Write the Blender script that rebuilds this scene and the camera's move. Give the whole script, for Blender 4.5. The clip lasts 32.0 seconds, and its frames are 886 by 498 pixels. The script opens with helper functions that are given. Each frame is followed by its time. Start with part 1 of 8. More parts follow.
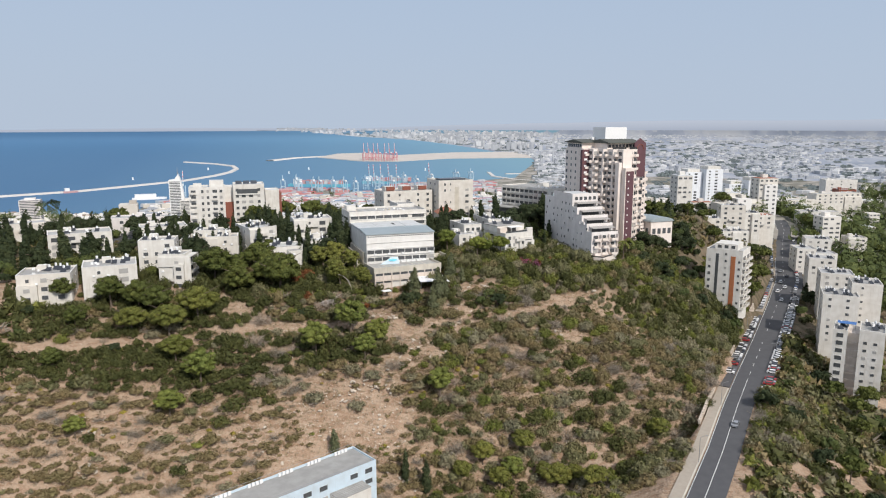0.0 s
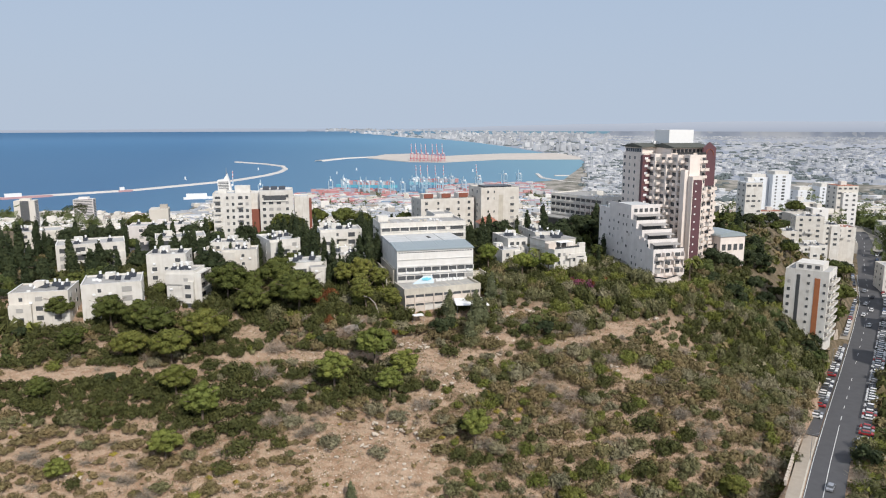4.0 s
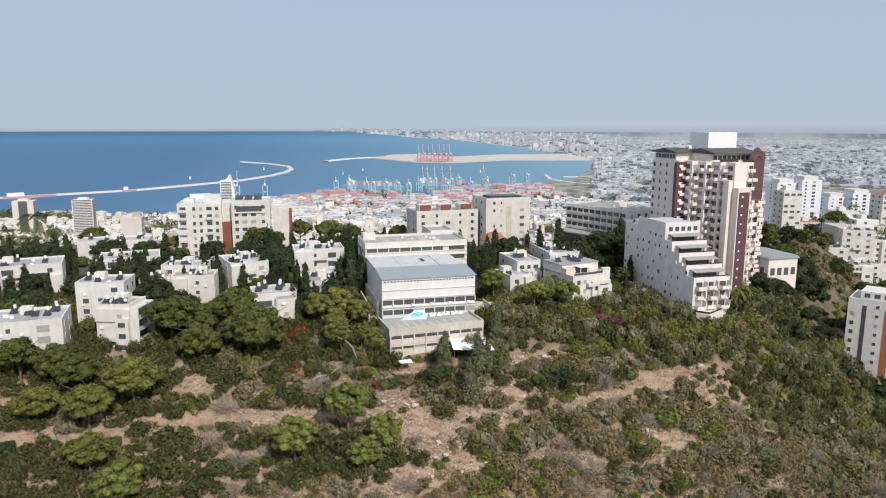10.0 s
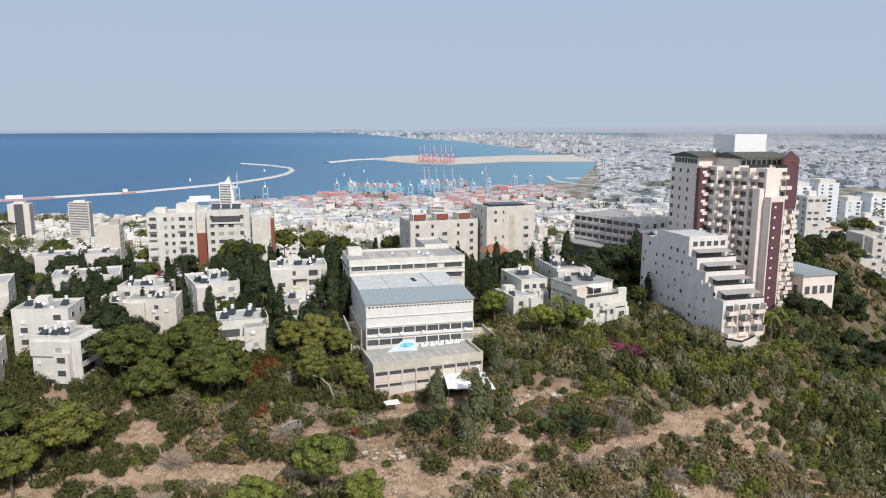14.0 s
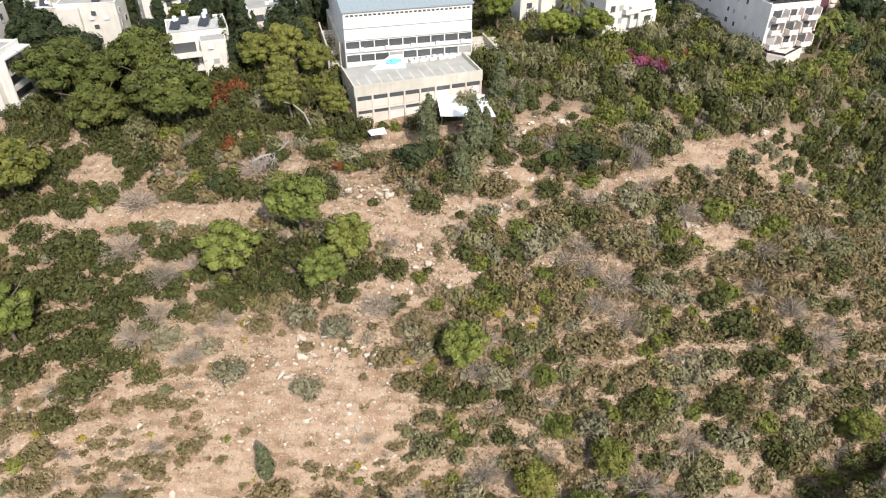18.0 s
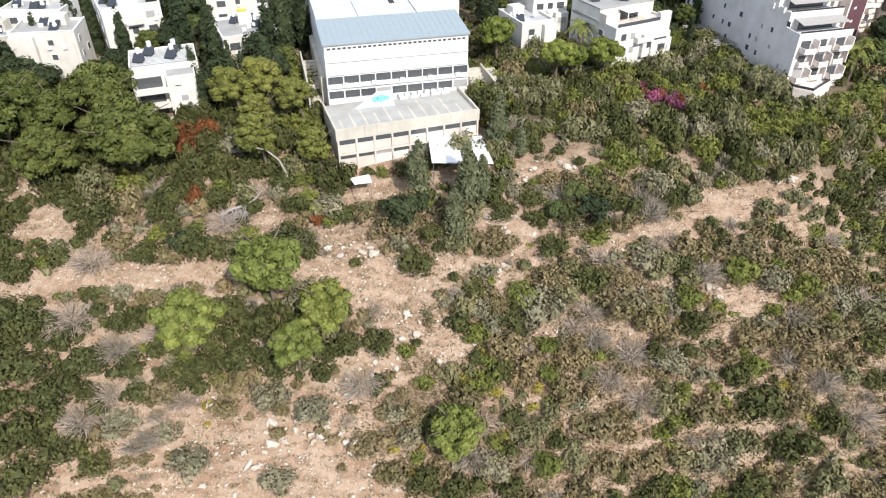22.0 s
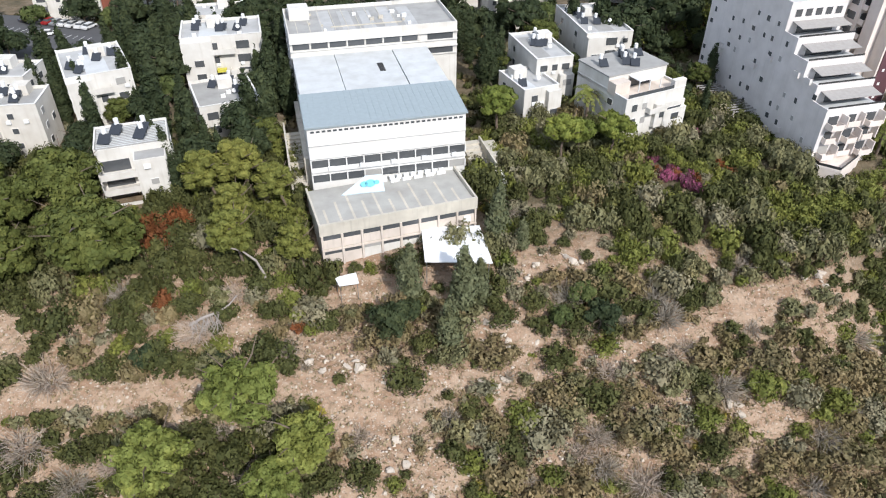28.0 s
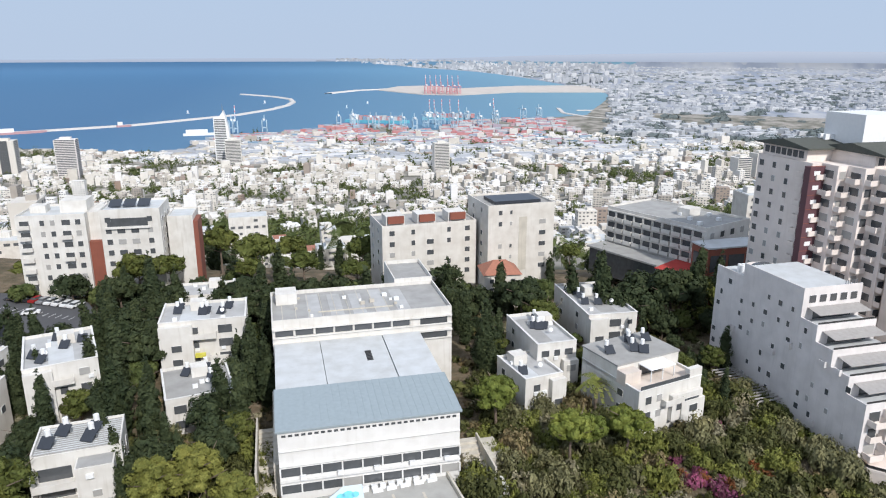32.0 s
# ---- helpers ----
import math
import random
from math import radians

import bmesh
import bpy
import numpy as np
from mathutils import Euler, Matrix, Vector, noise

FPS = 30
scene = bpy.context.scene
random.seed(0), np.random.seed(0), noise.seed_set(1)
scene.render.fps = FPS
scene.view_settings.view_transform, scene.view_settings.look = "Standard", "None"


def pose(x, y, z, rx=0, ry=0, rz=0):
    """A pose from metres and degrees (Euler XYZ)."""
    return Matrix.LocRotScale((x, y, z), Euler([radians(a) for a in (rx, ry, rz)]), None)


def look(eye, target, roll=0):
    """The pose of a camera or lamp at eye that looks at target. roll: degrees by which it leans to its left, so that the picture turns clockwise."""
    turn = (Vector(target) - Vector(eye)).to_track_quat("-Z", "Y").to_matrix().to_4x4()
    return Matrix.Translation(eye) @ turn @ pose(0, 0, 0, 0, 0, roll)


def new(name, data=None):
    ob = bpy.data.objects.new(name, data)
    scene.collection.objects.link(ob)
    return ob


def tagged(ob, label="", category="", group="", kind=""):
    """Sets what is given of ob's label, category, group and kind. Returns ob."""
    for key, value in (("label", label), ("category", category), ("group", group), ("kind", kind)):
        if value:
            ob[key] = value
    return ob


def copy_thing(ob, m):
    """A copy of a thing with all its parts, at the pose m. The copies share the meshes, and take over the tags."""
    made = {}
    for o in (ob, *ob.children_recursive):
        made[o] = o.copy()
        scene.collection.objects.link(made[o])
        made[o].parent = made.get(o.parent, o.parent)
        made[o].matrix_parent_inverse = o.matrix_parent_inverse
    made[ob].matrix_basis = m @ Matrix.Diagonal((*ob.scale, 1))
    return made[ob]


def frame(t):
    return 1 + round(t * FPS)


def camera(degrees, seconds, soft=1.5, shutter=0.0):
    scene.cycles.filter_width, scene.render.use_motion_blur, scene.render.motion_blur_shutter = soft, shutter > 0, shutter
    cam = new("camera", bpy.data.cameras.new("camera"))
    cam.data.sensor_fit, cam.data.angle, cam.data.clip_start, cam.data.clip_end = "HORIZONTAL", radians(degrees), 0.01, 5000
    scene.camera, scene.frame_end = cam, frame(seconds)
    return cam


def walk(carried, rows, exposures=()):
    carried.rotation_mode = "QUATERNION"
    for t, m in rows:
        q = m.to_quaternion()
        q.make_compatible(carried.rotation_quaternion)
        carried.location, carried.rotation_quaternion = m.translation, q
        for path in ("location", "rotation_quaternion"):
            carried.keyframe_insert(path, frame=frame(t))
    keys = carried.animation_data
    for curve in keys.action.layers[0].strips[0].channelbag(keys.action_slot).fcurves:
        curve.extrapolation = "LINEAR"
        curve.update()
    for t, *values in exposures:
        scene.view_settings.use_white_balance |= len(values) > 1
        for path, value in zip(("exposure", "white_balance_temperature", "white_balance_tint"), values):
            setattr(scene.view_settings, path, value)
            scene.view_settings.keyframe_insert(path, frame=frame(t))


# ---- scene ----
cam = camera(64.83, 32.0, 1.1)
# seconds, place in metres, heading, tilt and lean in degrees
PATH = [
    (0.0, -0.00, 0.00, 300.01, -4.50, -10.21, -0.10),
    (1.0, 1.47, 8.11, 300.08, -4.43, -10.18, -0.13),
    (2.0, 2.74, 16.21, 300.15, -4.39, -10.18, -0.10),
    (2.5, 3.29, 20.25, 300.22, -3.77, -10.13, -0.07),
    (3.0, 3.84, 24.18, 300.30, -2.69, -10.12, -0.08),
    (3.5, 4.40, 28.03, 300.38, -1.61, -10.14, -0.06),
    (4.0, 4.95, 31.88, 300.47, -0.57, -10.15, -0.04),
    (4.5, 5.46, 35.75, 300.51, 0.02, -10.16, 0.01),
    (6.5, 6.87, 51.12, 300.32, -0.01, -10.20, 0.09),
    (7.0, 7.21, 54.84, 300.40, -0.02, -10.22, 0.08),
    (8.0, 7.91, 62.29, 300.51, -0.02, -10.23, 0.06),
    (9.0, 8.45, 69.78, 300.56, 0.01, -10.19, 0.13),
    (10.0, 8.92, 77.16, 300.68, 0.05, -10.14, 0.15),
    (11.0, 9.40, 84.32, 300.84, 0.10, -10.10, 0.26),
    (12.0, 9.97, 91.09, 301.07, 0.19, -10.08, 0.19),
    (13.0, 10.64, 97.59, 300.97, 0.21, -10.05, 0.12),
    (13.5, 10.91, 100.81, 300.85, 0.22, -10.06, 0.07),
    (15.5, 11.98, 113.27, 300.77, 0.29, -10.01, 0.04),
    (16.0, 12.10, 115.96, 300.59, 0.25, -11.10, 0.11),
    (16.5, 12.25, 118.47, 300.50, 0.28, -20.01, 0.11),
    (17.0, 12.38, 121.24, 300.60, 0.31, -30.32, -0.02),
    (17.5, 12.52, 124.25, 300.80, 0.28, -35.08, -0.02),
    (18.0, 12.69, 127.29, 301.02, 0.26, -35.65, -0.01),
    (18.5, 12.87, 130.15, 301.23, 0.23, -35.71, 0.06),
    (19.0, 13.08, 132.75, 301.39, 0.20, -35.75, 0.11),
    (20.0, 13.58, 137.35, 301.60, 0.23, -35.76, 0.12),
    (21.0, 14.05, 141.66, 301.74, 0.33, -35.81, 0.10),
    (22.0, 14.41, 145.91, 301.98, 0.42, -35.87, 0.07),
    (23.0, 14.75, 150.22, 302.80, 0.52, -35.95, 0.02),
    (24.0, 14.97, 154.08, 304.20, 0.54, -35.96, 0.02),
    (25.0, 15.01, 157.36, 305.80, 0.48, -36.08, 0.11),
    (25.5, 14.99, 158.91, 306.59, 0.40, -36.18, 0.19),
    (27.5, 15.07, 164.59, 309.61, 0.37, -36.30, 0.28),
    (28.0, 15.10, 166.01, 310.11, 0.36, -36.27, 0.31),
    (29.0, 15.23, 169.05, 310.70, 0.37, -36.20, 0.36),
    (30.0, 15.48, 172.55, 310.76, 0.39, -36.21, 0.40),
    (30.5, 15.62, 174.63, 310.73, 0.39, -36.24, 0.46),
    (31.0, 15.93, 176.93, 310.73, 0.48, -30.98, 0.31),
    (31.5, 16.43, 179.16, 310.75, 0.64, -21.66, 0.17),
    (32.0, 17.05, 181.36, 310.76, 0.83, -15.76, 0.05),
]
walk(cam, [(t, pose(x, y, z, 90 + tilt, 0, head) @ pose(0, 0, 0, 0, 0, lean)) for t, x, y, z, head, tilt, lean in PATH],
     [(0, -0.08, 6560, 10), (13.5, -0.1, 6520, 10), (16, -0.14, 6560, 10), (17, 0.08, 6850, 10), (18, 0.47, 6650, 10), (20, 0.57, 6400, 10), (25, 0.41, 6290, 10), (28, 0.25, 6210, 10), (30.3, 0.14, 6230, 10), (32, 0.04, 6190, 10)])

# ---- world, sun, exposure ----
SUN_AZ, SUN_EL = 153.0, 40.0            # compass from +y clockwise, elevation
world = bpy.data.worlds.new("sky")
scene.world = world
world.use_nodes = True
wn = world.node_tree.nodes
sky = wn.new("ShaderNodeTexSky")
sky.sky_type, sky.sun_disc = "NISHITA", False
sky.sun_elevation, sky.sun_rotation = radians(SUN_EL), radians(SUN_AZ)
sky.altitude, sky.air_density, sky.dust_density, sky.ozone_density = 300, 1.0, 3.0, 1.5
wl = world.node_tree.links
# sea haze: the lower the line of sight, the more of the pale haze over the clear sky
way, split = wn.new("ShaderNodeTexCoord"), wn.new("ShaderNodeSeparateXYZ")
wl.new(way.outputs["Generated"], split.inputs[0])
haze = wn.new("ShaderNodeMapRange")
haze.inputs["From Min"].default_value, haze.inputs["From Max"].default_value = 0.0, 0.75
haze.inputs["To Min"].default_value, haze.inputs["To Max"].default_value = 0.97, 0.8
wl.new(split.outputs[2], haze.inputs[0])
veil = wn.new("ShaderNodeMix")
veil.data_type = "RGBA"
# greyer low over the sea, bluer higher up
tone = wn.new("ShaderNodeValToRGB")
tone.color_ramp.elements[0].position, tone.color_ramp.elements[0].color = 0.0, (5.0, 5.95, 7.35, 1)
tone.color_ramp.elements[1].position, tone.color_ramp.elements[1].color = 0.2, (4.6, 5.75, 7.5, 1)
top = tone.color_ramp.elements.new(0.6)
top.color = (6.9, 7.6, 8.9, 1)
wl.new(split.outputs[2], tone.inputs[0])
wl.new(tone.outputs[0], veil.inputs[7])
wl.new(haze.outputs[0], veil.inputs[0])
wl.new(sky.outputs[0], veil.inputs[6])
wl.new(veil.outputs[2], wn["Background"].inputs[0])
wn["Background"].inputs[1].default_value = 0.1
sun = new("sun", bpy.data.lights.new("sun", "SUN"))
sun.data.energy, sun.data.angle, sun.data.color = 3.75, radians(0.8), (1.0, 0.945, 0.88)
az, el = radians(SUN_AZ), radians(SUN_EL)
sun.matrix_world = look((math.sin(az) * math.cos(el) * 500, math.cos(az) * math.cos(el) * 500, math.sin(el) * 500), (0, 0, 0))
scene.view_settings.exposure = 0.0


# ---- materials ----
def material(name, rough=0.8, metal=0.0, spec=0.5):
    m = bpy.data.materials.new(name)
    m.use_nodes = True
    b = m.node_tree.nodes["Principled BSDF"]
    b.inputs["Roughness"].default_value, b.inputs["Metallic"].default_value = rough, metal
    b.inputs["Specular IOR Level"].default_value = spec
    return m, m.node_tree.nodes, m.node_tree.links, b


def node(nodes, kind, **values):
    n = nodes.new(kind)
    for key, value in values.items():
        n.inputs[key].default_value = value
    return n


def ramp(nodes, links, source, stops):
    r = nodes.new("ShaderNodeValToRGB")
    while len(r.color_ramp.elements) < len(stops):
        r.color_ramp.elements.new(0.5)
    for e, (p, c) in zip(r.color_ramp.elements, stops):
        e.position, e.color = p, (*c, 1)
    links.new(source, r.inputs[0])
    return r.outputs[0]


def mixed(nodes, links, fac, a, b, mode="MIX"):
    m = nodes.new("ShaderNodeMix")
    m.data_type, m.blend_type = "RGBA", mode
    for sock, v in ((m.inputs[0], fac), (m.inputs[6], a), (m.inputs[7], b)):
        if isinstance(v, (int, float)):
            sock.default_value = v
        elif isinstance(v, tuple):
            sock.default_value = (*v, 1)
        else:
            links.new(v, sock)
    return m.outputs[2]


def noisy(nodes, links, scale, detail=4.0, stretch=None):
    c = nodes.new("ShaderNodeTexCoord")
    out = c.outputs["Object"]
    if stretch:
        mp = nodes.new("ShaderNodeMapping")
        mp.inputs["Scale"].default_value = stretch
        links.new(out, mp.inputs[0])
        out = mp.outputs[0]
    n = node(nodes, "ShaderNodeTexNoise", Scale=scale, Detail=detail)
    links.new(out, n.inputs["Vector"])
    return n.outputs["Fac"]


def bump(nodes, links, b, height, strength=0.3, distance=0.05):
    n = node(nodes, "ShaderNodeBump", Strength=strength, Distance=distance)
    links.new(height, n.inputs["Height"])
    links.new(n.outputs[0], b.inputs["Normal"])


def plaster(name, base, dirt, rough=0.85, streak=0.35):
    """Painted render or stone: blotches, rain streaks, fine grain, and a tone of its own for each object."""
    m, ns, ln, b = material(name, rough)
    blot = noisy(ns, ln, 0.35, 5)
    run = noisy(ns, ln, 1.0, 3, (1.6, 1.6, 0.12))
    col = mixed(ns, ln, ramp(ns, ln, blot, [(0.35, (0, 0, 0)), (0.75, (0.5, 0.5, 0.5))]), base, dirt)
    col = mixed(ns, ln, ramp(ns, ln, run, [(0.55, (0, 0, 0)), (0.8, (streak, streak, streak))]), col, dirt)
    info = ns.new("ShaderNodeObjectInfo")
    col = mixed(ns, ln, 0.12, col, ramp(ns, ln, info.outputs["Random"], [(0, (0.55, 0.5, 0.42)), (1, (1, 1, 1))]), "MULTIPLY")
    ln.new(col, b.inputs["Base Color"])
    bump(ns, ln, b, noisy(ns, ln, 9.0, 3), 0.25, 0.03)
    return m


def plain(name, base, rough=0.7, metal=0.0, vary=0.25, scale=1.5, spec=0.5):
    m, ns, ln, b = material(name, rough, metal, spec)
    dark = tuple(c * (1 - vary) for c in base)
    ln.new(mixed(ns, ln, noisy(ns, ln, scale, 5), dark, tuple(min(1, c * (1 + vary * 0.6)) for c in base)), b.inputs["Base Color"])
    return m


def foliage(name, dark, mid, light, rough=0.75, grain=7.0, gaps=0.43, patch=(0.75, 0.72, 0.62)):
    """Leaf sprays: ragged by gaps between the leaves, tone by spray, by patch of the hillside and by plant."""
    m, ns, ln, b = material(name, rough, 0, 0.2)
    geo = ns.new("ShaderNodeNewGeometry")
    info = ns.new("ShaderNodeObjectInfo")
    soft = lambda c: tuple(0.5 * u + 0.5 * v for u, v in zip(c, mid))
    col = ramp(ns, ln, geo.outputs["Random Per Island"], [(0.0, soft(dark)), (0.5, mid), (1.0, soft(light))])
    wide = node(ns, "ShaderNodeTexNoise", Scale=0.3, Detail=3.0)
    ln.new(geo.outputs["Position"], wide.inputs["Vector"])
    col = mixed(ns, ln, 1.0, col, ramp(ns, ln, wide.outputs["Fac"], [(0.3, patch), (0.5, (1, 1, 1)), (0.72, (1.3, 1.2, 1.12))]), "MULTIPLY")
    col = mixed(ns, ln, 0.4, col, ramp(ns, ln, info.outputs["Random"], [(0, (0.6, 0.65, 0.5)), (1, (1.35, 1.2, 1.0))]), "MULTIPLY")
    ln.new(col, b.inputs["Base Color"])
    leaf = node(ns, "ShaderNodeTexNoise", Scale=grain, Detail=1.0)
    ln.new(geo.outputs["Position"], leaf.inputs["Vector"])
    cut = ns.new("ShaderNodeMath")
    cut.operation = "GREATER_THAN"
    cut.inputs[1].default_value = gaps
    ln.new(leaf.outputs["Fac"], cut.inputs[0])
    ln.new(cut.outputs[0], b.inputs["Alpha"])
    return m


WALL_WHITE = plaster("white plaster", (0.71, 0.69, 0.65), (0.46, 0.42, 0.36), 0.85, 0.5)
WALL_FRESH = plaster("fresh white paint", (0.755, 0.745, 0.725), (0.56, 0.54, 0.50), 0.8, 0.35)
WALL_CREAM = plaster("cream plaster", (0.69, 0.66, 0.605), (0.44, 0.39, 0.33))
WALL_GREY = plaster("grey stone cladding", (0.75, 0.71, 0.69), (0.50, 0.47, 0.45))
WALL_TOWER = plaster("pale stone cladding", (0.80, 0.72, 0.66), (0.60, 0.52, 0.46))
WALL_BLUE = plaster("pale blue plaster", (0.55, 0.66, 0.74), (0.42, 0.46, 0.48))
CONCRETE = plaster("weathered concrete", (0.58, 0.54, 0.46), (0.30, 0.27, 0.23), 0.9, 0.6)
MAROON = plaster("maroon stone cladding", (0.125, 0.056, 0.066), (0.085, 0.040, 0.048), 0.6, 0.2)
TERRACOTTA = plaster("orange-brown cladding", (0.42, 0.15, 0.06), (0.28, 0.10, 0.05), 0.7)
BRICK_RED = plaster("red-brown cladding", (0.25, 0.08, 0.05), (0.17, 0.06, 0.04), 0.7)
ROOF_GREY = plaster("grey roof membrane", (0.37, 0.365, 0.35), (0.20, 0.195, 0.185), 0.9, 0.2)
ROOF_PALE = plaster("pale roof coating", (0.58, 0.60, 0.61), (0.38, 0.38, 0.36), 0.8, 0.2)
ROOF_HOUSE = plaster("weathered grey roof coating", (0.47, 0.47, 0.465), (0.27, 0.265, 0.255), 0.9, 0.2)
ROOF_BLUE = plain("blue-grey metal roof", (0.34, 0.395, 0.415), 0.5, 0.2, 0.15)
ROOF_GREEN = plain("olive-grey roof", (0.085, 0.09, 0.075), 0.8, 0, 0.3)
ROOF_TILE = plain("red roof tile", (0.36, 0.155, 0.10), 0.8, 0, 0.3)
WHITE_METAL = plain("white painted metal", (0.8, 0.8, 0.79), 0.45, 0, 0.08)
STEEL = plain("grey steel", (0.32, 0.33, 0.34), 0.45, 0.6, 0.2)
GLASS = plain("dark window glass", (0.09, 0.095, 0.10), 0.12, 0, 0.45, 0.8)
SHUTTER = plain("closed grey shutter", (0.36, 0.35, 0.33), 0.7, 0, 0.15)
FRAME = plain("white aluminium frame", (0.7, 0.7, 0.69), 0.5, 0, 0.08)
PANEL = plain("solar collector", (0.035, 0.04, 0.05), 0.35, 0, 0.2)
AWNING = plain("grey canvas awning", (0.36, 0.34, 0.32), 0.9)
CANVAS = plain("white canvas", (0.82, 0.82, 0.82), 0.7, 0, 0.05)
RED_CANVAS = plain("red canvas", (0.45, 0.05, 0.04), 0.8)
RAIL = plain("dark railing", (0.05, 0.05, 0.05), 0.5, 0.4)
BARK = plain("pine bark", (0.16, 0.12, 0.09), 0.95, 0, 0.4, 6)
PALE_BARK = plain("pale dead wood", (0.34, 0.30, 0.27), 0.95, 0, 0.3, 6)
PINE = foliage("pine needles", (0.040, 0.053, 0.014), (0.083, 0.102, 0.027), (0.148, 0.165, 0.048), gaps=0.38)
PINE_WARM = foliage("yellowish pine needles", (0.076, 0.088, 0.022), (0.148, 0.160, 0.040), (0.235, 0.24, 0.066), gaps=0.40)
PINE_UMBRELLA = foliage("green umbrella pine needles", (0.068, 0.092, 0.020), (0.135, 0.168, 0.036), (0.21, 0.24, 0.060), gaps=0.36)
PINE_LIGHT = foliage("bright pine needles", (0.082, 0.102, 0.026), (0.165, 0.196, 0.050), (0.26, 0.285, 0.085), gaps=0.40)
CYPRESS = foliage("cypress foliage", (0.018, 0.029, 0.014), (0.036, 0.051, 0.024), (0.068, 0.084, 0.037), gaps=0.38)
FIR = foliage("grey-green cypress foliage", (0.062, 0.074, 0.042), (0.122, 0.138, 0.078), (0.205, 0.218, 0.128), gaps=0.38)
BROAD = foliage("broad leaves", (0.034, 0.052, 0.018), (0.076, 0.100, 0.034), (0.145, 0.172, 0.062))
BUSH = foliage("bush leaves", (0.030, 0.036, 0.014), (0.068, 0.076, 0.026), (0.140, 0.146, 0.055), gaps=0.38)
SCRUB = foliage("scrub leaves", (0.088, 0.071, 0.037), (0.180, 0.147, 0.080), (0.30, 0.25, 0.150), gaps=0.36, patch=(0.75, 0.8, 0.62))
SAGE = foliage("grey-green leaves", (0.094, 0.092, 0.060), (0.188, 0.180, 0.122), (0.31, 0.295, 0.205), gaps=0.37)
MOSS = foliage("light green leaves", (0.064, 0.080, 0.020), (0.130, 0.150, 0.036), (0.205, 0.225, 0.065))
OLIVE = foliage("dull olive leaves", (0.080, 0.080, 0.040), (0.172, 0.166, 0.086), (0.29, 0.275, 0.158), gaps=0.37)
DRY = foliage("dry grey twigs", (0.20, 0.165, 0.14), (0.33, 0.285, 0.25), (0.47, 0.42, 0.375), grain=10.0, gaps=0.2)
RUST_LEAF = foliage("rust-red leaves", (0.09, 0.035, 0.014), (0.17, 0.062, 0.026), (0.26, 0.11, 0.04))
MAGENTA = foliage("magenta blossom", (0.075, 0.065, 0.04), (0.19, 0.06, 0.115), (0.36, 0.085, 0.225))
YELLOW = foliage("yellow-green herbs", (0.15, 0.135, 0.03), (0.27, 0.235, 0.05), (0.38, 0.32, 0.09))
HEATH = foliage("heath twigs", (0.12, 0.092, 0.052), (0.21, 0.165, 0.10), (0.31, 0.25, 0.165), gaps=0.3)
STRAW = foliage("dry grass", (0.20, 0.165, 0.10), (0.30, 0.25, 0.16), (0.42, 0.36, 0.25), gaps=0.2)
ROCK = plaster("limestone", (0.57, 0.50, 0.42), (0.38, 0.29, 0.22), 0.95)
ASPHALT = plain("asphalt", (0.085, 0.085, 0.09), 0.9, 0, 0.25, 0.4)
PAVING = plain("tan paving", (0.38, 0.33, 0.27), 0.9, 0, 0.2, 0.8)
PAINT = plain("white road paint", (0.75, 0.75, 0.73), 0.8)


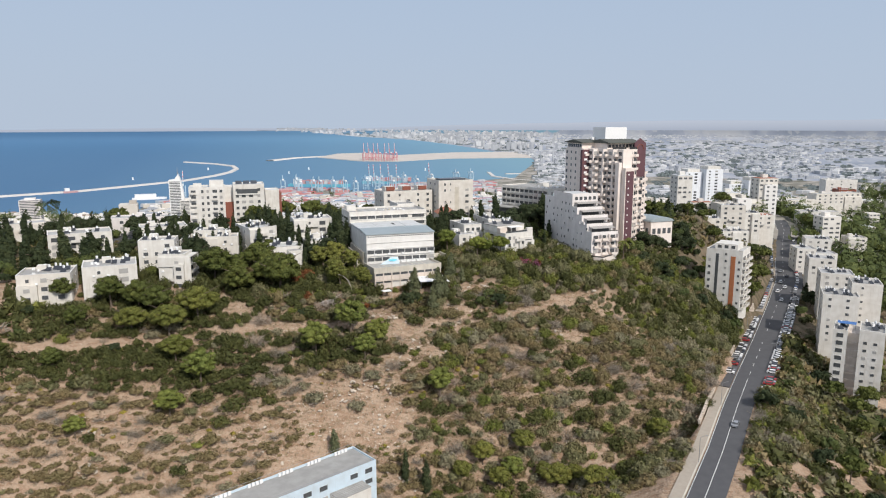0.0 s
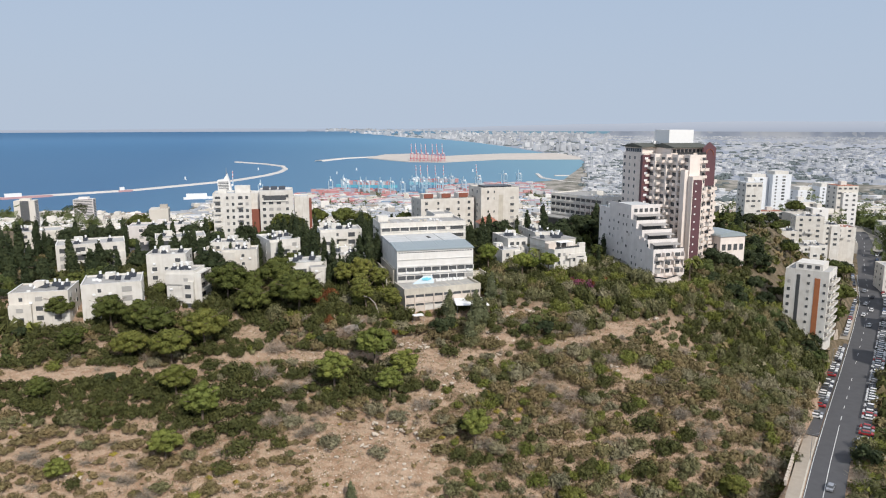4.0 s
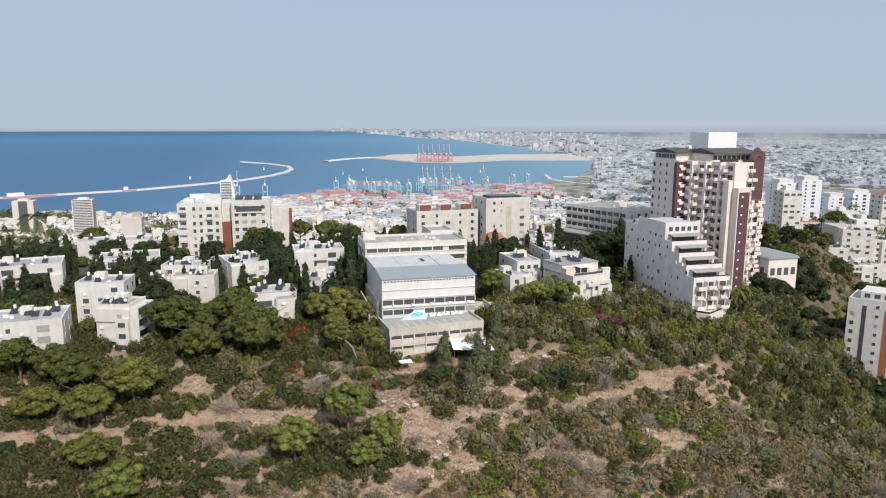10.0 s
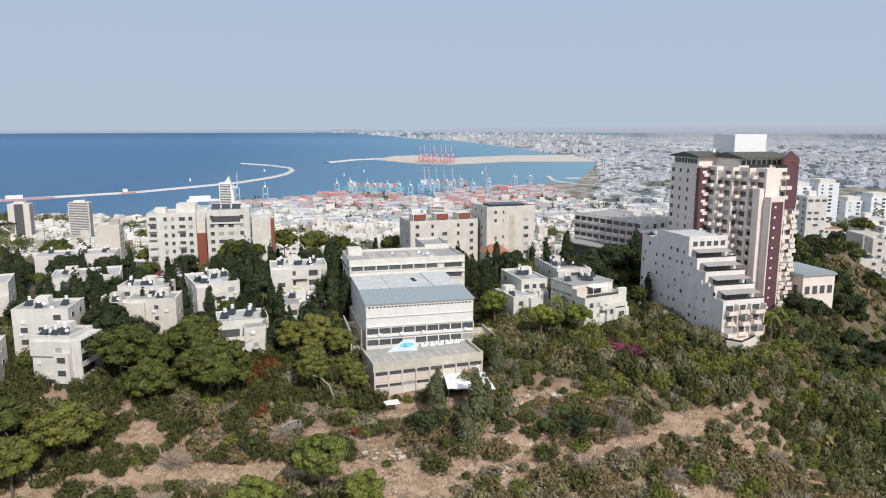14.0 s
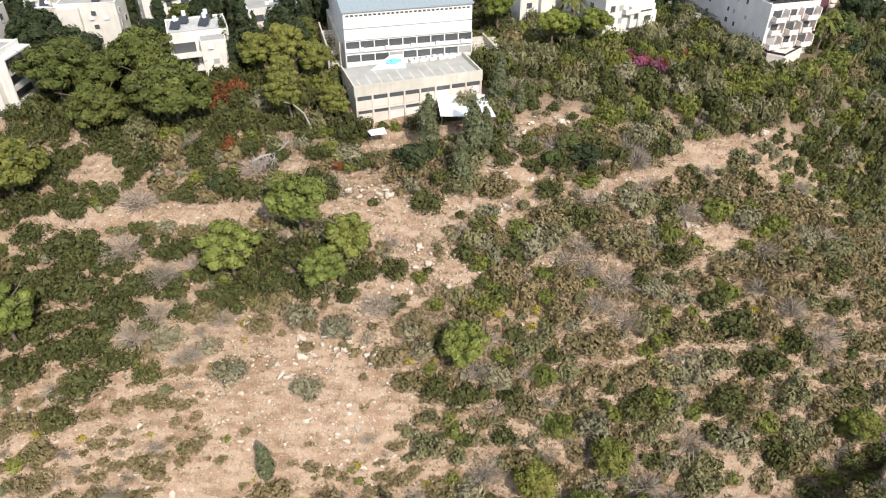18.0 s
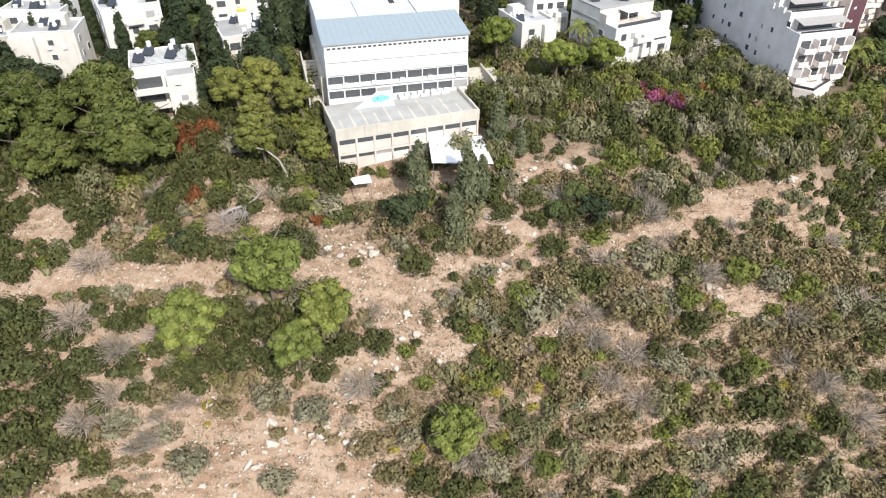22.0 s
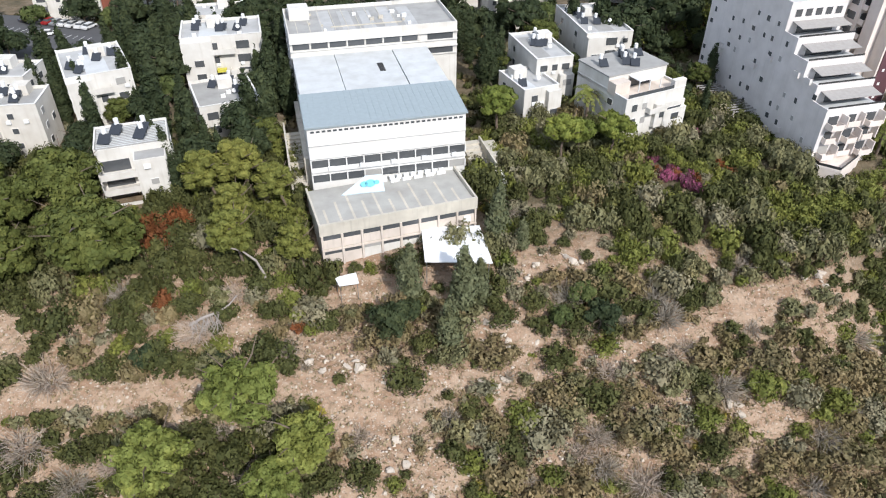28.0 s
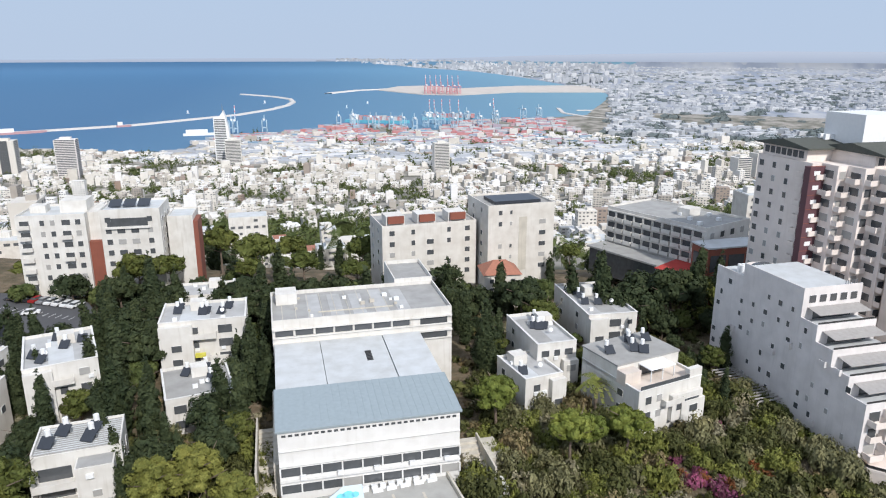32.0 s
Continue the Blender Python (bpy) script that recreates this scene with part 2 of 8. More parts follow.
def soil_material():
    m, ns, ln, b = material("dry soil", 0.95, 0, 0.1)
    big = noisy(ns, ln, 0.035, 6)
    mid = noisy(ns, ln, 0.22, 6)
    fine = noisy(ns, ln, 1.1, 8)
    grit = noisy(ns, ln, 4.0, 6)
    col = mixed(ns, ln, ramp(ns, ln, mid, [(0.35, (0, 0, 0)), (0.7, (1, 1, 1))]), (0.26, 0.165, 0.106), (0.385, 0.27, 0.188))
    col = mixed(ns, ln, ramp(ns, ln, big, [(0.5, (0, 0, 0)), (0.68, (0.6, 0.6, 0.6))]), col, (0.26, 0.165, 0.105))
    col = mixed(ns, ln, ramp(ns, ln, fine, [(0.5, (0, 0, 0)), (0.62, (0.7, 0.7, 0.7))]), col, (0.20, 0.15, 0.10))
    worn = noisy(ns, ln, 0.55, 5, (0.45, 1.3, 1.0))
    col = mixed(ns, ln, ramp(ns, ln, worn, [(0.44, (0, 0, 0)), (0.56, (0.6, 0.6, 0.6))]), col, (0.435, 0.325, 0.235))
    col = mixed(ns, ln, ramp(ns, ln, noisy(ns, ln, 0.8, 4, (1.0, 0.6, 1.0)), [(0.60, (0, 0, 0)), (0.70, (0.55, 0.55, 0.55))]), col, (0.20, 0.17, 0.115))
    speck = noisy(ns, ln, 2.2, 5)
    col = mixed(ns, ln, ramp(ns, ln, speck, [(0.58, (0, 0, 0)), (0.68, (0.7, 0.7, 0.7))]), col, (0.45, 0.365, 0.295))
    col = mixed(ns, ln, ramp(ns, ln, grit, [(0.62, (0, 0, 0)), (0.68, (0.8, 0.8, 0.8))]), col, (0.56, 0.50, 0.43))
    col = mixed(ns, ln, ramp(ns, ln, noisy(ns, ln, 3.1, 6), [(0.30, (0.7, 0.7, 0.7)), (0.40, (0, 0, 0))]), col, (0.12, 0.095, 0.065))
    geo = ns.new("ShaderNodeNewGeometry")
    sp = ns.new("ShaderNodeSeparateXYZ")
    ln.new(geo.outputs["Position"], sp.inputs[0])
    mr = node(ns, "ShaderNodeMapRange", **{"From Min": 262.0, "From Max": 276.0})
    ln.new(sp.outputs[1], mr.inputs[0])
    # dark brown, in patches, in the gardens: sets in between y 262 and 276
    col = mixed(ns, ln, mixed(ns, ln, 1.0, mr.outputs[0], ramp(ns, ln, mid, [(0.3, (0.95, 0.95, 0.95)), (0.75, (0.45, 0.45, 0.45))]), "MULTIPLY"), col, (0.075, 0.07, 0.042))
    ln.new(col, b.inputs["Base Color"])
    bump(ns, ln, b, fine, 0.8, 0.6)
    return m


def town_material():
    m, ns, ln, b = material("town ground", 0.95, 0, 0.1)
    # kept paler than bare ground, partly to stand for haze over the town
    col = ramp(ns, ln, noisy(ns, ln, 0.02, 6), [(0.35, (0.14, 0.14, 0.11)), (0.5, (0.25, 0.235, 0.205)), (0.62, (0.36, 0.335, 0.30)), (0.75, (0.20, 0.195, 0.16))])
    ln.new(col, b.inputs["Base Color"])
    return m


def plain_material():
    """The plain across the bay: fields, roofs and trees, with ten kilometres of haze put into their base colours."""
    m, ns, ln, b = material("haze-tinted plain", 1.0, 0, 0.0)
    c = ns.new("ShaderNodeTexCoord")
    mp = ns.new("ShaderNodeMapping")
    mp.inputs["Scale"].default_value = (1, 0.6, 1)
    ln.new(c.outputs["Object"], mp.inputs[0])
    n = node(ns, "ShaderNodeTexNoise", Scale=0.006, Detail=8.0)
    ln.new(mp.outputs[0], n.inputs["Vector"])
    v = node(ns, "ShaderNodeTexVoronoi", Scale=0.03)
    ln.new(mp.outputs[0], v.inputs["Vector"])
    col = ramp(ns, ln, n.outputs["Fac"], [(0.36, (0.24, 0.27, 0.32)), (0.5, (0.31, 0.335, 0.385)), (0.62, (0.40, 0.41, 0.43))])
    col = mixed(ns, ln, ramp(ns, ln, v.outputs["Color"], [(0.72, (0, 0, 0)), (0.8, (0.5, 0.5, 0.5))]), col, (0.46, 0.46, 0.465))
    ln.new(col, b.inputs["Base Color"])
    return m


def sea_material():
    m, ns, ln, b = material("sea water", 0.6, 0, 0.04)
    geo = ns.new("ShaderNodeNewGeometry")
    sp = ns.new("ShaderNodeSeparateXYZ")
    ln.new(geo.outputs["Position"], sp.inputs[0])
    mr = node(ns, "ShaderNodeMapRange", **{"From Min": -1500.0, "From Max": 900.0})
    ln.new(sp.outputs[0], mr.inputs[0])
    ln.new(ramp(ns, ln, mr.outputs[0], [(0, (0.075, 0.16, 0.275)), (0.55, (0.12, 0.228, 0.332)), (1, (0.175, 0.305, 0.38))]), b.inputs["Base Color"])
    n = node(ns, "ShaderNodeTexNoise", Scale=0.05, Detail=6.0)
    ln.new(geo.outputs["Position"], n.inputs["Vector"])
    bump(ns, ln, b, n.outputs["Fac"], 0.12, 2.0)
    return m


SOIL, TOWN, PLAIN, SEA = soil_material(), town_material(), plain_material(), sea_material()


# ---- mesh helpers ----
def mesh_of(name, verts, faces, mats, index=None):
    me = bpy.data.meshes.new(name)
    me.from_pydata([tuple(v) for v in verts], [], faces)
    for m in mats if isinstance(mats, (list, tuple)) else [mats]:
        me.materials.append(m)
    if index is not None:
        me.polygons.foreach_set("material_index", index)
    me.update()
    return me


def thing(name, label, category, m, group="", kind=""):
    ob = new(name)
    ob.matrix_basis = m
    return tagged(ob, label, category, group, kind)


def link(name, me, parent=None, m=None, label=""):
    ob = new(name, me)
    ob.parent = parent
    if m is not None:
        ob.matrix_basis = m
    return tagged(ob, label)


def part(name, bm, mat, parent=None, label="", smooth=False):
    me = bpy.data.meshes.new(name)
    bm.to_mesh(me)
    bm.free()
    me.materials.append(mat)
    if smooth:
        me.polygons.foreach_set("use_smooth", [True] * len(me.polygons))
    return link(name, me, parent, None, label)


def box(bm, x0, y0, z0, x1, y1, z1):
    vs = [bm.verts.new((x, y, z)) for z in (z0, z1) for x, y in ((x0, y0), (x1, y0), (x1, y1), (x0, y1))]
    for f in ((3, 2, 1, 0), (4, 5, 6, 7), (0, 1, 5, 4), (1, 2, 6, 5), (2, 3, 7, 6), (3, 0, 4, 7)):
        bm.faces.new([vs[i] for i in f])
    return vs


def boxes(*list_of):
    bm = bmesh.new()
    for b in list_of:
        box(bm, *b)
    return bm


def prism(points, z0, z1):
    """An upright prism on a plan outline."""
    bm = bmesh.new()
    lo = [bm.verts.new((x, y, z0)) for x, y in points]
    hi = [bm.verts.new((x, y, z1)) for x, y in points]
    bm.faces.new(lo[::-1])
    bm.faces.new(hi)
    for i in range(len(points)):
        j = (i + 1) % len(points)
        bm.faces.new((lo[i], lo[j], hi[j], hi[i]))
    return bm


def tube(bm, a, b, ra, rb, n=7):
    a, b = Vector(a), Vector(b)
    q = (b - a).to_track_quat("Z", "Y")
    rings = []
    for p, r in ((a, ra), (b, rb)):
        rings.append([bm.verts.new(p + q @ Vector((r * math.cos(i * math.tau / n), r * math.sin(i * math.tau / n), 0))) for i in range(n)])
    for i in range(n):
        j = (i + 1) % n
        bm.faces.new((rings[0][i], rings[0][j], rings[1][j], rings[1][i]))
    bm.faces.new(rings[0][::-1])
    bm.faces.new(rings[1])


BOXES = {}


def unit_box(name, sx, sy, sz, mat):
    """A shared mesh: a box on the xz plane's centre, from y = 0 outward to -sy."""
    key = (name, round(sx, 2), round(sy, 2), round(sz, 2), mat.name)
    if key not in BOXES:
        bm = boxes((-sx / 2, -sy, -sz / 2, sx / 2, 0, sz / 2))
        me = bpy.data.meshes.new(name)
        bm.to_mesh(me)
        bm.free()
        me.materials.append(mat)
        BOXES[key] = me
    return BOXES[key]


def window_mesh(w, h, lights=1, shut=False):
    """A shared window: a proud frame with one or more recessed panes, in one piece."""
    key = ("window", round(w, 2), round(h, 2), lights, shut)
    if key not in BOXES:
        bm = bmesh.new()
        xs = [-w / 2 - 0.07 + (w + 0.14) * i / lights for i in range(lights + 1)]
        lo = [bm.verts.new((x, -0.1, -h / 2 - 0.07)) for x in xs]
        hi = [bm.verts.new((x, -0.1, h / 2 + 0.07)) for x in xs]
        faces = [bm.faces.new((lo[i], lo[i + 1], hi[i + 1], hi[i])) for i in range(lights)]
        back = [bm.verts.new((x, 0.02, z)) for x, z in ((xs[0], -h / 2 - 0.07), (xs[-1], -h / 2 - 0.07), (xs[-1], h / 2 + 0.07), (xs[0], h / 2 + 0.07))]
        bm.faces.new((*lo[::-1], back[0], back[1]))
        bm.faces.new((hi[0], *hi[1:], back[2], back[3]))
        bm.faces.new((lo[0], hi[0], back[3], back[0]))
        bm.faces.new((hi[-1], lo[-1], back[1], back[2]))
        bmesh.ops.inset_individual(bm, faces=faces, thickness=0.07 if lights < 4 else 0.1, depth=-0.07)
        for f in faces:
            f.material_index = 1
        me = bpy.data.meshes.new("window")
        bm.to_mesh(me)
        bm.free()
        me.materials.append(FRAME)
        me.materials.append(SHUTTER if shut else GLASS)
        BOXES[key] = me
    return BOXES[key]


# ---- the lie of the land ----
EYE = Vector((10.0, 90.0, 300.0))
NEAR, DEEP = 2500.0, 2300.0


def far(p):
    """Distances beyond 2.5 km close up towards 4.8 km on the same line of sight, so that the whole bay stays within the lens's reach."""
    v = Vector(p) - EYE
    d = v.length
    return EYE + v * ((NEAR + DEEP * (1 - math.exp(-(d - NEAR) / DEEP))) / d) if d > NEAR else Vector(p)


def lerp(x, xs, ys):
    return float(np.interp(x, xs, ys))


ROAD_Y = [60, 150, 192, 219, 247, 295, 343, 386, 430, 462, 493, 520, 560, 700]
ROAD_X = [15, 72, 101, 119, 138, 171, 204, 233, 257, 275, 294, 306, 312, 330]
ROAD_Z = [198, 200, 201, 203, 203, 203, 205, 208, 212.5, 217, 221, 224.5, 226, 215]


def road_at(y):
    return lerp(y, ROAD_Y, ROAD_X), lerp(y, ROAD_Y, ROAD_Z)


def smooth(a, b, x):
    t = min(1, max(0, (x - a) / (b - a)))
    return t * t * (3 - 2 * t)


def height(x, y):
    """Ground height: the wooded slope, the crest with its houses, the fall to the bay, and the cut of the road."""
    ye = y - 0.2 * max(x, 0) - 0.16 * min(x + 20, 0)
    z = lerp(ye, [-300, 60, 150, 194, 219, 230, 240, 248, 258, 272, 300, 340, 390], [90, 110, 160, 193, 219, 226, 231, 235.5, 239, 242.5, 245, 246, 243])
    yc = y - 0.55 * max(0, x - 110) + 0.12 * min(0, x + 60)
    if yc > 340:
        z = min(z, lerp(yc, [340, 390, 430, 560, 800, 1200, 1600, 1900, 2200], [246, 244, 232, 192, 140, 75, 30, 9, 4]))
    if y > 30:
        rx, rz = road_at(y)
        s = (rx - x) * 0.77
        if s > 0:
            wall = rz + (0.1 if s < 8.5 else 4 + (0.45 + 0.42 * smooth(255, 290, y)) * min(s - 8.5, 34) + 1.05 * max(0, s - 42.5)) if y < 420 else rz + 0.1 + 0.5 * max(0, s - 8.5)
            z = min(z, wall) if y < 535 else z
            if s < 8.5 and y < 640:
                z = rz - 0.25
            elif y < 200:
                z = max(z, rz - 0.25 - 0.45 * (s - 8.5))
        else:
            s = -s
            fall = rz - 0.25 if s < 9 else rz - 0.42 * (s - 9)
            if y < 330:
                z = max(fall, 150) if s > 0 else z
            elif y < 720:
                low = fall if s < 60 else max(fall, min(z, 195))
                z = low + (z - low) * smooth(545, 720, y)
    # the yard cut in front of the annex
    cut = (1 - smooth(0.75, 1.15, math.hypot((x - 4) / 15, (y - 258.5 - 0.33 * (x - 4)) / 7)))
    z -= 2.6 * cut
    fade = smooth(0, 60, 700 - abs(y))
    z += fade * (1.3 * noise.noise((x * 0.035, y * 0.035, 0)) + 0.5 * noise.noise((x * 0.12, y * 0.12, 3))) * (0 if y > 30 and abs((road_at(y)[0] - x) * 0.77) < 10 else 1) * (0.4 if ye > 262 else 1)
    return z


def coast(a):
    """Near and far shore of the bay, in metres from the eye, by compass in degrees from +y (right positive)."""
    near = lerp(a, [-60, -32, -29, -25, -20.5, -19.5, -15, -11.5, -9.5, -8, -4.2, -3.4, -1, 1, 5, 8, 10.5, 11.7, 12.2], [2900, 2780, 2720, 2540, 2480, 2700, 2980, 2960, 3260, 3220, 3120, 2920, 3000, 3380, 3480, 3620, 3800, 4780, 5500])
    deep = lerp(a, [-60, -10.7, -7.2, -2.8, 1.2, 4.3, 7, 9.1, 11.6, 12.2], [29500, 29400, 24000, 16300, 13200, 10550, 8480, 7220, 6320, 5500])
    return near, deep


def build_ground():
    """One sheet round the eye: rings close together near it, bending with both shores, out to the horizon."""
    angles = np.concatenate([np.arange(-180, -46, 6.0), np.arange(-46, 46.1, 0.5), np.arange(52, 180, 6.0)])
    verts, faces, index = [], [], []
    rings = None
    for a in angles:
        inside = -60 <= a <= 12.19
        n1, n2 = coast(a) if inside else (4000.0, 4000.0)
        rs = [15 * i for i in range(1, 32)]
        rs += [465 + (n1 - 30 - 465) * ((i + 1) / 34) ** 1.3 for i in range(34)]
        rs += [n1, n1 + 12] + [n1 * (n2 / n1) ** (i / 8) for i in range(1, 8)] + [n2 - 12, n2] if n2 > n1 + 400 else [n1 + i for i in range(11)]
        rs += [n2 * (max(30000, n2 * 1.2) / n2) ** (i / 14) for i in range(1, 15)]
        rings = len(rs)
        for i, r in enumerate(rs):
            x, y = EYE.x + r * math.sin(radians(a)), EYE.y + r * math.cos(radians(a))
            sea = inside and n2 > n1 + 400 and n1 + 5 < r and (r < n2 - 5 or a < -10.8)
            z = (-70 if r < n1 + 600 else -500) if sea else (height(x, y) if r < n1 - 1 else 3 + 6 * noise.noise((x * 0.0004, y * 0.0004, 5)) ** 2)
            if not sea and (r > n2 + 100 and inside is False or r > n2 + 1000):
                z += 10 * max(0, noise.noise((x * 0.00012, y * 0.00012, 9)))
            verts.append(far((x, y, z)))
    n = len(angles)
    centre = len(verts)
    verts.append(Vector((EYE.x, EYE.y, height(EYE.x, EYE.y))))
    for k in range(n):
        k2 = (k + 1) % n
        faces.append((centre, k2 * rings, k * rings))
        index.append(0)
        for i in range(rings - 1):
            faces.append((k * rings + i, k2 * rings + i, k2 * rings + i + 1, k * rings + i + 1))
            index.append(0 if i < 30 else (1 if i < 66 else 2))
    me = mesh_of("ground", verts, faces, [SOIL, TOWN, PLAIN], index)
    me.polygons.foreach_set("use_smooth", [True] * len(me.polygons))
    tagged(link("ground", me), "dry hillside falling to a coastal town and plain", "ground", kind="structure")
    # the sea: one sheet at level zero
    verts, faces = [], []
    angs = np.arange(-62, 14.1, 1.0)
    rad = [1900 * (30000 / 1900) ** (i / 30) for i in range(31)]
    for a in angs:
        for r in rad:
            verts.append(far((EYE.x + r * math.sin(radians(a)), EYE.y + r * math.cos(radians(a)), 0)))
    m = len(rad)
    for k in range(len(angs) - 1):
        for i in range(m - 1):
            faces.append((k * m + i, k * m + i + 1, (k + 1) * m + i + 1, (k + 1) * m + i))
    me = mesh_of("water", verts, faces, SEA)
    me.polygons.foreach_set("use_smooth", [True] * len(me.polygons))
    tagged(link("water", me), "calm deep blue sea in a wide bay", "sea", kind="structure")


build_ground()


# ---- buildings ----
def window(parent, m, w, h, mull=1, shut=False):
    return link("window", window_mesh(w, h, mull + 1, shut), parent, m, "closed shutter window" if shut else "")


def face(w, d, side):
    """Pose of a wall's lower left corner, seen from outside, for a body whose front left corner is the origin."""
    return {"f": pose(0, 0, 0), "r": pose(w, 0, 0, 0, 0, 90), "b": pose(w, d, 0, 0, 0, 180), "l": pose(0, d, 0, 0, 0, -90)}[side]


def body(parent, w, d, h, wall, roof, name="wall", parapet=0.7, x=0, y=0, z=0, under=6.0):
    bm = boxes((x, y, z - under, x + w, y + d, z + h))
    part(name, bm, wall, parent)
    t = 0.25
    p = parapet
    part("parapet", boxes((x, y, z + h, x + w, y + t, z + h + p), (x, y + d - t, z + h, x + w, y + d, z + h + p),
                          (x, y + t, z + h, x + t, y + d - t, z + h + p), (x + w - t, y + t, z + h, x + w, y + d - t, z + h + p)), wall, parent)
    part("roof", boxes((x + t, y + t, z + h, x + w - t, y + d - t, z + h + 0.12)), roof, parent)


def storeys(parent, w, d, side, n, first, step, spec, rng, h0=1.3):
    """Rows of windows on one wall; spec: list of (share of the width, window width, height)."""
    L = w if side in "fb" else d
    base = face(w, d, side)
    for k in range(n):
        for u, ww, hh in spec:
            if rng.random() < 0.08:
                continue
            window(parent, base @ pose(u * L, 0, first + k * step), ww, hh, 1 if ww < 1.7 else 2, rng.random() < 0.22)


def balcony(parent, m, w, deep=1.3, wall=None, rail=True):
    b = part("balcony", boxes((-w / 2, -deep, -0.2, w / 2, 0, 0)), wall or WALL_WHITE, parent)
    b.matrix_basis = m
    if rail:
        r = part("railing", boxes((-w / 2, -deep, 0, w / 2, -deep + 0.1, 0.95), (-w / 2, -deep + 0.1, 0, -w / 2 + 0.1, 0, 0.95), (w / 2 - 0.1, -deep + 0.1, 0, w / 2, 0, 0.95)), wall or WALL_WHITE, b)
    return b


def make_heater():
    ob = thing("solar_water_heater", "white water tank with dark tilted solar panel on roof", "water heater", pose(0, 0, -50), "rooftop water heaters")
    bm = bmesh.new()
    tube(bm, (-0.25, 0.62, 0.75), (-0.25, 0.62, 2.25), 0.38, 0.38, 10)
    part("tank", bm, WHITE_METAL, ob)
    bm = bmesh.new()
    vs = box(bm, -0.9, -1.1, 0.15, 0.9, 0.4, 0.25)
    for v in vs:
        v.co.z += (v.co.y + 1.1) * 0.75
    part("collector", bm, PANEL, ob)
    part("stand", boxes((-0.6, 0.2, 0, 0.6, 0.6, 0.62)), STEEL, ob)
    return ob


HEATER = make_heater()
HEATERS = [0]


def heaters(root, w, d, z, count, rng, x=0, y=0):
    for i in range(count):
        m = root.matrix_basis @ pose(x + w * rng.uniform(0.12, 0.88), y + d * rng.uniform(0.2, 0.85), z + 0.1, 0, 0, rng.uniform(-15, 15) + 0 - math.degrees(root.matrix_basis.to_euler().z))
        if HEATERS[0] == 0:
            HEATER.matrix_basis = m
        else:
            copy_thing(HEATER, m)
        HEATERS[0] += 1


def low_house(label, fl, yaw, w, d, z0, z1, wall=None, roof=None, seed=1, n=None, spec=None, side=None, heat=4, step=3.0, under=6.0, name="apartment_house", blind=""):
    """A flat-roofed house of a few storeys; fl: plan of the corner at the front left."""
    rng = random.Random(seed)
    wall, roof = wall or WALL_WHITE, ROOF_HOUSE if roof in (None, ROOF_PALE) else roof
    root = thing(name, label, "house", pose(fl[0], fl[1], z0, 0, 0, yaw), "flat-roofed houses")
    h = z1 - z0
    body(root, w, d, h, wall, roof, under=under)
    n = n or max(1, int(h // step))
    spec = spec or [(0.2, 1.5, 1.2), (0.5, 1.1, 1.2), (0.8, 1.6, 1.2)]
    side = side or [(0.25, 1.1, 1.1), (0.7, 1.3, 1.1)]
    for s in "flr":
        if s not in blind:
            storeys(root, w, d, s, n, h - 1.5 - step * (n - 1), step, spec if s == "f" else side, rng)
    if name == "apartment_house" and h > 6 and n > 1:
        # a stair head, a projecting bay, a balcony and cooling units, as each house has them
        u = rng.uniform(0.15, 0.6) * w
        part("stair_head", boxes((u, d * 0.62, h, u + 3.0, d * 0.62 + 2.8, h + 2.1)), wall, root)
        if rng.random() < 0.75:
            u = rng.choice((0.0, 0.62)) * w
            part("bay", boxes((u, -1.3, -under, u + 0.38 * w, 0, h - rng.choice((0.0, 3.0)))), wall, root)
            for k in range(n - 1):
                window(root, pose(u + 0.19 * w, -1.3, h - 4.6 - step * k), min(1.8, 0.26 * w), 1.2, 2, rng.random() < 0.3)
        if rng.random() < 0.7:
            balcony(root, pose(0.5 * w, 0, h - 2.8 - step * rng.randrange(n - 1)), 0.3 * w, 1.4)
        for k in range(2):
            u, v = rng.uniform(0.1, 0.85) * w, rng.uniform(0.1, 0.85) * d
            part("cooling_unit", boxes((u, v, h + 0.12, u + 0.9, v + 0.5, h + 0.85)), WHITE_METAL, root)
        if fl[1] < 330 and fl[0] < 80:
            # patched felt, a coping on the parapet, a dish, and units and blinds on the front wall
            u = rng.uniform(0.1, 0.4) * w
            part("felt_patch", boxes((u, 0.12 * d, h + 0.12, u + 0.35 * w, 0.88 * d, h + 0.15)), ROOF_PALE if rng.random() < 0.5 else ROOF_GREY, root, "patched roofing felt")
            part("coping", boxes((-0.08, -0.08, h + 0.7, w + 0.08, 0.3, h + 0.78), (-0.08, 0.3, h + 0.7, 0.3, d + 0.08, h + 0.78), (w - 0.3, 0.3, h + 0.7, w + 0.08, d + 0.08, h + 0.78)), WALL_FRESH, root)
            bm = bmesh.new()
            bmesh.ops.create_cone(bm, cap_ends=True, segments=14, radius1=0.45, radius2=0.12, depth=0.18, matrix=pose(rng.uniform(0.2, 0.8) * w, 0.3 * d, h + 1.3, 60, 0, rng.uniform(-40, 40)))
            part("satellite_dish", bm, WHITE_METAL, root)
            for k in range(2):
                u, v = rng.uniform(0.1, 0.85) * w, h - 2.9 - step * rng.randrange(max(1, n - 1))
                part("wall_unit", boxes((u, -0.4, v, u + 0.85, 0, v + 0.6)), WHITE_METAL, root)
    heaters(root, w, d, h, heat, rng)
    return root


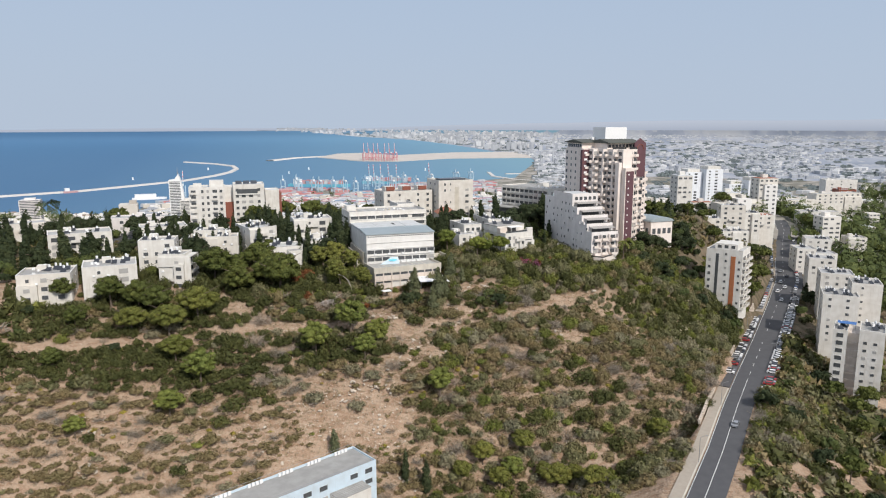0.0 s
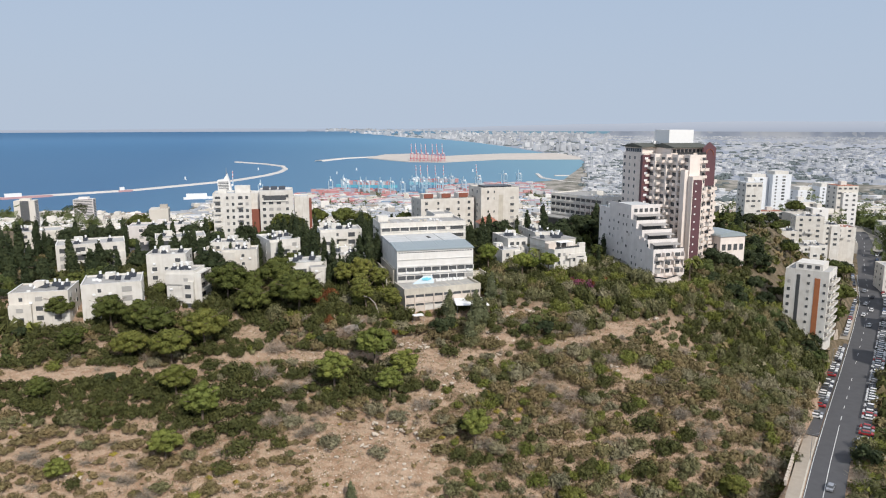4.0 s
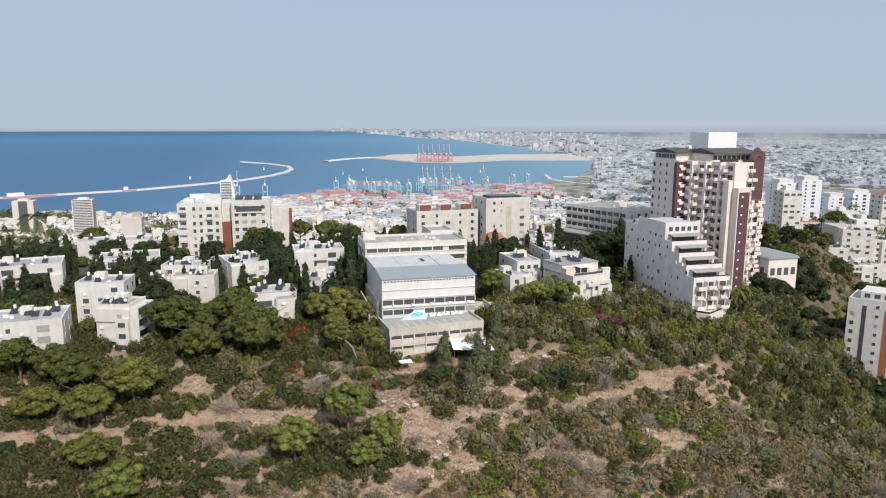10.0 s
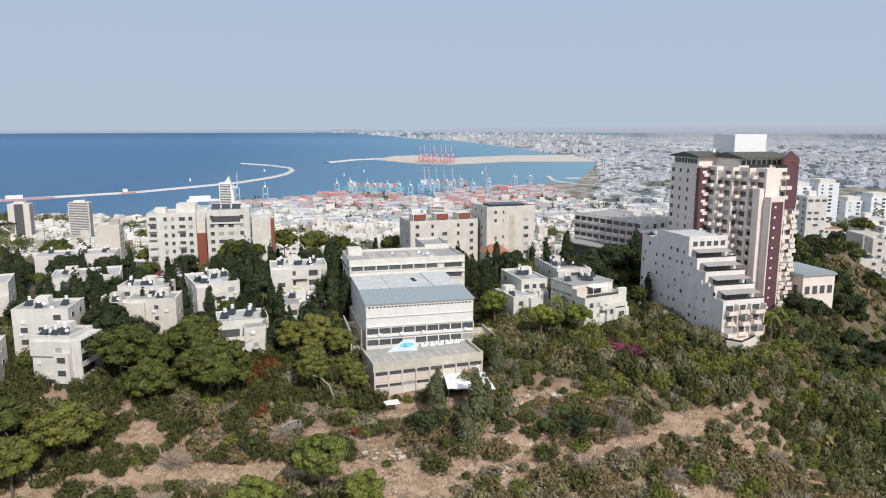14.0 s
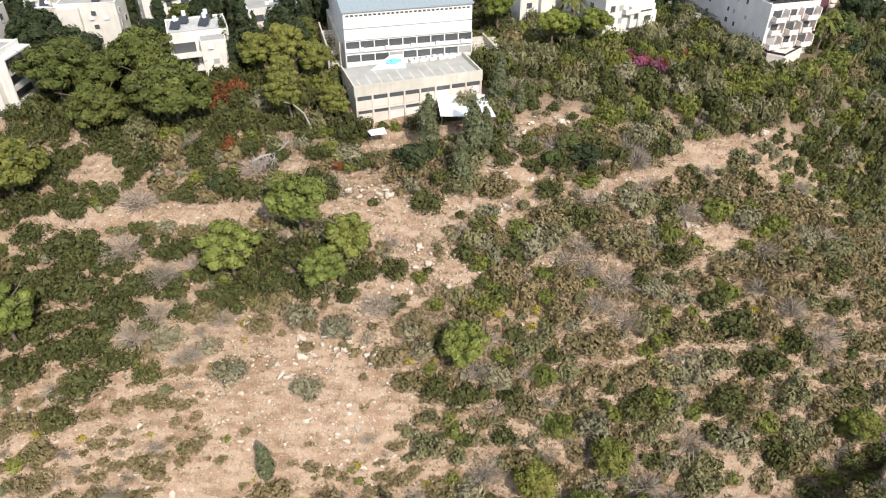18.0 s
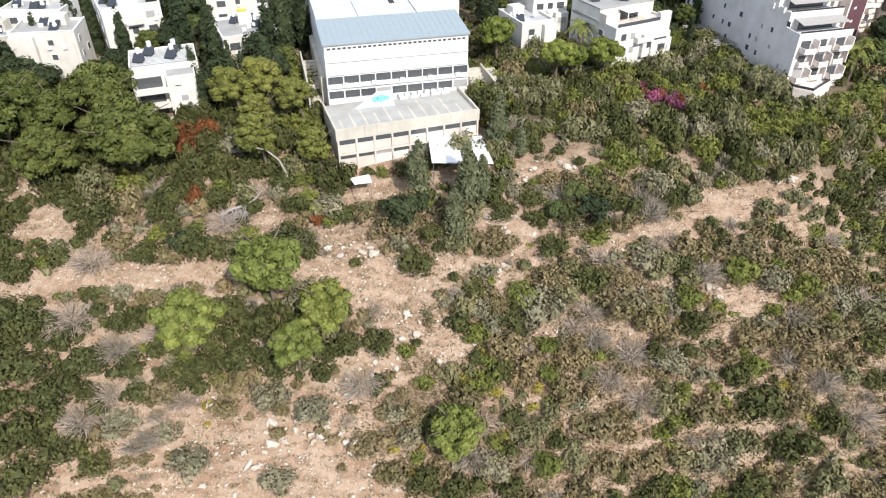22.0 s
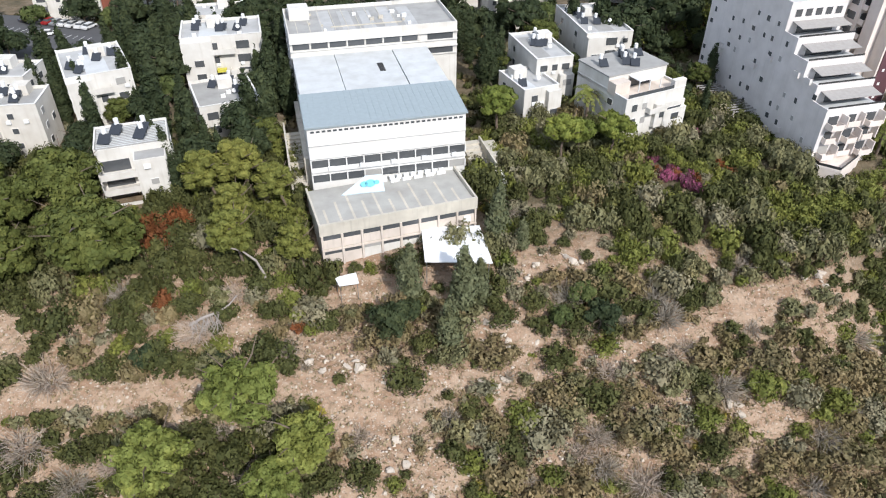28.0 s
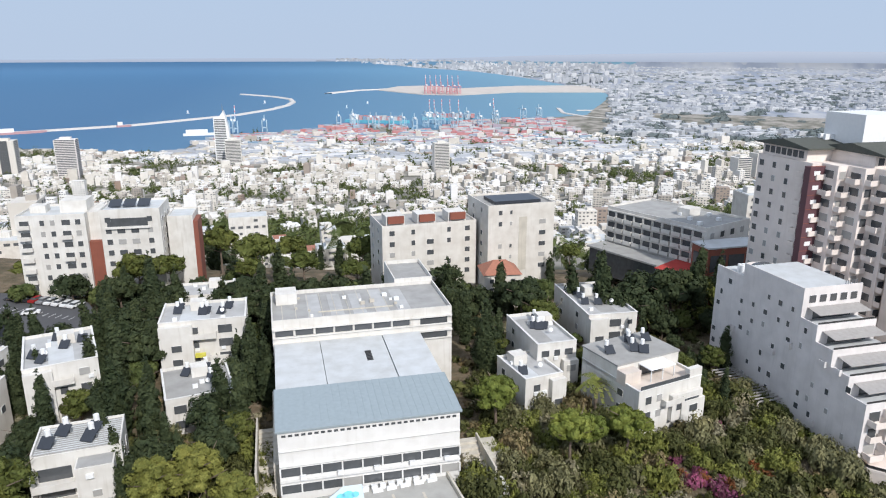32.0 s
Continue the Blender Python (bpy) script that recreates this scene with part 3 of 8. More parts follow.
def school_hall():
    """The tall white hall with its blue lean-to roof in front and flat sheet roof behind."""
    root = thing("sports_hall", "white hall with blue-grey metal roof and window bands", "hall", pose(-8.8, 272.8, 246.2, 0, 0, 14.5))
    w, h = 28.0, 11.0
    part("wall", boxes((0, 0, -4, w, 31, h - 0.6)), WALL_FRESH, root)
    bm = bmesh.new()
    vs = box(bm, -0.3, -0.4, h - 0.6, w + 0.3, 11.5, h - 0.3)
    for v in vs:
        v.co.z += 1.0 * max(0, v.co.y) / 11.5
    part("front_roof", bm, ROOF_BLUE, root, "blue-grey ribbed metal roof")
    for i in range(26):
        bm = bmesh.new()
        x = -0.2 + (w + 0.4) * i / 25
        for v in box(bm, x, -0.35, h - 0.3, x + 0.06, 11.5, h - 0.26):
            v.co.z += 1.0 * max(0, v.co.y) / 11.5
        part("rib", bm, ROOF_BLUE, root)
    for i, (a, b) in enumerate(((0, 8.4), (8.5, 20.4), (20.6, w))):
        part("roof_sheet", boxes((a, 11.6, h - 0.6, b, 31, h + 0.25 + 0.05 * i)), ROOF_PALE, root, "pale blue-white roof sheeting")
    for i in range(7):
        part("skylight", boxes((16.2, 20 + i * 0.62, h + 0.3, 17.3, 20.4 + i * 0.62, h + 0.42)), RAIL, root)
    # small openings under the eave
    for i in range(28):
        link("vent", unit_box("vent", 0.62, 0.06, 0.35, GLASS), root, pose(0.9 + i * 0.97, 0, h - 1.35))
    for z in (3.5, 0.6):
        for i in range(9):
            window(root, pose(1.6 + i * 3.1, 0, z), 2.75, 1.3, 4, i in (3, 8) and z < 1)
    for i in range(10):
        for z in (3.5, 0.6):
            part("pier", boxes((-0.02 + i * 3.1, -0.32, z - 0.75, 0.2 + i * 3.1, 0, z + 0.75)), WALL_FRESH, root)
    part("ledge", boxes((0, -0.5, 2.0, w, 0, 2.25), (0, -0.35, 4.6, w, 0, 4.75), (0, -0.3, 7.1, w, 0, 7.2)), WALL_FRESH, root)
    for i in range(14):
        part("outdoor_step", boxes((-3.4, 2 + i * 1.1, -4, -0.9, 3.12 + i * 1.1, -2.4 + 0.3 * i)), CONCRETE, root)
    part("stair_wall", boxes((-3.75, 1.5, -4, -3.42, 19, 3.0)), CONCRETE, root)
    part("side_gallery", boxes((-0.9, 3, -4, -0.02, 28, 3.2)), CONCRETE, root)
    for i in range(5):
        part("air_conditioner", boxes((3.0 + i * 5.6, -0.75, 2.3, 3.9 + i * 5.6, -0.2, 2.95)), WHITE_METAL, root)
    for i in range(8):
        window(root, face(w, 31, "r") @ pose(2.5 + i * 3.6, 0, 3.2), 1.6, 1.2, 1)
    return root


def school_block():
    root = thing("school_block", "weathered white school block with long window bands", "school", pose(-16.9, 303.2, 246.0, 0, 0, 15.0))
    w, d, h = 35.0, 17.0, 15.2
    body(root, w, d, h, WALL_WHITE, ROOF_GREY, parapet=0.9)
    body(root, 8.5, 14, h + 0.8, WALL_WHITE, ROOF_GREY, "rear_wing_wall", 0.9, 26.5, d + 0.02)
    part("floor_band", boxes((0, -0.55, h - 1.05, w, 0, h - 0.75), (0, -0.3, h - 2.75, w, 0, h - 2.5), (0, -0.55, h - 4.05, w, 0, h - 3.75), (0, -0.3, h - 5.75, w, 0, h - 5.5)), WALL_WHITE, root)
    for z in (h - 1.75, h - 4.75):
        for i in range(7):
            window(root, pose(2.2 + i * 3.75, 0, z), 3.2, 1.15, 5, False)
            part("pier", boxes((4.0 + i * 3.75, -0.25, z - 0.65, 4.2 + i * 3.75, 0, z + 0.65)), WALL_WHITE, root)
        window(root, pose(31.3, 0, z - 0.1), 5.4, 1.4, 5)
    for z in (h - 2.4, h - 5.7, h - 9):
        for i in range(3):
            window(root, face(w, d, "r") @ pose(3 + i * 4.6, 0, z), 2.6, 1.1, 2)
            window(root, face(w, d, "l") @ pose(3 + i * 4.6, 0, z), 2.6, 1.1, 2)
    # felt seams and stair head
    for i in range(9):
        part("roof_seam", boxes((2 + i * 2.6, 1.0, h + 0.12, 2.12 + i * 2.6, d - 1, h + 0.2)), CONCRETE, root)
    part("stair_head", boxes((1.0, 10.5, h, 5.2, 15, h + 2.4)), WALL_WHITE, root)
    rng = random.Random(77)
    for i in range(16):
        u, v, q = rng.uniform(2, 30), rng.uniform(1.5, d - 3), rng.uniform(0.4, 1.1)
        part("roof_vent", boxes((u, v, h + 0.12, u + q, v + q * 0.7, h + 0.3 + 0.5 * q)), WHITE_METAL if i % 3 else CONCRETE, root)
    for i in range(5):
        part("felt_strip", boxes((7 + i * 4.4, 1.2 + 0.4 * (i % 2), h + 0.12, 9.6 + i * 4.4, d - 1.5 - 0.7 * (i % 3), h + 0.15)), ROOF_HOUSE, root, "patched roofing felt")
    part("gutter", boxes((9, 4.5, h + 0.12, 24, 4.75, h + 0.34)), CONCRETE, root)


def annex():
    """The low two-storey wing below the hall, whose flat roof is a deck with a mural."""
    root = thing("classroom_annex", "low concrete annex with two window rows and flat deck", "annex", pose(-5.6, 259.3, 238.6, 0, 0, 19.5))
    w, d, h = 27.4, 12.4, 6.6
    part("wall", boxes((0, 0, -6, w, d, h)), CONCRETE, root)
    part("deck", boxes((0.3, 0.3, h, w - 0.3, d, h + 0.15)), DECK, root, "stained grey concrete deck")
    part("parapet", boxes((-0.15, -0.15, h - 1.3, w + 0.15, 0.25, h + 0.9), (-0.15, 0.25, h, 0.2, d, h + 0.9), (w - 0.2, 0.25, h, w + 0.15, d, h + 0.9)), CONCRETE, root)
    for z, n, tall in ((h - 1.75, 8, 0.75), (h - 4.75, 8, 0.55)):
        for i in range(n):
            window(root, pose(1.85 + i * 3.38, 0, z), 2.75, tall, 3 if i % 3 else 2, z < 2 and i in (2, 5))
    for i in range(9):
        part("pier", boxes((0.0 + i * 3.38, -0.3, -5, 0.3 + i * 3.38, 0, h - 1.3)), PANEL_BEIGE, root)
    for i in range(8):
        part("panel", boxes((0.36 + i * 3.38, -0.12, h - 3.9, 3.3 + i * 3.38, 0, h - 2.25)), PANEL_BEIGE, root)
        part("panel", boxes((0.36 + i * 3.38, -0.12, -1.2, 3.3 + i * 3.38, 0, h - 5.1)), WALL_WHITE if 1 < i < 5 else PANEL_BEIGE, root)
    part("cooling_unit", boxes((25.0, -0.6, h - 3.4, 26.2, -0.12, h - 2.5)), WHITE_METAL, root)
    part("ledge", boxes((0, -0.4, h - 4.3, w, 0, h - 4.1)), PANEL_BEIGE, root)
    bm = bmesh.new()
    a = [bm.verts.new(p) for p in ((5.5, 9.0, h + 0.3), (10.4, 10.4, h + 2.6), (13.2, 10.0, h + 2.6), (13.2, 8.0, h + 0.3))]
    bm.faces.new(a[::-1])
    g = bmesh.ops.extrude_face_region(bm, geom=bm.faces[:])
    for v in g["geom"]:
        if isinstance(v, bmesh.types.BMVert):
            v.co += Vector((0, 0.2, -0.35))
    part("sloping_wall", bm, WALL_BLUE, root, "sloping white and blue painted wall")
    bm = bmesh.new()
    for px, r in ((9.8, 0.55), (10.9, 0.75), (12.0, 0.45)):
        bmesh.ops.create_circle(bm, cap_ends=True, radius=r, segments=10, matrix=Matrix.Translation((px, 9.2, h + 1.66)) @ Matrix.Rotation(radians(49), 4, "X") @ Matrix.Diagonal((1.25, 0.9, 1, 1)))
    part("painted_patch", bm, MURAL, root, "turquoise painted patch")
    for i in range(11):
        part("drain_stain", boxes((1.5 + i * 2.3, 0.6, h + 0.15, 1.9 + i * 2.3, 5.5 + (i * 7 % 5), h + 0.156)), CONCRETE, root, "dark stain strip on the deck")
    for i in range(9):
        part("rooftop_unit", boxes((13.6 + i * 1.35, 11.3 - 0.1 * (i % 2), h + 0.15, 14.5 + i * 1.35, 11.9, h + 0.95)), WHITE_METAL, root)
    for i in range(5):
        part("bench", boxes((15 + i * 2.2, 10.6, h + 0.15, 16.6 + i * 2.2, 11.1, h + 0.65)), WHITE_METAL, root)
    st = thing("outdoor_stair", "stained concrete stair and terraces beside the hall", "stair", pose(20.6, 279.0, 242.6, 0, 0, 15))
    for i in range(8):
        part("step", boxes((0, i * 1.3, -4, 3.4, i * 1.3 + 1.32, 0.5 + 0.42 * i)), CONCRETE, st)
    part("side_wall", boxes((3.4, -0.5, -4, 3.7, 10.5, 4.2)), CONCRETE, st)
    part("landing", boxes((3.7, 4, -4, 6.6, 10.5, 3.0)), CONCRETE, st)
    part("store", boxes((0.4, -4.2, -5, 4.6, -0.6, 2.6)), WALL_WHITE, st, "small white store with flat roof")
    t = thing("canvas_shelter", "white canvas shelter roof on thin posts", "shelter", pose(11.6, 256.2, 237.0, 0, 0, 2))
    part("canopy", prism([(0, 0), (11, -0.6), (9.6, 10.2), (-0.6, 9.8)], 4.2, 4.4), CANVAS, t)
    for x, y in ((0.3, 0.3), (10.5, 0), (9.2, 9.8), (0, 9.5), (5, 0)):
        bm = bmesh.new()
        tube(bm, (x, y, -3), (x, y, 4.2), 0.07, 0.07)
        part("post", bm, STEEL, t)
    s = thing("canvas_shelter", "small white canvas sheet on thin posts", "shelter", pose(-2.2, 253.2, 236.4, 0, 0, 20))
    part("canopy", prism([(0, 0), (3.2, -0.3), (3.4, 2.6), (-0.2, 2.4)], 2.0, 2.12), CANVAS, s)
    for x, y in ((0.2, 0.2), (3, 0), (3.1, 2.4), (0, 2.2)):
        bm = bmesh.new()
        tube(bm, (x, y, -2), (x, y, 2.0), 0.05, 0.05)
        part("post", bm, STEEL, s)


PANEL_BEIGE = plaster("pinkish beige panels", (0.68, 0.60, 0.53), (0.45, 0.39, 0.34), 0.9, 0.4)
DECK = plaster("stained pale concrete deck", (0.43, 0.425, 0.40), (0.25, 0.24, 0.225), 0.9, 0.2)
MURAL = plain("turquoise mural paint", (0.16, 0.55, 0.66), 0.7, 0, 0.3, 1.5)


def tower():
    root = thing("residential_tower", "tall stepped stone tower with maroon strips and balconies", "tower", pose(86, 287, 241, 0, 0, 15.4))
    rng = random.Random(7)
    top = 47.0
    plan = [(19, 57), (19, 40), (21.5, 40), (21.5, 35.5), (24, 35.5), (24, 31), (26.5, 31), (26.5, 26.5), (29, 26.5), (29, 22), (34, 22), (34, 24), (38, 24), (38, 27), (44, 27), (44, 57)]
    part("shaft", prism(plan, -12, top), WALL_TOWER, root)
    part("left_strip", boxes((17.7, 38.9, 2, 21.45, 40.6, top - 0.6)), MAROON, root, "maroon stone strip")
    part("pier", boxes((28.3, 18.6, -8, 33.2, 22.2, 38.6)), WALL_TOWER, root, "pale stone pier")
    part("corner_strip", boxes((28.75, 18.42, -3, 32.75, 18.6, 37.2)), MAROON, root, "maroon stone strip")
    part("pillar", boxes((26.6, 21.6, -6, 28.25, 24.5, 41)), WALL_TOWER, root)
    # the stack of flats on the street side, lower than the rest and stepped at the top
    part("side_stack", prism([(44.02, 29.5), (47.4, 29.5), (47.4, 52), (44.02, 52)], -12, 35), WALL_TOWER, root)
    part("side_stack_head", boxes((44.02, 32, 35, 46.4, 50, 38.5)), WALL_TOWER, root)
    for k in range(13):
        z = 3.1 * k - 2.0
        balcony(root, pose(45.7, 29.5, z), 2.6, 1.2 + 0.8 * (k % 2), WALL_TOWER)
        link("opening", unit_box("opening", 1.9, 0.06, 1.8, GLASS), root, pose(45.7, 29.5, z + 1.0))
        for i in range(4):
            balcony(root, pose(47.4, 31.5 + i * 5.2, z + 0.4 * (i % 2), 0, 0, 90), 2.6, 1.4, WALL_TOWER)
            link("opening", unit_box("opening", 2.0, 0.06, 1.7, GLASS), root, pose(47.4, 31.5 + i * 5.2, z + 1.2, 0, 0, 90))
    # roofs
    def gable(x0, x1, y0, y1, z, rise, name="roof"):
        bm = bmesh.new()
        for v in box(bm, x0, y0, z, x1, y1, z + 0.35):
            pass
        a = [bm.verts.new(p) for p in ((x0, y0, z + 0.36), (x1, y0, z + 0.36), (x1, y1, z + 0.36), (x0, y1, z + 0.36), (x0, (y0 + y1) / 2, z + rise), (x1, (y0 + y1) / 2, z + rise))]
        for f in ((0, 1, 5, 4), (2, 3, 4, 5), (3, 0, 4), (1, 2, 5)):
            bm.faces.new([a[i] for i in f])
        part(name, bm, ROOF_GREEN, root, "dark green-grey pitched roof")
    part("top_floor", boxes((19.6, 42.5, top, 30, 56.4, top + 2.6), (26, 31, top, 44, 48, top + 2.6)), WALL_TOWER, root)
    gable(18.4, 31, 41, 57.4, top + 2.6, 1.7)
    gable(25.5, 44.0, 28.5, 46, top + 2.6, 1.9)
    part("machine_room", boxes((30, 39, top + 2.6, 42, 50, top + 10)), WHITE_METAL, root, "white rooftop plant block")
    part("fascia", boxes((31.02, 40.6, top + 2.4, 31.5, 57.4, top + 3.5)), WALL_WHITE, root, "pale roof edge")
    part("roof_terrace_rail", boxes((26.6, 27.0, top, 34, 27.15, top + 1.0), (34, 24.2, 47.0, 38, 24.35, 48.0)), RAIL, root, "dark terrace railing")
    for i in range(6):
        part("cooling_unit", boxes((27.5 + 1.6 * (i % 3), 46.6 + 1.5 * (i // 3), top + 4.0, 28.6 + 1.6 * (i % 3), 47.3 + 1.5 * (i // 3), top + 5.2)), WHITE_METAL, root)
    for i in range(7):
        link("top_window", unit_box("top_window", 1.4, 0.06, 1.5, GLASS), root, pose(19.6, 55 - i * 1.8, top + 1.3, 0, 0, -90))
    for i in range(9):
        link("top_window", unit_box("top_window", 1.4, 0.06, 1.5, GLASS), root, pose(27.5 + i * 1.9, 31, top + 1.3))
    # arched maroon gable on the right-hand end
    bm = bmesh.new()
    prof = [(38.2, 34), (38.2, top + 2.7), (41.2, top + 5.0), (44.3, top + 2.7), (44.3, 34)]
    lo = [bm.verts.new((x, 26.3, z)) for x, z in prof]
    hi = [bm.verts.new((x, 27.2, z)) for x, z in prof]
    bm.faces.new(lo)
    bm.faces.new(hi[::-1])
    for i in range(len(prof)):
        j = (i + 1) % len(prof)
        bm.faces.new((lo[i], hi[i], hi[j], lo[j]))
    part("arched_gable", bm, MAROON, root, "maroon arched stone gable")
    bm = bmesh.new()
    for k in range(8):
        a0, a1 = math.pi * k / 8, math.pi * (k + 1) / 8
        tube(bm, (41.2 + 1.9 * math.cos(a0), 26.25, top - 0.4 + 2.6 * math.sin(a0)), (41.2 + 1.9 * math.cos(a1), 26.25, top - 0.4 + 2.6 * math.sin(a1)), 0.2, 0.2, 5)
    part("arch_moulding", bm, BRICK_RED, root)
    # windows and balconies storey by storey
    bal = {}
    for k in range(15):
        z = 3.1 * k + 1.6
        if z > top - 1.5:
            break
        for i in range(3):
            window(root, face(0, 0, "f") @ pose(19, 55.5 - i * 4.2, z, 0, 0, -90), 0.9 if i else 1.3, 1.2, 1, rng.random() < 0.3)
        link("strip_window", unit_box("strip_window", 1.5, 0.06, 0.95, WHITE_METAL), root, pose(19.5, 38.9, z))
        link("strip_band", unit_box("strip_band", 3.75, 0.04, 0.12, BRICK_RED), root, pose(19.57, 38.9, z + 1.5))
        if z > 9:
            balcony(root, pose(19, 42.2, z - 1.2, 0, 0, -90), 2.0, 1.0, WALL_TOWER)
        if z < 36:
            link("strip_window", unit_box("strip_window", 0.6, 0.06, 0.6, WHITE_METAL), root, pose(30.0, 18.42, z))
        steps = [(19.0, 40, 37.7), (21.5, 35.5, 33.2), (24, 31, 28.7), (26.5, 26.5, 24.2)]
        for s, (u, v, mid) in enumerate(steps):
            # a window on each face of the step, a boxed balcony wrapping its corner on alternate storeys
            window(root, pose(u + 1.2, v, z), 1.4, 1.5, 1, rng.random() < 0.3)
            window(root, pose(u + 2.5, mid, z, 0, 0, -90), 2.4, 1.5, 2, rng.random() < 0.25)
            if (k + s) % 2 == 0 or rng.random() < 0.35:
                balcony(root, pose(u + 1.3, v, z - 1.2), 2.2, 1.5, WALL_TOWER)
            else:
                balcony(root, pose(u + 2.5, mid, z - 1.2, 0, 0, -90), 2.6, 1.4, WALL_TOWER)
        for u, v in ((34.2, 24), (36.4, 24), (39.5, 27), (42.2, 27)):
            if v == 27 and z > 33:
                continue
            window(root, pose(u + 0.6, v, z), 1.5, 1.6, 1, rng.random() < 0.2)
            if rng.random() < 0.85:
                balcony(root, pose(u + 0.7, v, z - 1.2), 1.9, 1.2 + 1.3 * (k % 2), WALL_TOWER)
        balcony(root, face(44, 0, "f") @ pose(44, 54.5, z - 1.2, 0, 0, 90), 2.6, 1.3, WALL_TOWER)
    # stepped terrace wing
    wing = thing("terraced_wing", "grey stone wing stepping down in terraces with awnings", "building", pose(86, 287, 241, 0, 0, 15.4))
    runs = [(0, 4.2, 12.5), (4.2, 8.4, 15.6), (8.4, 12.6, 18.7), (12.6, 16.8, 21.8), (16.8, 33.5, 27.4), (33.5, 42, 24.6)]
    for y0, y1, h in runs:
        part("wall", boxes((0, y0, -10, 13, y1 - 0.02, h)), WALL_GREY, wing)
        part("roof", boxes((0.25, y0 + 0.25, h, 12.75, y1 - 0.1, h + 0.12)), ROOF_PALE, wing)
        part("parapet", boxes((0, y0, h, 0.22, y1, h + 0.8), (0.22, y0, h, 13, y0 + 0.22, h + 0.8)), WALL_GREY, wing)
    for (y0, y1, h), (y2, y3, h2) in zip(runs[:4], runs[1:5]):
        link("terrace_door", unit_box("terrace_door", 8.5, 0.06, 2.1, GLASS), wing, pose(6.8, y2, h + 1.25))
        bm = bmesh.new()
        for v in box(bm, 1.2, y2 - 3.2, h + 2.55, 12.6, y2, h + 2.65):
            v.co.z -= 0.16 * (y2 - v.co.y)
        part("awning", bm, AWNING, wing, "grey sloping awning")
        part("railing", boxes((0.3, y0 + 0.2, h + 0.8, 13, y0 + 0.26, h + 1.15)), RAIL, wing)
    for z in range(2, 25, 3):
        for i in range(11):
            v = 40.5 - i * 3.6
            hh = [h for y0, y1, h in runs if y0 <= v < y1][0]
            if z + 0.6 < hh and rng.random() < 0.55:
                window(wing, pose(0, v + rng.uniform(-0.8, 0.8), z + 0.3 + rng.uniform(-0.3, 0.3), 0, 0, -90), rng.choice((0.55, 0.6, 0.9)), rng.choice((0.8, 0.95)), 1, rng.random() < 0.25)
    for i in range(7):
        m = pose(0, 4 + rng.uniform(0, 34), 4 + 3 * rng.randint(0, 5), 0, 0, -90)
        balcony(wing, m, 1.4, 0.55, WALL_GREY)
    for k in range(1, 4):
        for i in range(3):
            window(wing, pose(2.0 + i * 4.2, 0, 1.6 + 3.1 * k), 1.6 + 0.5 * ((i + k) % 2), 1.7, 1, rng.random() < 0.2)
            balcony(wing, pose(2.2 + i * 4.2, 0, 0.4 + 3.1 * k), 2.3 + 0.5 * (k % 2), 1.0 + 0.8 * ((k + i) % 2), WALL_TOWER)
            part("fin_wall", boxes((3.75 + i * 4.2, -1.3 - 0.5 * ((k + i) % 2), 0.5 + 3.1 * k, 3.97 + i * 4.2, 0, 2.9 + 3.1 * k)), WALL_TOWER, wing)
    # terrace on a tall base at the foot, its railing and round openings
    edge = [(0.0, -0.02), (-0.3, -2.6), (2.4, -5.6), (10.4, -1.4), (11.2, -0.02)]
    part("terrace_base", prism(edge, -9, 2.6), WALL_TOWER, wing, "pale tall terrace base")
    for (ax, ay), (bx, by) in zip(edge[:-1], edge[1:]):
        run, turn = math.hypot(bx - ax, by - ay), math.degrees(math.atan2(by - ay, bx - ax))
        link("terrace_parapet", unit_box("terrace_parapet", run, 0.2, 0.5, WALL_TOWER), wing, pose((ax + bx) / 2, (ay + by) / 2, 2.85, 0, 0, turn) @ pose(0, 0.12, 0))
        link("terrace_railing", unit_box("terrace_railing", run, 0.05, 0.55, RAIL), wing, pose((ax + bx) / 2, (ay + by) / 2, 3.37, 0, 0, turn) @ pose(0, 0.12, 0))
    for i in range(5):
        bm = bmesh.new()
        bmesh.ops.create_circle(bm, cap_ends=True, radius=0.5, segments=12, matrix=pose(3.8 + i * 1.35, -5.6 + (1.4 + i * 1.35) * 0.525 - 0.02, 0.3 - 0.7 * (i % 2), 90, 0, 27.7))
        part("round_opening", bm, GLASS, wing)
    for i in range(5):
        window(wing, pose(2 + i * 2.3, 16.8, 26.0), 1.3, 1.3)
    bm = bmesh.new()
    bmesh.ops.create_uvsphere(bm, u_segments=20, v_segments=10, radius=3.6, matrix=Matrix.Translation((8.6, 38.0, 23.6)) @ Matrix.Diagonal((1, 1, 0.75, 1)))
    part("dome", bm, GLASS, wing, "dark glass dome on the roof", True)
    part("dome_ring", prism([(8.6 + 4 * math.cos(a * math.tau / 16), 38 + 4 * math.sin(a * math.tau / 16)) for a in range(16)], 24.6, 25.3), WALL_TOWER, wing)
    for i in range(4):
        bm = bmesh.new()
        tube(bm, (2.0 + 0.9 * (i % 2), 36.5 + 1.1 * (i // 2), 24.7), (2.0 + 0.9 * (i % 2), 36.5 + 1.1 * (i // 2), 26.6), 0.4, 0.4, 9)
        part("roof_tank", bm, WHITE_METAL, wing)
    for i in range(6):
        part("roof_rail", boxes((9.6 + 0.5 * i, 17.4, 27.5, 9.7 + 0.5 * i, 17.5, 28.8)), STEEL, wing)
    # pergola terrace along the foot of the long wall
    part("pergola_floor", boxes((-5.5, 18, -2, -0.02, 33, 2.2)), WALL_TOWER, wing)
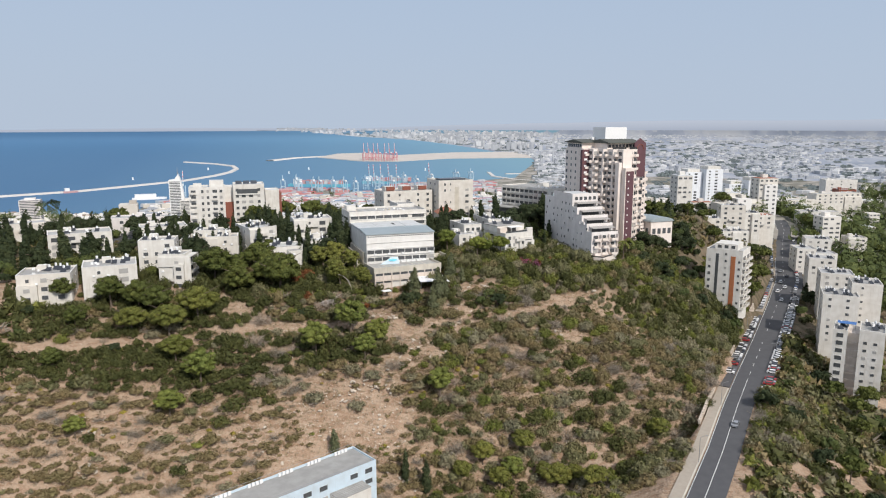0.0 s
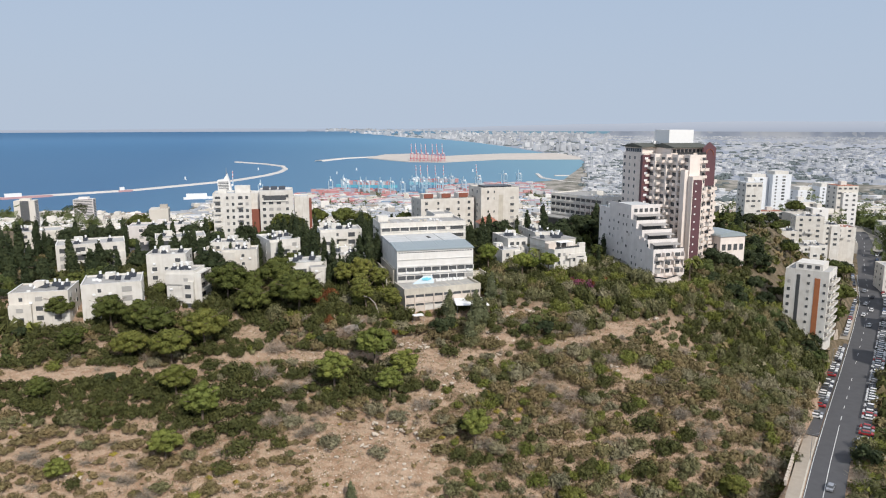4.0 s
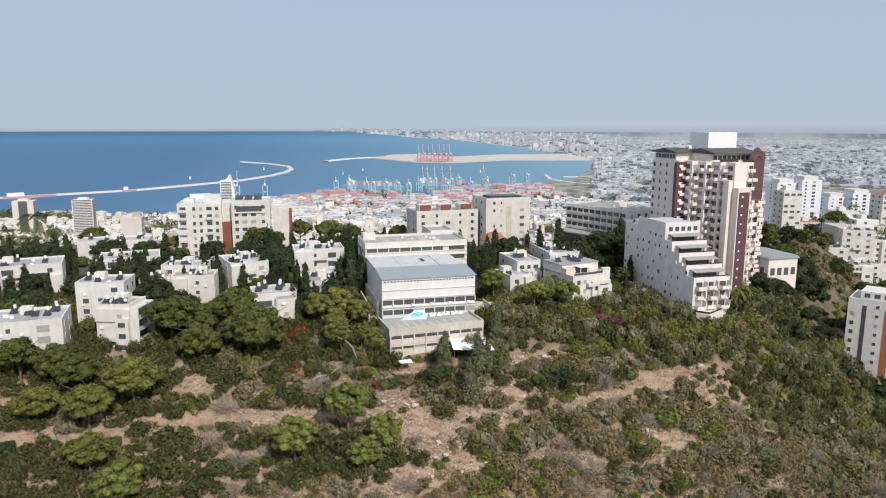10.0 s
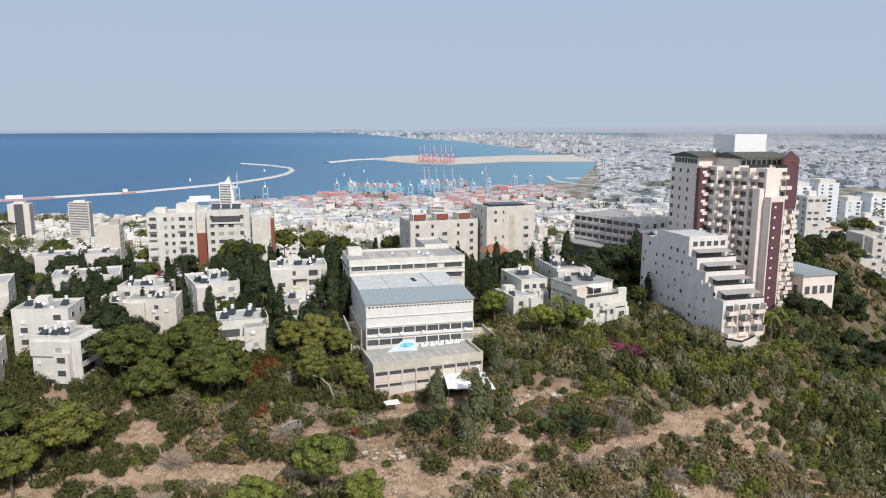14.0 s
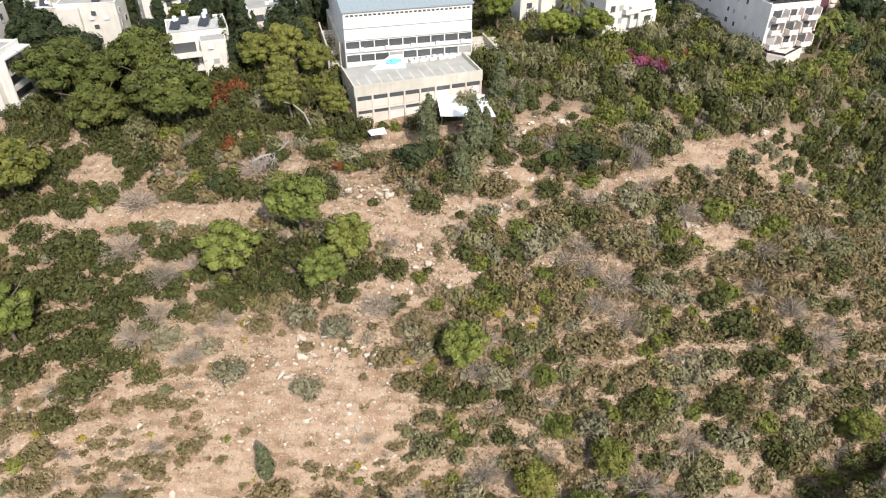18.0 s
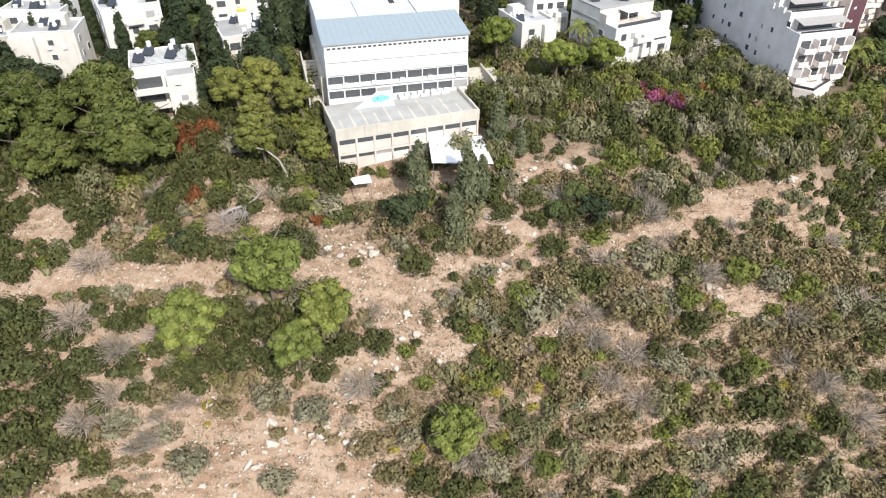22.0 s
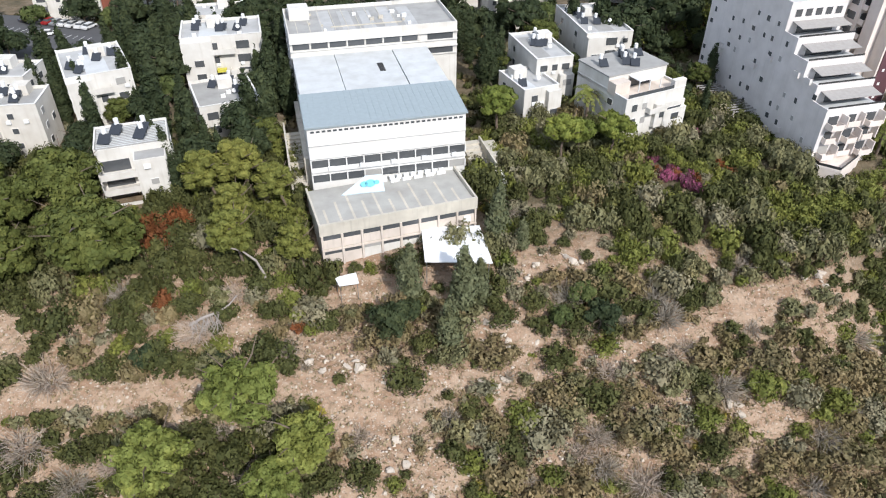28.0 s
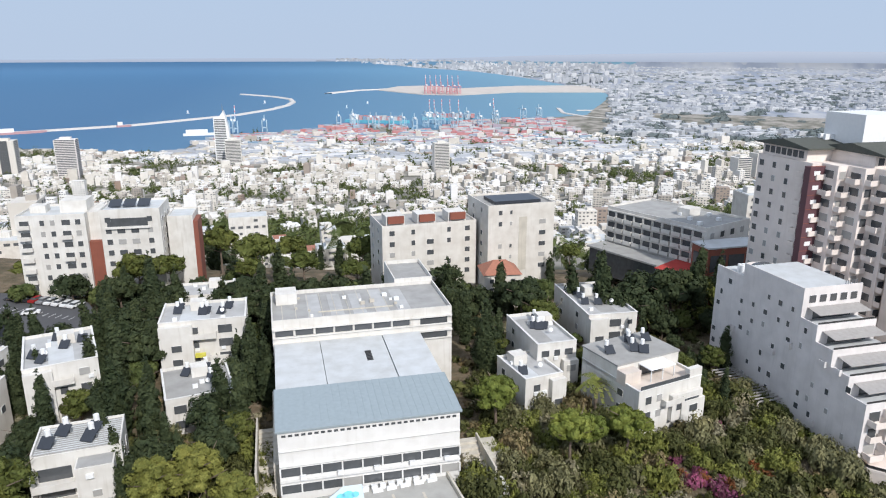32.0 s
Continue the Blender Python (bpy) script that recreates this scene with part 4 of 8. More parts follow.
    for i in range(14):
        part("pergola_beam", boxes((-5.6, 18.3 + i * 1.1, 5.0, -0.02, 18.5 + i * 1.1, 5.25)), AWNING, wing)
    for v in (18.4, 23, 28, 32.8):
        part("pergola_post", boxes((-5.5, v, 2.2, -5.2, v + 0.3, 5.0)), WALL_TOWER, wing)
    # podium wall at the foot and the pavilion with a domed roof
    pod = thing("podium_wall", "pale stone podium wall below the tower", "wall", pose(86, 287, 234, 0, 0, 15.4), kind="structure")
    part("wall", prism([(2, -2.0), (15, -4), (17, 3), (30, 15), (43, 21), (44, 27), (20, 22), (2, 4)], -10, 6.0), WALL_TOWER, pod)
    pav = thing("pavilion", "pale pavilion with curved blue-grey roof and arches", "pavilion", pose(125.5, 322.5, 246.0, 0, 0, 15.4) @ Matrix.Scale(1.12, 4))
    part("wall", boxes((0, 0, -5, 11, 12, 6.5)), WALL_TOWER, pav)
    bm = bmesh.new()
    n = 10
    ring = [(5.5 + 6 * math.cos(a), 6.5 + 1.8 * math.sin(a)) for a in np.linspace(math.pi, 0, n)]
    lo = [bm.verts.new((x, -0.4, z)) for x, z in ring]
    hi = [bm.verts.new((x, 12.4, z)) for x, z in ring]
    for i in range(n - 1):
        bm.faces.new((lo[i], lo[i + 1], hi[i + 1], hi[i]))
    bm.faces.new(lo[::-1])
    bm.faces.new(hi)
    part("roof", bm, ROOF_BLUE, pav)
    for i in range(4):
        window(pav, pose(1.6 + i * 2.6, 0, 2.4), 1.5, 2.2, 1)
        window(pav, pose(0, 10.4 - i * 2.6, 2.4, 0, 0, -90), 1.5, 2.2, 1)


def hotel():
    root = thing("long_block", "long white three-storey block with window rows", "hotel", pose(84.5, 362.0, 243, 0, 0, 36) @ Matrix.Diagonal((1, 0.86, 1, 1)))
    body(root, 20, 40, 22.2, WALL_WHITE, ROOF_GREY, parapet=0.7, under=12)
    for k in range(3):
        z = 20.3 - 3.2 * k
        for i in range(10):
            v = 38.0 - i * 3.9
            link("loggia", unit_box("loggia", 2.9, 0.06, 2.1, GLASS), root, pose(0, v, z, 0, 0, -90))
            link("loggia_frame", unit_box("loggia_frame", 0.35, 0.3, 2.3, WALL_WHITE), root, pose(0, v - 1.95, z, 0, 0, -90))
            balcony(root, pose(0, v, z - 1.25, 0, 0, -90), 3.2, 0.7)
        part("floor_band", boxes((-0.35, 0, z + 1.25, 0, 40, z + 1.6)), WALL_WHITE, root)
        for i in range(4):
            window(root, pose(2.6 + i * 4.6, 0, z), 1.6, 1.5, 1, (i + k) % 3 == 0)
    part("lift_room", boxes((9, 14, 22.2, 14, 19, 24.6)), WALL_WHITE, root)
    for i in range(5):
        part("roof_vent", boxes((3 + 2.9 * i, 5 + 6 * (i % 3), 22.32, 4.2 + 2.9 * i, 6.2 + 6 * (i % 3), 23.2)), WHITE_METAL, root)
    part("terrace_roof", boxes((-8.5, 10, 11.4, -0.36, 40, 11.9)), ROOF_GREY, root, "grey slab roof over the terrace")
    part("terrace_glass", boxes((-7.5, 10.5, 4, -0.4, 39.5, 11.4)), GLASS, root, "dark glazed terrace front")
    bm = bmesh.new()
    for v in box(bm, -9.5, 0.5, 11.2, -0.36, 9.8, 11.45):
        v.co.z += 0.12 * (v.co.x + 9.5) * 0.8
    part("awning", bm, RED_CANVAS, root, "red sloping awning")
    for v in (0.8, 5, 9.4):
        part("awning_post", boxes((-9.3, v, 3, -9.1, v + 0.2, 11.2)), STEEL, root)
    b = thing("restaurant_wing", "dark red low wing with glass front and pale roof", "building", pose(82.6, 354.0, 243, 0, 0, 15.4))
    part("wall", boxes((0, 0, -8, 17, 7.2, 19.2)), BRICK_RED, b)
    part("roof", boxes((-0.3, -0.3, 19.2, 17.3, 7.4, 19.6)), ROOF_PALE, b)
    for i in range(3):
        link("pane", unit_box("pane", 4.6, 0.06, 4.4, GLASS), b, pose(3.0 + i * 5.4, 0, 15.2))
        link("pane", unit_box("pane", 4.6, 0.06, 4.4, GLASS), b, pose(3.0 + i * 5.4, 0, 9.6))
    link("pane", unit_box("pane", 5.4, 0.06, 4.4, GLASS), b, pose(0, 3.6, 15.2, 0, 0, -90))


def white_apartments():
    """The ten-storey apartment block with a red-brown stair strip."""
    root = thing("apartment_block", "white ten-storey apartment block with red-brown strip", "apartment block", pose(-100.8, 362.2, 240, 0, 0, 12.5))
    rng = random.Random(3)
    body(root, 17.5, 15, 27.5, WALL_WHITE, ROOF_PALE, under=14)
    body(root, 15.6, 15, 28.6, WALL_WHITE, ROOF_PALE, "right_wall", 0.7, 21.6, -1.5, 0, 14)
    part("stair_strip", boxes((17.5, 1.2, -14, 21.6, 14, 20)), BRICK_RED, root, "red-brown stair strip")
    part("stair_head", boxes((17.5, 3, 20, 21.6, 14, 28)), WALL_WHITE, root)
    for k in range(8):
        z = 26.0 - 3.1 * k
        for u, w in ((2.2, 2.2), (6.6, 1.0), (9.2, 1.0), (12.6, 2.0), (15.6, 1.2)):
            if rng.random() < 0.93:
                window(root, pose(u, 0, z), w, 1.3, 1, rng.random() < 0.2)
        balcony(root, pose(2.2, 0, z - 1.3), 2.8, 1.1)
        if k % 2:
            balcony(root, pose(12.6, 0, z - 1.3), 2.6, 1.1)
        for u, w in ((23.6, 1.3), (26.8, 1.9), (30.4, 1.9), (34.4, 1.2)):
            if not (k == 0 and 24 < u < 33):
                window(root, pose(u, -1.5, z + 0.4), w, 1.3, 1, rng.random() < 0.2)
        for i in range(3):
            window(root, pose(0, 12 - 4.4 * i, z, 0, 0, -90), 1.1, 1.2)
            window(root, pose(37.2, 1 + 4.4 * i, z, 0, 0, 90), 1.1, 1.2)
    link("loggia", unit_box("loggia", 10.5, 0.08, 2.4, GLASS), root, pose(28.6, -1.5, 25.6), "dark glazed loggia")
    part("loggia_sill", boxes((22.8, -2.1, 23.9, 34.4, -1.5, 24.5)), WALL_WHITE, root)
    part("lift_room", boxes((10, 5, 27.5, 17, 12, 31.0), (2, 6, 27.5, 6, 10, 29.6)), WALL_WHITE, root)
    for i in range(3):
        bm = bmesh.new()
        for v in box(bm, 23 + 3.8 * i, 3, 29.2, 26.2 + 3.8 * i, 7, 29.35):
            v.co.z += 0.3 * (v.co.y - 3)
        part("solar_panel", bm, PANEL, root)
    body(root, 7, 12, 25, WALL_WHITE, ROOF_PALE, "side_wall", 0.6, 37.9, 4, 0, 14)
    part("side_strip", boxes((44.9, 4, -14, 46.2, 12, 24)), BRICK_RED, root)


def rear_blocks():
    a = low_house("pale apartment block with pergola frames on its roof", (-2.3, 366.1), 18.6, 27.5, 16, 243, 264.2, WALL_CREAM, ROOF_GREY, 11, 5, [(0.1, 1.3, 1.2), (0.32, 0.9, 1.2), (0.5, 1.8, 1.2), (0.7, 0.9, 1.2), (0.9, 1.3, 1.2)], None, 0, 3.1, 14, "apartment_block")
    for i in range(3):
        part("roof_room", boxes((1.5 + i * 9, 1.5, 21.2, 6.8 + i * 9, 7, 24.2)), WALL_WHITE, a)
        part("pergola", boxes((1.9 + i * 9, 0.6, 22.2, 6.4 + i * 9, 1.4, 24.2)), BRICK_RED, a, "red-brown roof pergola")
    b = low_house("cream square apartment block with recessed centre", (26.8, 368.7), 18.0, 20, 17, 243, 269.5, WALL_CREAM, ROOF_GREY, 12, 7, [(0.18, 0.9, 1.1), (0.34, 0.5, 0.9), (0.82, 1.8, 1.1)], [(0.3, 1.1, 1.1), (0.7, 1.1, 1.1)], 0, 3.2, 14, "apartment_block")
    # no recess is cut: a darker strip on the face stands for its shade
    part("centre_slot", boxes((9.2, -0.06, 8, 11.6, 0, 23.5)), CONCRETE, b, "flat darker strip for the shaded centre recess")
    part("collector_panel", boxes((3, 3, 26.8, 17, 12, 27.6)), PANEL, b)


def houses():
    lh = low_house
    lh("small white house above the slope beside pines", (30.8, 300.2), 24, 8.2, 11.5, 243, 251.3, WALL_WHITE, ROOF_PALE, 21, 2, [(0.3, 1.3, 1.2), (0.75, 1.2, 1.2)], None, 1)
    lh("white house with solar heaters on its flat roof", (34.0, 309.5), 17, 8.5, 17, 244, 254.3, WALL_WHITE, ROOF_PALE, 22, 2, None, None, 5)
    h = lh("white house with roof terrace and wide windows", (50.0, 293.0), 28, 15.0, 16, 243.5, 252.6, WALL_WHITE, ROOF_PALE, 23, 2, [(0.15, 1.2, 1.3), (0.32, 1.0, 1.2)], None, 0)
    part("upper_room", boxes((0, 6, 9.1, 15, 16, 12.2)), WALL_WHITE, h)
    part("upper_roof", boxes((-0.2, 5.8, 12.2, 15.2, 16.2, 12.5)), ROOF_GREY, h)
    part("canopy", boxes((5, 2.6, 11.6, 11, 6, 11.8)), CANVAS, h)
    part("terrace_wall", boxes((12, 0.1, 9.1, 15.1, 1.2, 11.4)), WALL_WHITE, h)
    part("terrace_floor", boxes((0.3, 0.3, 9.24, 14.7, 5.9, 9.3)), PANEL_BEIGE, h, "pinkish tiled terrace floor")
    part("terrace_door", boxes((5.4, 5.9, 9.3, 10.6, 6.0, 11.3)), GLASS, h)
    part("side_room", boxes((-0.1, 3.6, 9.2, 3.6, 5.98, 11.6)), PANEL_BEIGE, h)
    for u in (5.2, 8.0, 10.8):
        part("canopy_post", boxes((u - 0.08, 2.7, 9.3, u + 0.08, 2.86, 11.6)), WHITE_METAL, h)
    part("front_bay", boxes((7.2, -1.0, 2.6, 14.6, 0, 7.6)), WALL_WHITE, h)
    window(h, pose(10.9, -1.0, 5.6), 5.2, 1.7, 4)
    part("terrace_rail", boxes((0.4, 0.05, 9.8, 12, 0.12, 10.6)), GLASS, h, "glass terrace rail")
    heaters(h, 15, 9, 12.4, 6, random.Random(5), 0, 6.5)
    part("under_storey", boxes((9, -1.2, -2, 14.5, 0, 0.6)), WALL_WHITE, h)
    i2 = lh("white modern house with large black-framed windows", (47.2, 326), 12, 11.5, 22, 245, 254.2, WALL_WHITE, ROOF_PALE, 24, 2, [(0.16, 1.4, 2.0), (0.55, 2.6, 1.6), (0.85, 1.0, 0.9)], None, 5)
    rr = thing("tiled_house", "cream house with red tiled hip roof and balcony", "house", pose(25.5, 356, 246, 0, 0, 8) @ Matrix.Scale(0.8, 4), "flat-roofed houses")
    part("wall", boxes((0, 0, -6, 12, 11, 10.4)), WALL_CREAM, rr)
    bm = bmesh.new()
    a = [bm.verts.new(p) for p in ((-0.6, -0.6, 10.4), (12.6, -0.6, 10.4), (12.6, 11.6, 10.4), (-0.6, 11.6, 10.4), (4, 5.5, 14), (8, 5.5, 14))]
    for f in ((0, 1, 5, 4), (1, 2, 5), (2, 3, 4, 5), (3, 0, 4), (3, 2, 1, 0)):
        bm.faces.new([a[i] for i in f])
    part("roof", bm, ROOF_TILE, rr)
    for k in range(3):
        for u in (2.4, 6, 9.6):
            window(rr, pose(u, 0, 2.0 + 3.1 * k), 1.2, 1.3, 1)
    balcony(rr, pose(9, 0, 6.8), 4.5, 1.6)
    e = thing("apartment_house", "white house with stacked balconies among cypress trees", "house", pose(-44.6, 268.9, 242.2, 0, 0, 21) @ Matrix.Diagonal((1.22, 1.1, 1.04, 1)), "flat-roofed houses")
    part("wall", boxes((0, 3.0, -8, 10.2, 11, 9.8)), WALL_WHITE, e)
    part("front_wall", boxes((5.0, 0, -8, 9.4, 2.98, 8.6)), WALL_WHITE, e)
    part("roof", boxes((0.25, 3.25, 9.8, 9.95, 10.75, 9.95)), ROOF_GREY, e, "grey corrugated flat roof")
    part("front_roof", boxes((5.2, 0.2, 8.6, 9.2, 2.95, 8.72)), ROOF_GREY, e)
    part("parapet", boxes((0, 3.0, 9.8, 0.22, 11, 10.3), (9.98, 3.0, 9.8, 10.2, 11, 10.3), (0.22, 10.78, 9.8, 9.98, 11, 10.3)), WALL_WHITE, e)
    for k in range(12):
        part("roof_rib", boxes((0.3, 3.5 + 0.6 * k, 9.95, 9.9, 3.62 + 0.6 * k, 10.02)), ROOF_PALE, e)
    for k in range(3):
        z = 5.6 - 2.9 * k
        balcony(e, pose(2.5, 3.0, z), 5.0, 2.6)
        link("opening", unit_box("opening", 3.8, 0.06, 2.0, GLASS), e, pose(2.4, 3.0, z + 1.1))
        part("side_wall", boxes((0, 0.4, z - 0.2, 0.2, 2.98, z + 2.6)), WALL_WHITE, e)
        window(e, pose(10.2, 5.5, z + 1.5, 0, 0, 90), 1.1, 1.1)
        window(e, pose(10.2, 8.6, z + 1.5, 0, 0, 90), 1.1, 1.1)
        window(e, pose(0, 7.5, z + 1.5, 0, 0, -90), 1.2, 1.1)
        if k:
            window(e, pose(7.2, 0, z + 1.6), 0.9, 0.9, 1, True)
    for u, v, z in ((6.2, 0, 7.0), (9.4, 1.4, 4.5)):
        part("cooling_unit", boxes((u, v - 0.45, z, u + 0.9, v, z + 0.65)), WHITE_METAL, e)
    heaters(e, 9.5, 7, 9.95, 4, random.Random(31), 0.5, 3.4)
    lh("white house behind cypress trees with water tanks", (-57.7, 291), 30, 12, 17, 246, 256.8, WALL_WHITE, ROOF_PALE, 32, 3, None, None, 5)
    j = lh("white terrace house with curved front and roof tanks", (-42, 311), 15, 17, 12, 246, 257.6, WALL_WHITE, ROOF_PALE, 33, 3, [(0.15, 1.6, 1.4), (0.4, 1.2, 1.3), (0.75, 2.6, 1.6)], None, 7)
    part("yellow_awning", boxes((6.6, -1.2, 4.6, 8.6, 0, 5.2)), YELLOW_PAINT, j)
    balcony(j, pose(12.5, 0, 4.2), 6, 2.0)
    lh("low grey-roofed house with blue-white walls", (-33.6, 291.8), 25, 12, 14, 243.5, 250.8, WALL_WHITE, ROOF_GREY, 34, 2, [(0.2, 2.0, 1.4), (0.6, 1.4, 1.3)], None, 3)
    lh("cream house with flat grey roof above the pines", (-73.2, 282.6), 10, 12.4, 9, 244.5, 254.6, WALL_CREAM, ROOF_GREY, 35, 3, [(0.6, 0.9, 0.9)], None, 3)
    lh("weathered brown house with dark flat roof", (-84.0, 284.6), 4, 10.4, 8, 244, 253.2, CONCRETE, ROOF_GREY, 36, 3, [(0.3, 1.2, 1.1), (0.72, 1.5, 1.2)], None, 2)
    lh("long low white house with dishes on its roof", (-81, 294.5), 2, 13, 9, 245, 255.6, WALL_WHITE, ROOF_PALE, 37, 2, None, None, 4)
    c = lh("white four-storey house with open balconies on its side", (-84.3, 258.0), -3, 9.4, 9.4, 239.0, 252.4, WALL_WHITE, ROOF_GREY, 38, 4, [(0.72, 1.2, 1.0)], [(0.5, 1.1, 1.0)], 5, 3.1, 6, "apartment_house", "fr")
    part("eave", boxes((-0.1, -0.5, 9.4, 9.5, -0.02, 12.9)), WALL_WHITE, c, "upper storey standing out over the wall")
    window(c, pose(6.8, -0.5, 11.0), 1.3, 1.0, 2, True)
    window(c, pose(7.6, 0, 7.6), 0.7, 0.6, 1)
    for v in (0.1, 9.1):
        part("side_wall", boxes((9.42, v, -4, 11.7, v + 0.2, 13.2)), WALL_WHITE, c)
    for k in range(4):
        z = 0.7 + 3.1 * k
        part("floor_slab", boxes((9.42, 0.3, z - 0.2, 11.7, 9.1, z)), WALL_WHITE, c)
        part("balcony_front", boxes((11.5, 0.3, z, 11.7, 9.1, z + 0.85)), WALL_WHITE, c)
        part("opening", boxes((9.41, 0.4, z + 0.05, 9.46, 9.0, z + 2.6)), GLASS, c)
    part("top_slab", boxes((9.42, 0.3, 12.9, 11.7, 9.1, 13.2)), WALL_WHITE, c)
    lh("white house with brown pergola behind a tall wall", (-94.6, 268.0), 8, 13.0, 11, 242, 255.8, WALL_WHITE, ROOF_PALE, 39, 3, None, None, 3)
    lh("white house with many solar heaters on its roof", (-106, 245.0), 20, 17.5, 15, 239.5, 250.4, WALL_WHITE, ROOF_PALE, 40, 3, [(0.3, 0.9, 1.0), (0.75, 2.8, 1.6)], None, 6)
    lh("cream three-storey house with grey roof on the slope", (-125, 239.0), 14, 16.5, 14, 238, 249.3, WALL_CREAM, ROOF_GREY, 41, 3, [(0.2, 0.9, 1.0), (0.5, 1.8, 1.3), (0.8, 1.9, 1.3)], None, 6)
    lh("large white house with blue glass and terrace", (-139, 293), 25, 24, 15, 243.5, 254.6, WALL_WHITE, ROOF_PALE, 42, 3, [(0.12, 3.2, 1.6), (0.35, 3.2, 1.8), (0.62, 1.3, 1.3), (0.85, 1.4, 1.3)], None, 4)
    lh("white and beige house with pale blue bays", (-106, 305), 22, 19, 14, 244, 255.4, WALL_WHITE, ROOF_PALE, 43, 3, [(0.25, 4, 1.8), (0.55, 2.4, 1.5), (0.85, 0.9, 0.9)], None, 4)
    lh("grey three-storey house row with hedge in front", (-134, 345), 15, 26, 12, 243, 254.5, WALL_GREY, ROOF_PALE, 44, 3, None, None, 5)
    lh("cream house at the edge of the wood", (-176, 330), 30, 18, 14, 243, 254, WALL_CREAM, ROOF_PALE, 46, 3, None, None, 3)
    lh("white house in trees with a roof terrace", (-178, 292), 20, 16, 14, 240, 251, WALL_WHITE, ROOF_PALE, 47, 3, None, None, 4)
    lh("small white house under dark trees", (-22, 335), 14, 13, 9, 246, 252, WALL_WHITE, ROOF_PALE, 48, 1, None, None, 1)
    lh("low white house behind umbrella pines", (-50, 340), 14, 16, 10, 246, 253, WALL_WHITE, ROOF_PALE, 49, 2, None, None, 2)
    # below the road on its far side
    q = lh("white block of two wings about a brown stair slot", (175, 253.4), -37, 5.0, 15, 190, 219, WALL_WHITE, ROOF_GREY, 51, 7, [(0.5, 2.2, 1.5)], None, 2, 3.1, 30, "apartment_block")
    part("stair_slot", boxes((5.02, 2.6, -30, 9.0, 14, 28.4)), PANEL_BEIGE, q, "brown recessed stair slot")
    for k in range(8):
        part("stair_landing", boxes((5.02, 1.7, 2.2 + 3.1 * k, 8.98, 2.58, 3.1 + 3.1 * k)), PANEL_BEIGE, q)
        for u in (11.2, 14.6):
            window(q, pose(u, -1.0, 4.2 + 3.1 * k), 1.1 if k else 2.6, 0.9, 1, (k + int(u)) % 4 == 0)
        window(q, pose(17.6, 4.5, 4.2 + 3.1 * k, 0, 0, 90), 1.3, 1.1, 1)
    body(q, 8.6, 15, 30.2, WALL_WHITE, ROOF_GREY, "right_wall", 0.7, 9.0, -1.0, 0, 30)
    heaters(q, 8, 13, 30.2, 7, random.Random(151), 9.3, 0)
    part("roof_cover", boxes((1.0, 5.5, 31.0, 7.5, 9.5, 31.12)), BLUE_SHEET, q, "blue plastic roof cover")
    for u, v in ((1.1, 5.6), (7.3, 5.6), (1.1, 9.3), (7.3, 9.3)):
        part("cover_post", boxes((u, v, 28.4, u + 0.12, v + 0.12, 31.0)), STEEL, q)
    lh("white six-storey block beside a footbridge", (190.8, 285.3), -28, 14, 15, 196, 225, WALL_WHITE, ROOF_GREY, 52, 7, [(0.2, 1.0, 1.0), (0.7, 1.1, 1.0)], None, 7, 3.1, 40, "apartment_block")
    lh("tall blank-fronted white block with many roof tanks", (206.0, 288.5), -28, 12, 15, 196, 229, WALL_WHITE, ROOF_GREY, 76, 8, [(0.35, 0.8, 0.8)], None, 8, 3.1, 40, "apartment_block")
    lh("white stepped block below the road", (218.2, 329.7), -26, 15, 15, 200, 224.5, WALL_WHITE, ROOF_PALE, 53, 5, None, None, 5, 3.1, 40, "apartment_block")
    lh("low white house below the street", (234.1, 365.3), -24, 13, 15, 204, 225, WALL_WHITE, ROOF_PALE, 54, 3, None, None, 4, 3.1, 40, "apartment_block")
    lh("white flat-roofed house across the street", (266, 421), -24, 15, 15, 208, 226.5, WALL_WHITE, ROOF_PALE, 55, 4, None, None, 4, 3.1, 40, "apartment_block", blind="br")
    lh("white house with a tall stair wing", (248, 400), -14, 11, 14, 204, 224, WALL_WHITE, ROOF_PALE, 58, 4, None, None, 2, 3.1, 40, "apartment_block", blind="br")
    lh("white terraced house below the street", (260, 399), -14, 12, 16, 202, 221, WALL_WHITE, ROOF_PALE, 59, 4, None, None, 4, 3.1, 40, "apartment_block", blind="br")
    lh("cream house standing alone among pines", (322, 460), -12, 12.6, 12, 200, 220, WALL_CREAM, ROOF_GREY, 56, 3, None, None, 1, 3.1, 40, blind="br")
    lh("long white house row among dark pines", (322, 520), -12, 29, 12, 216, 231, WALL_WHITE, ROOF_PALE, 71, 3, None, None, 3, 3.1, 40, blind="br")
    lh("pale terraced row on the far ridge", (352, 622), 8, 52, 12, 212, 228, WALL_CREAM, ROOF_PALE, 72, 3, [(0.08 + 0.12 * i, 2.0, 1.2) for i in range(8)], None, 0, 3.1, 40, blind="blr")
    lh("pale long block on the far ridge", (405, 630), 8, 50, 12, 216, 233, WALL_CREAM, ROOF_PALE, 73, 3, [(0.08 + 0.12 * i, 2.0, 1.2) for i in range(8)], None, 0, 3.1, 40, blind="blr")
    lh("orange-brown block behind the ridge", (474, 700), -8, 18, 14, 205, 230, BRICK_RED, ROOF_PALE, 74, 6, None, None, 0, 3.1, 30, blind="blr")
    lh("white stepped block behind the ridge", (478, 730), -8, 34, 14, 205, 238, WALL_WHITE, ROOF_PALE, 75, 6, None, None, 0, 3.1, 30, blind="blr")
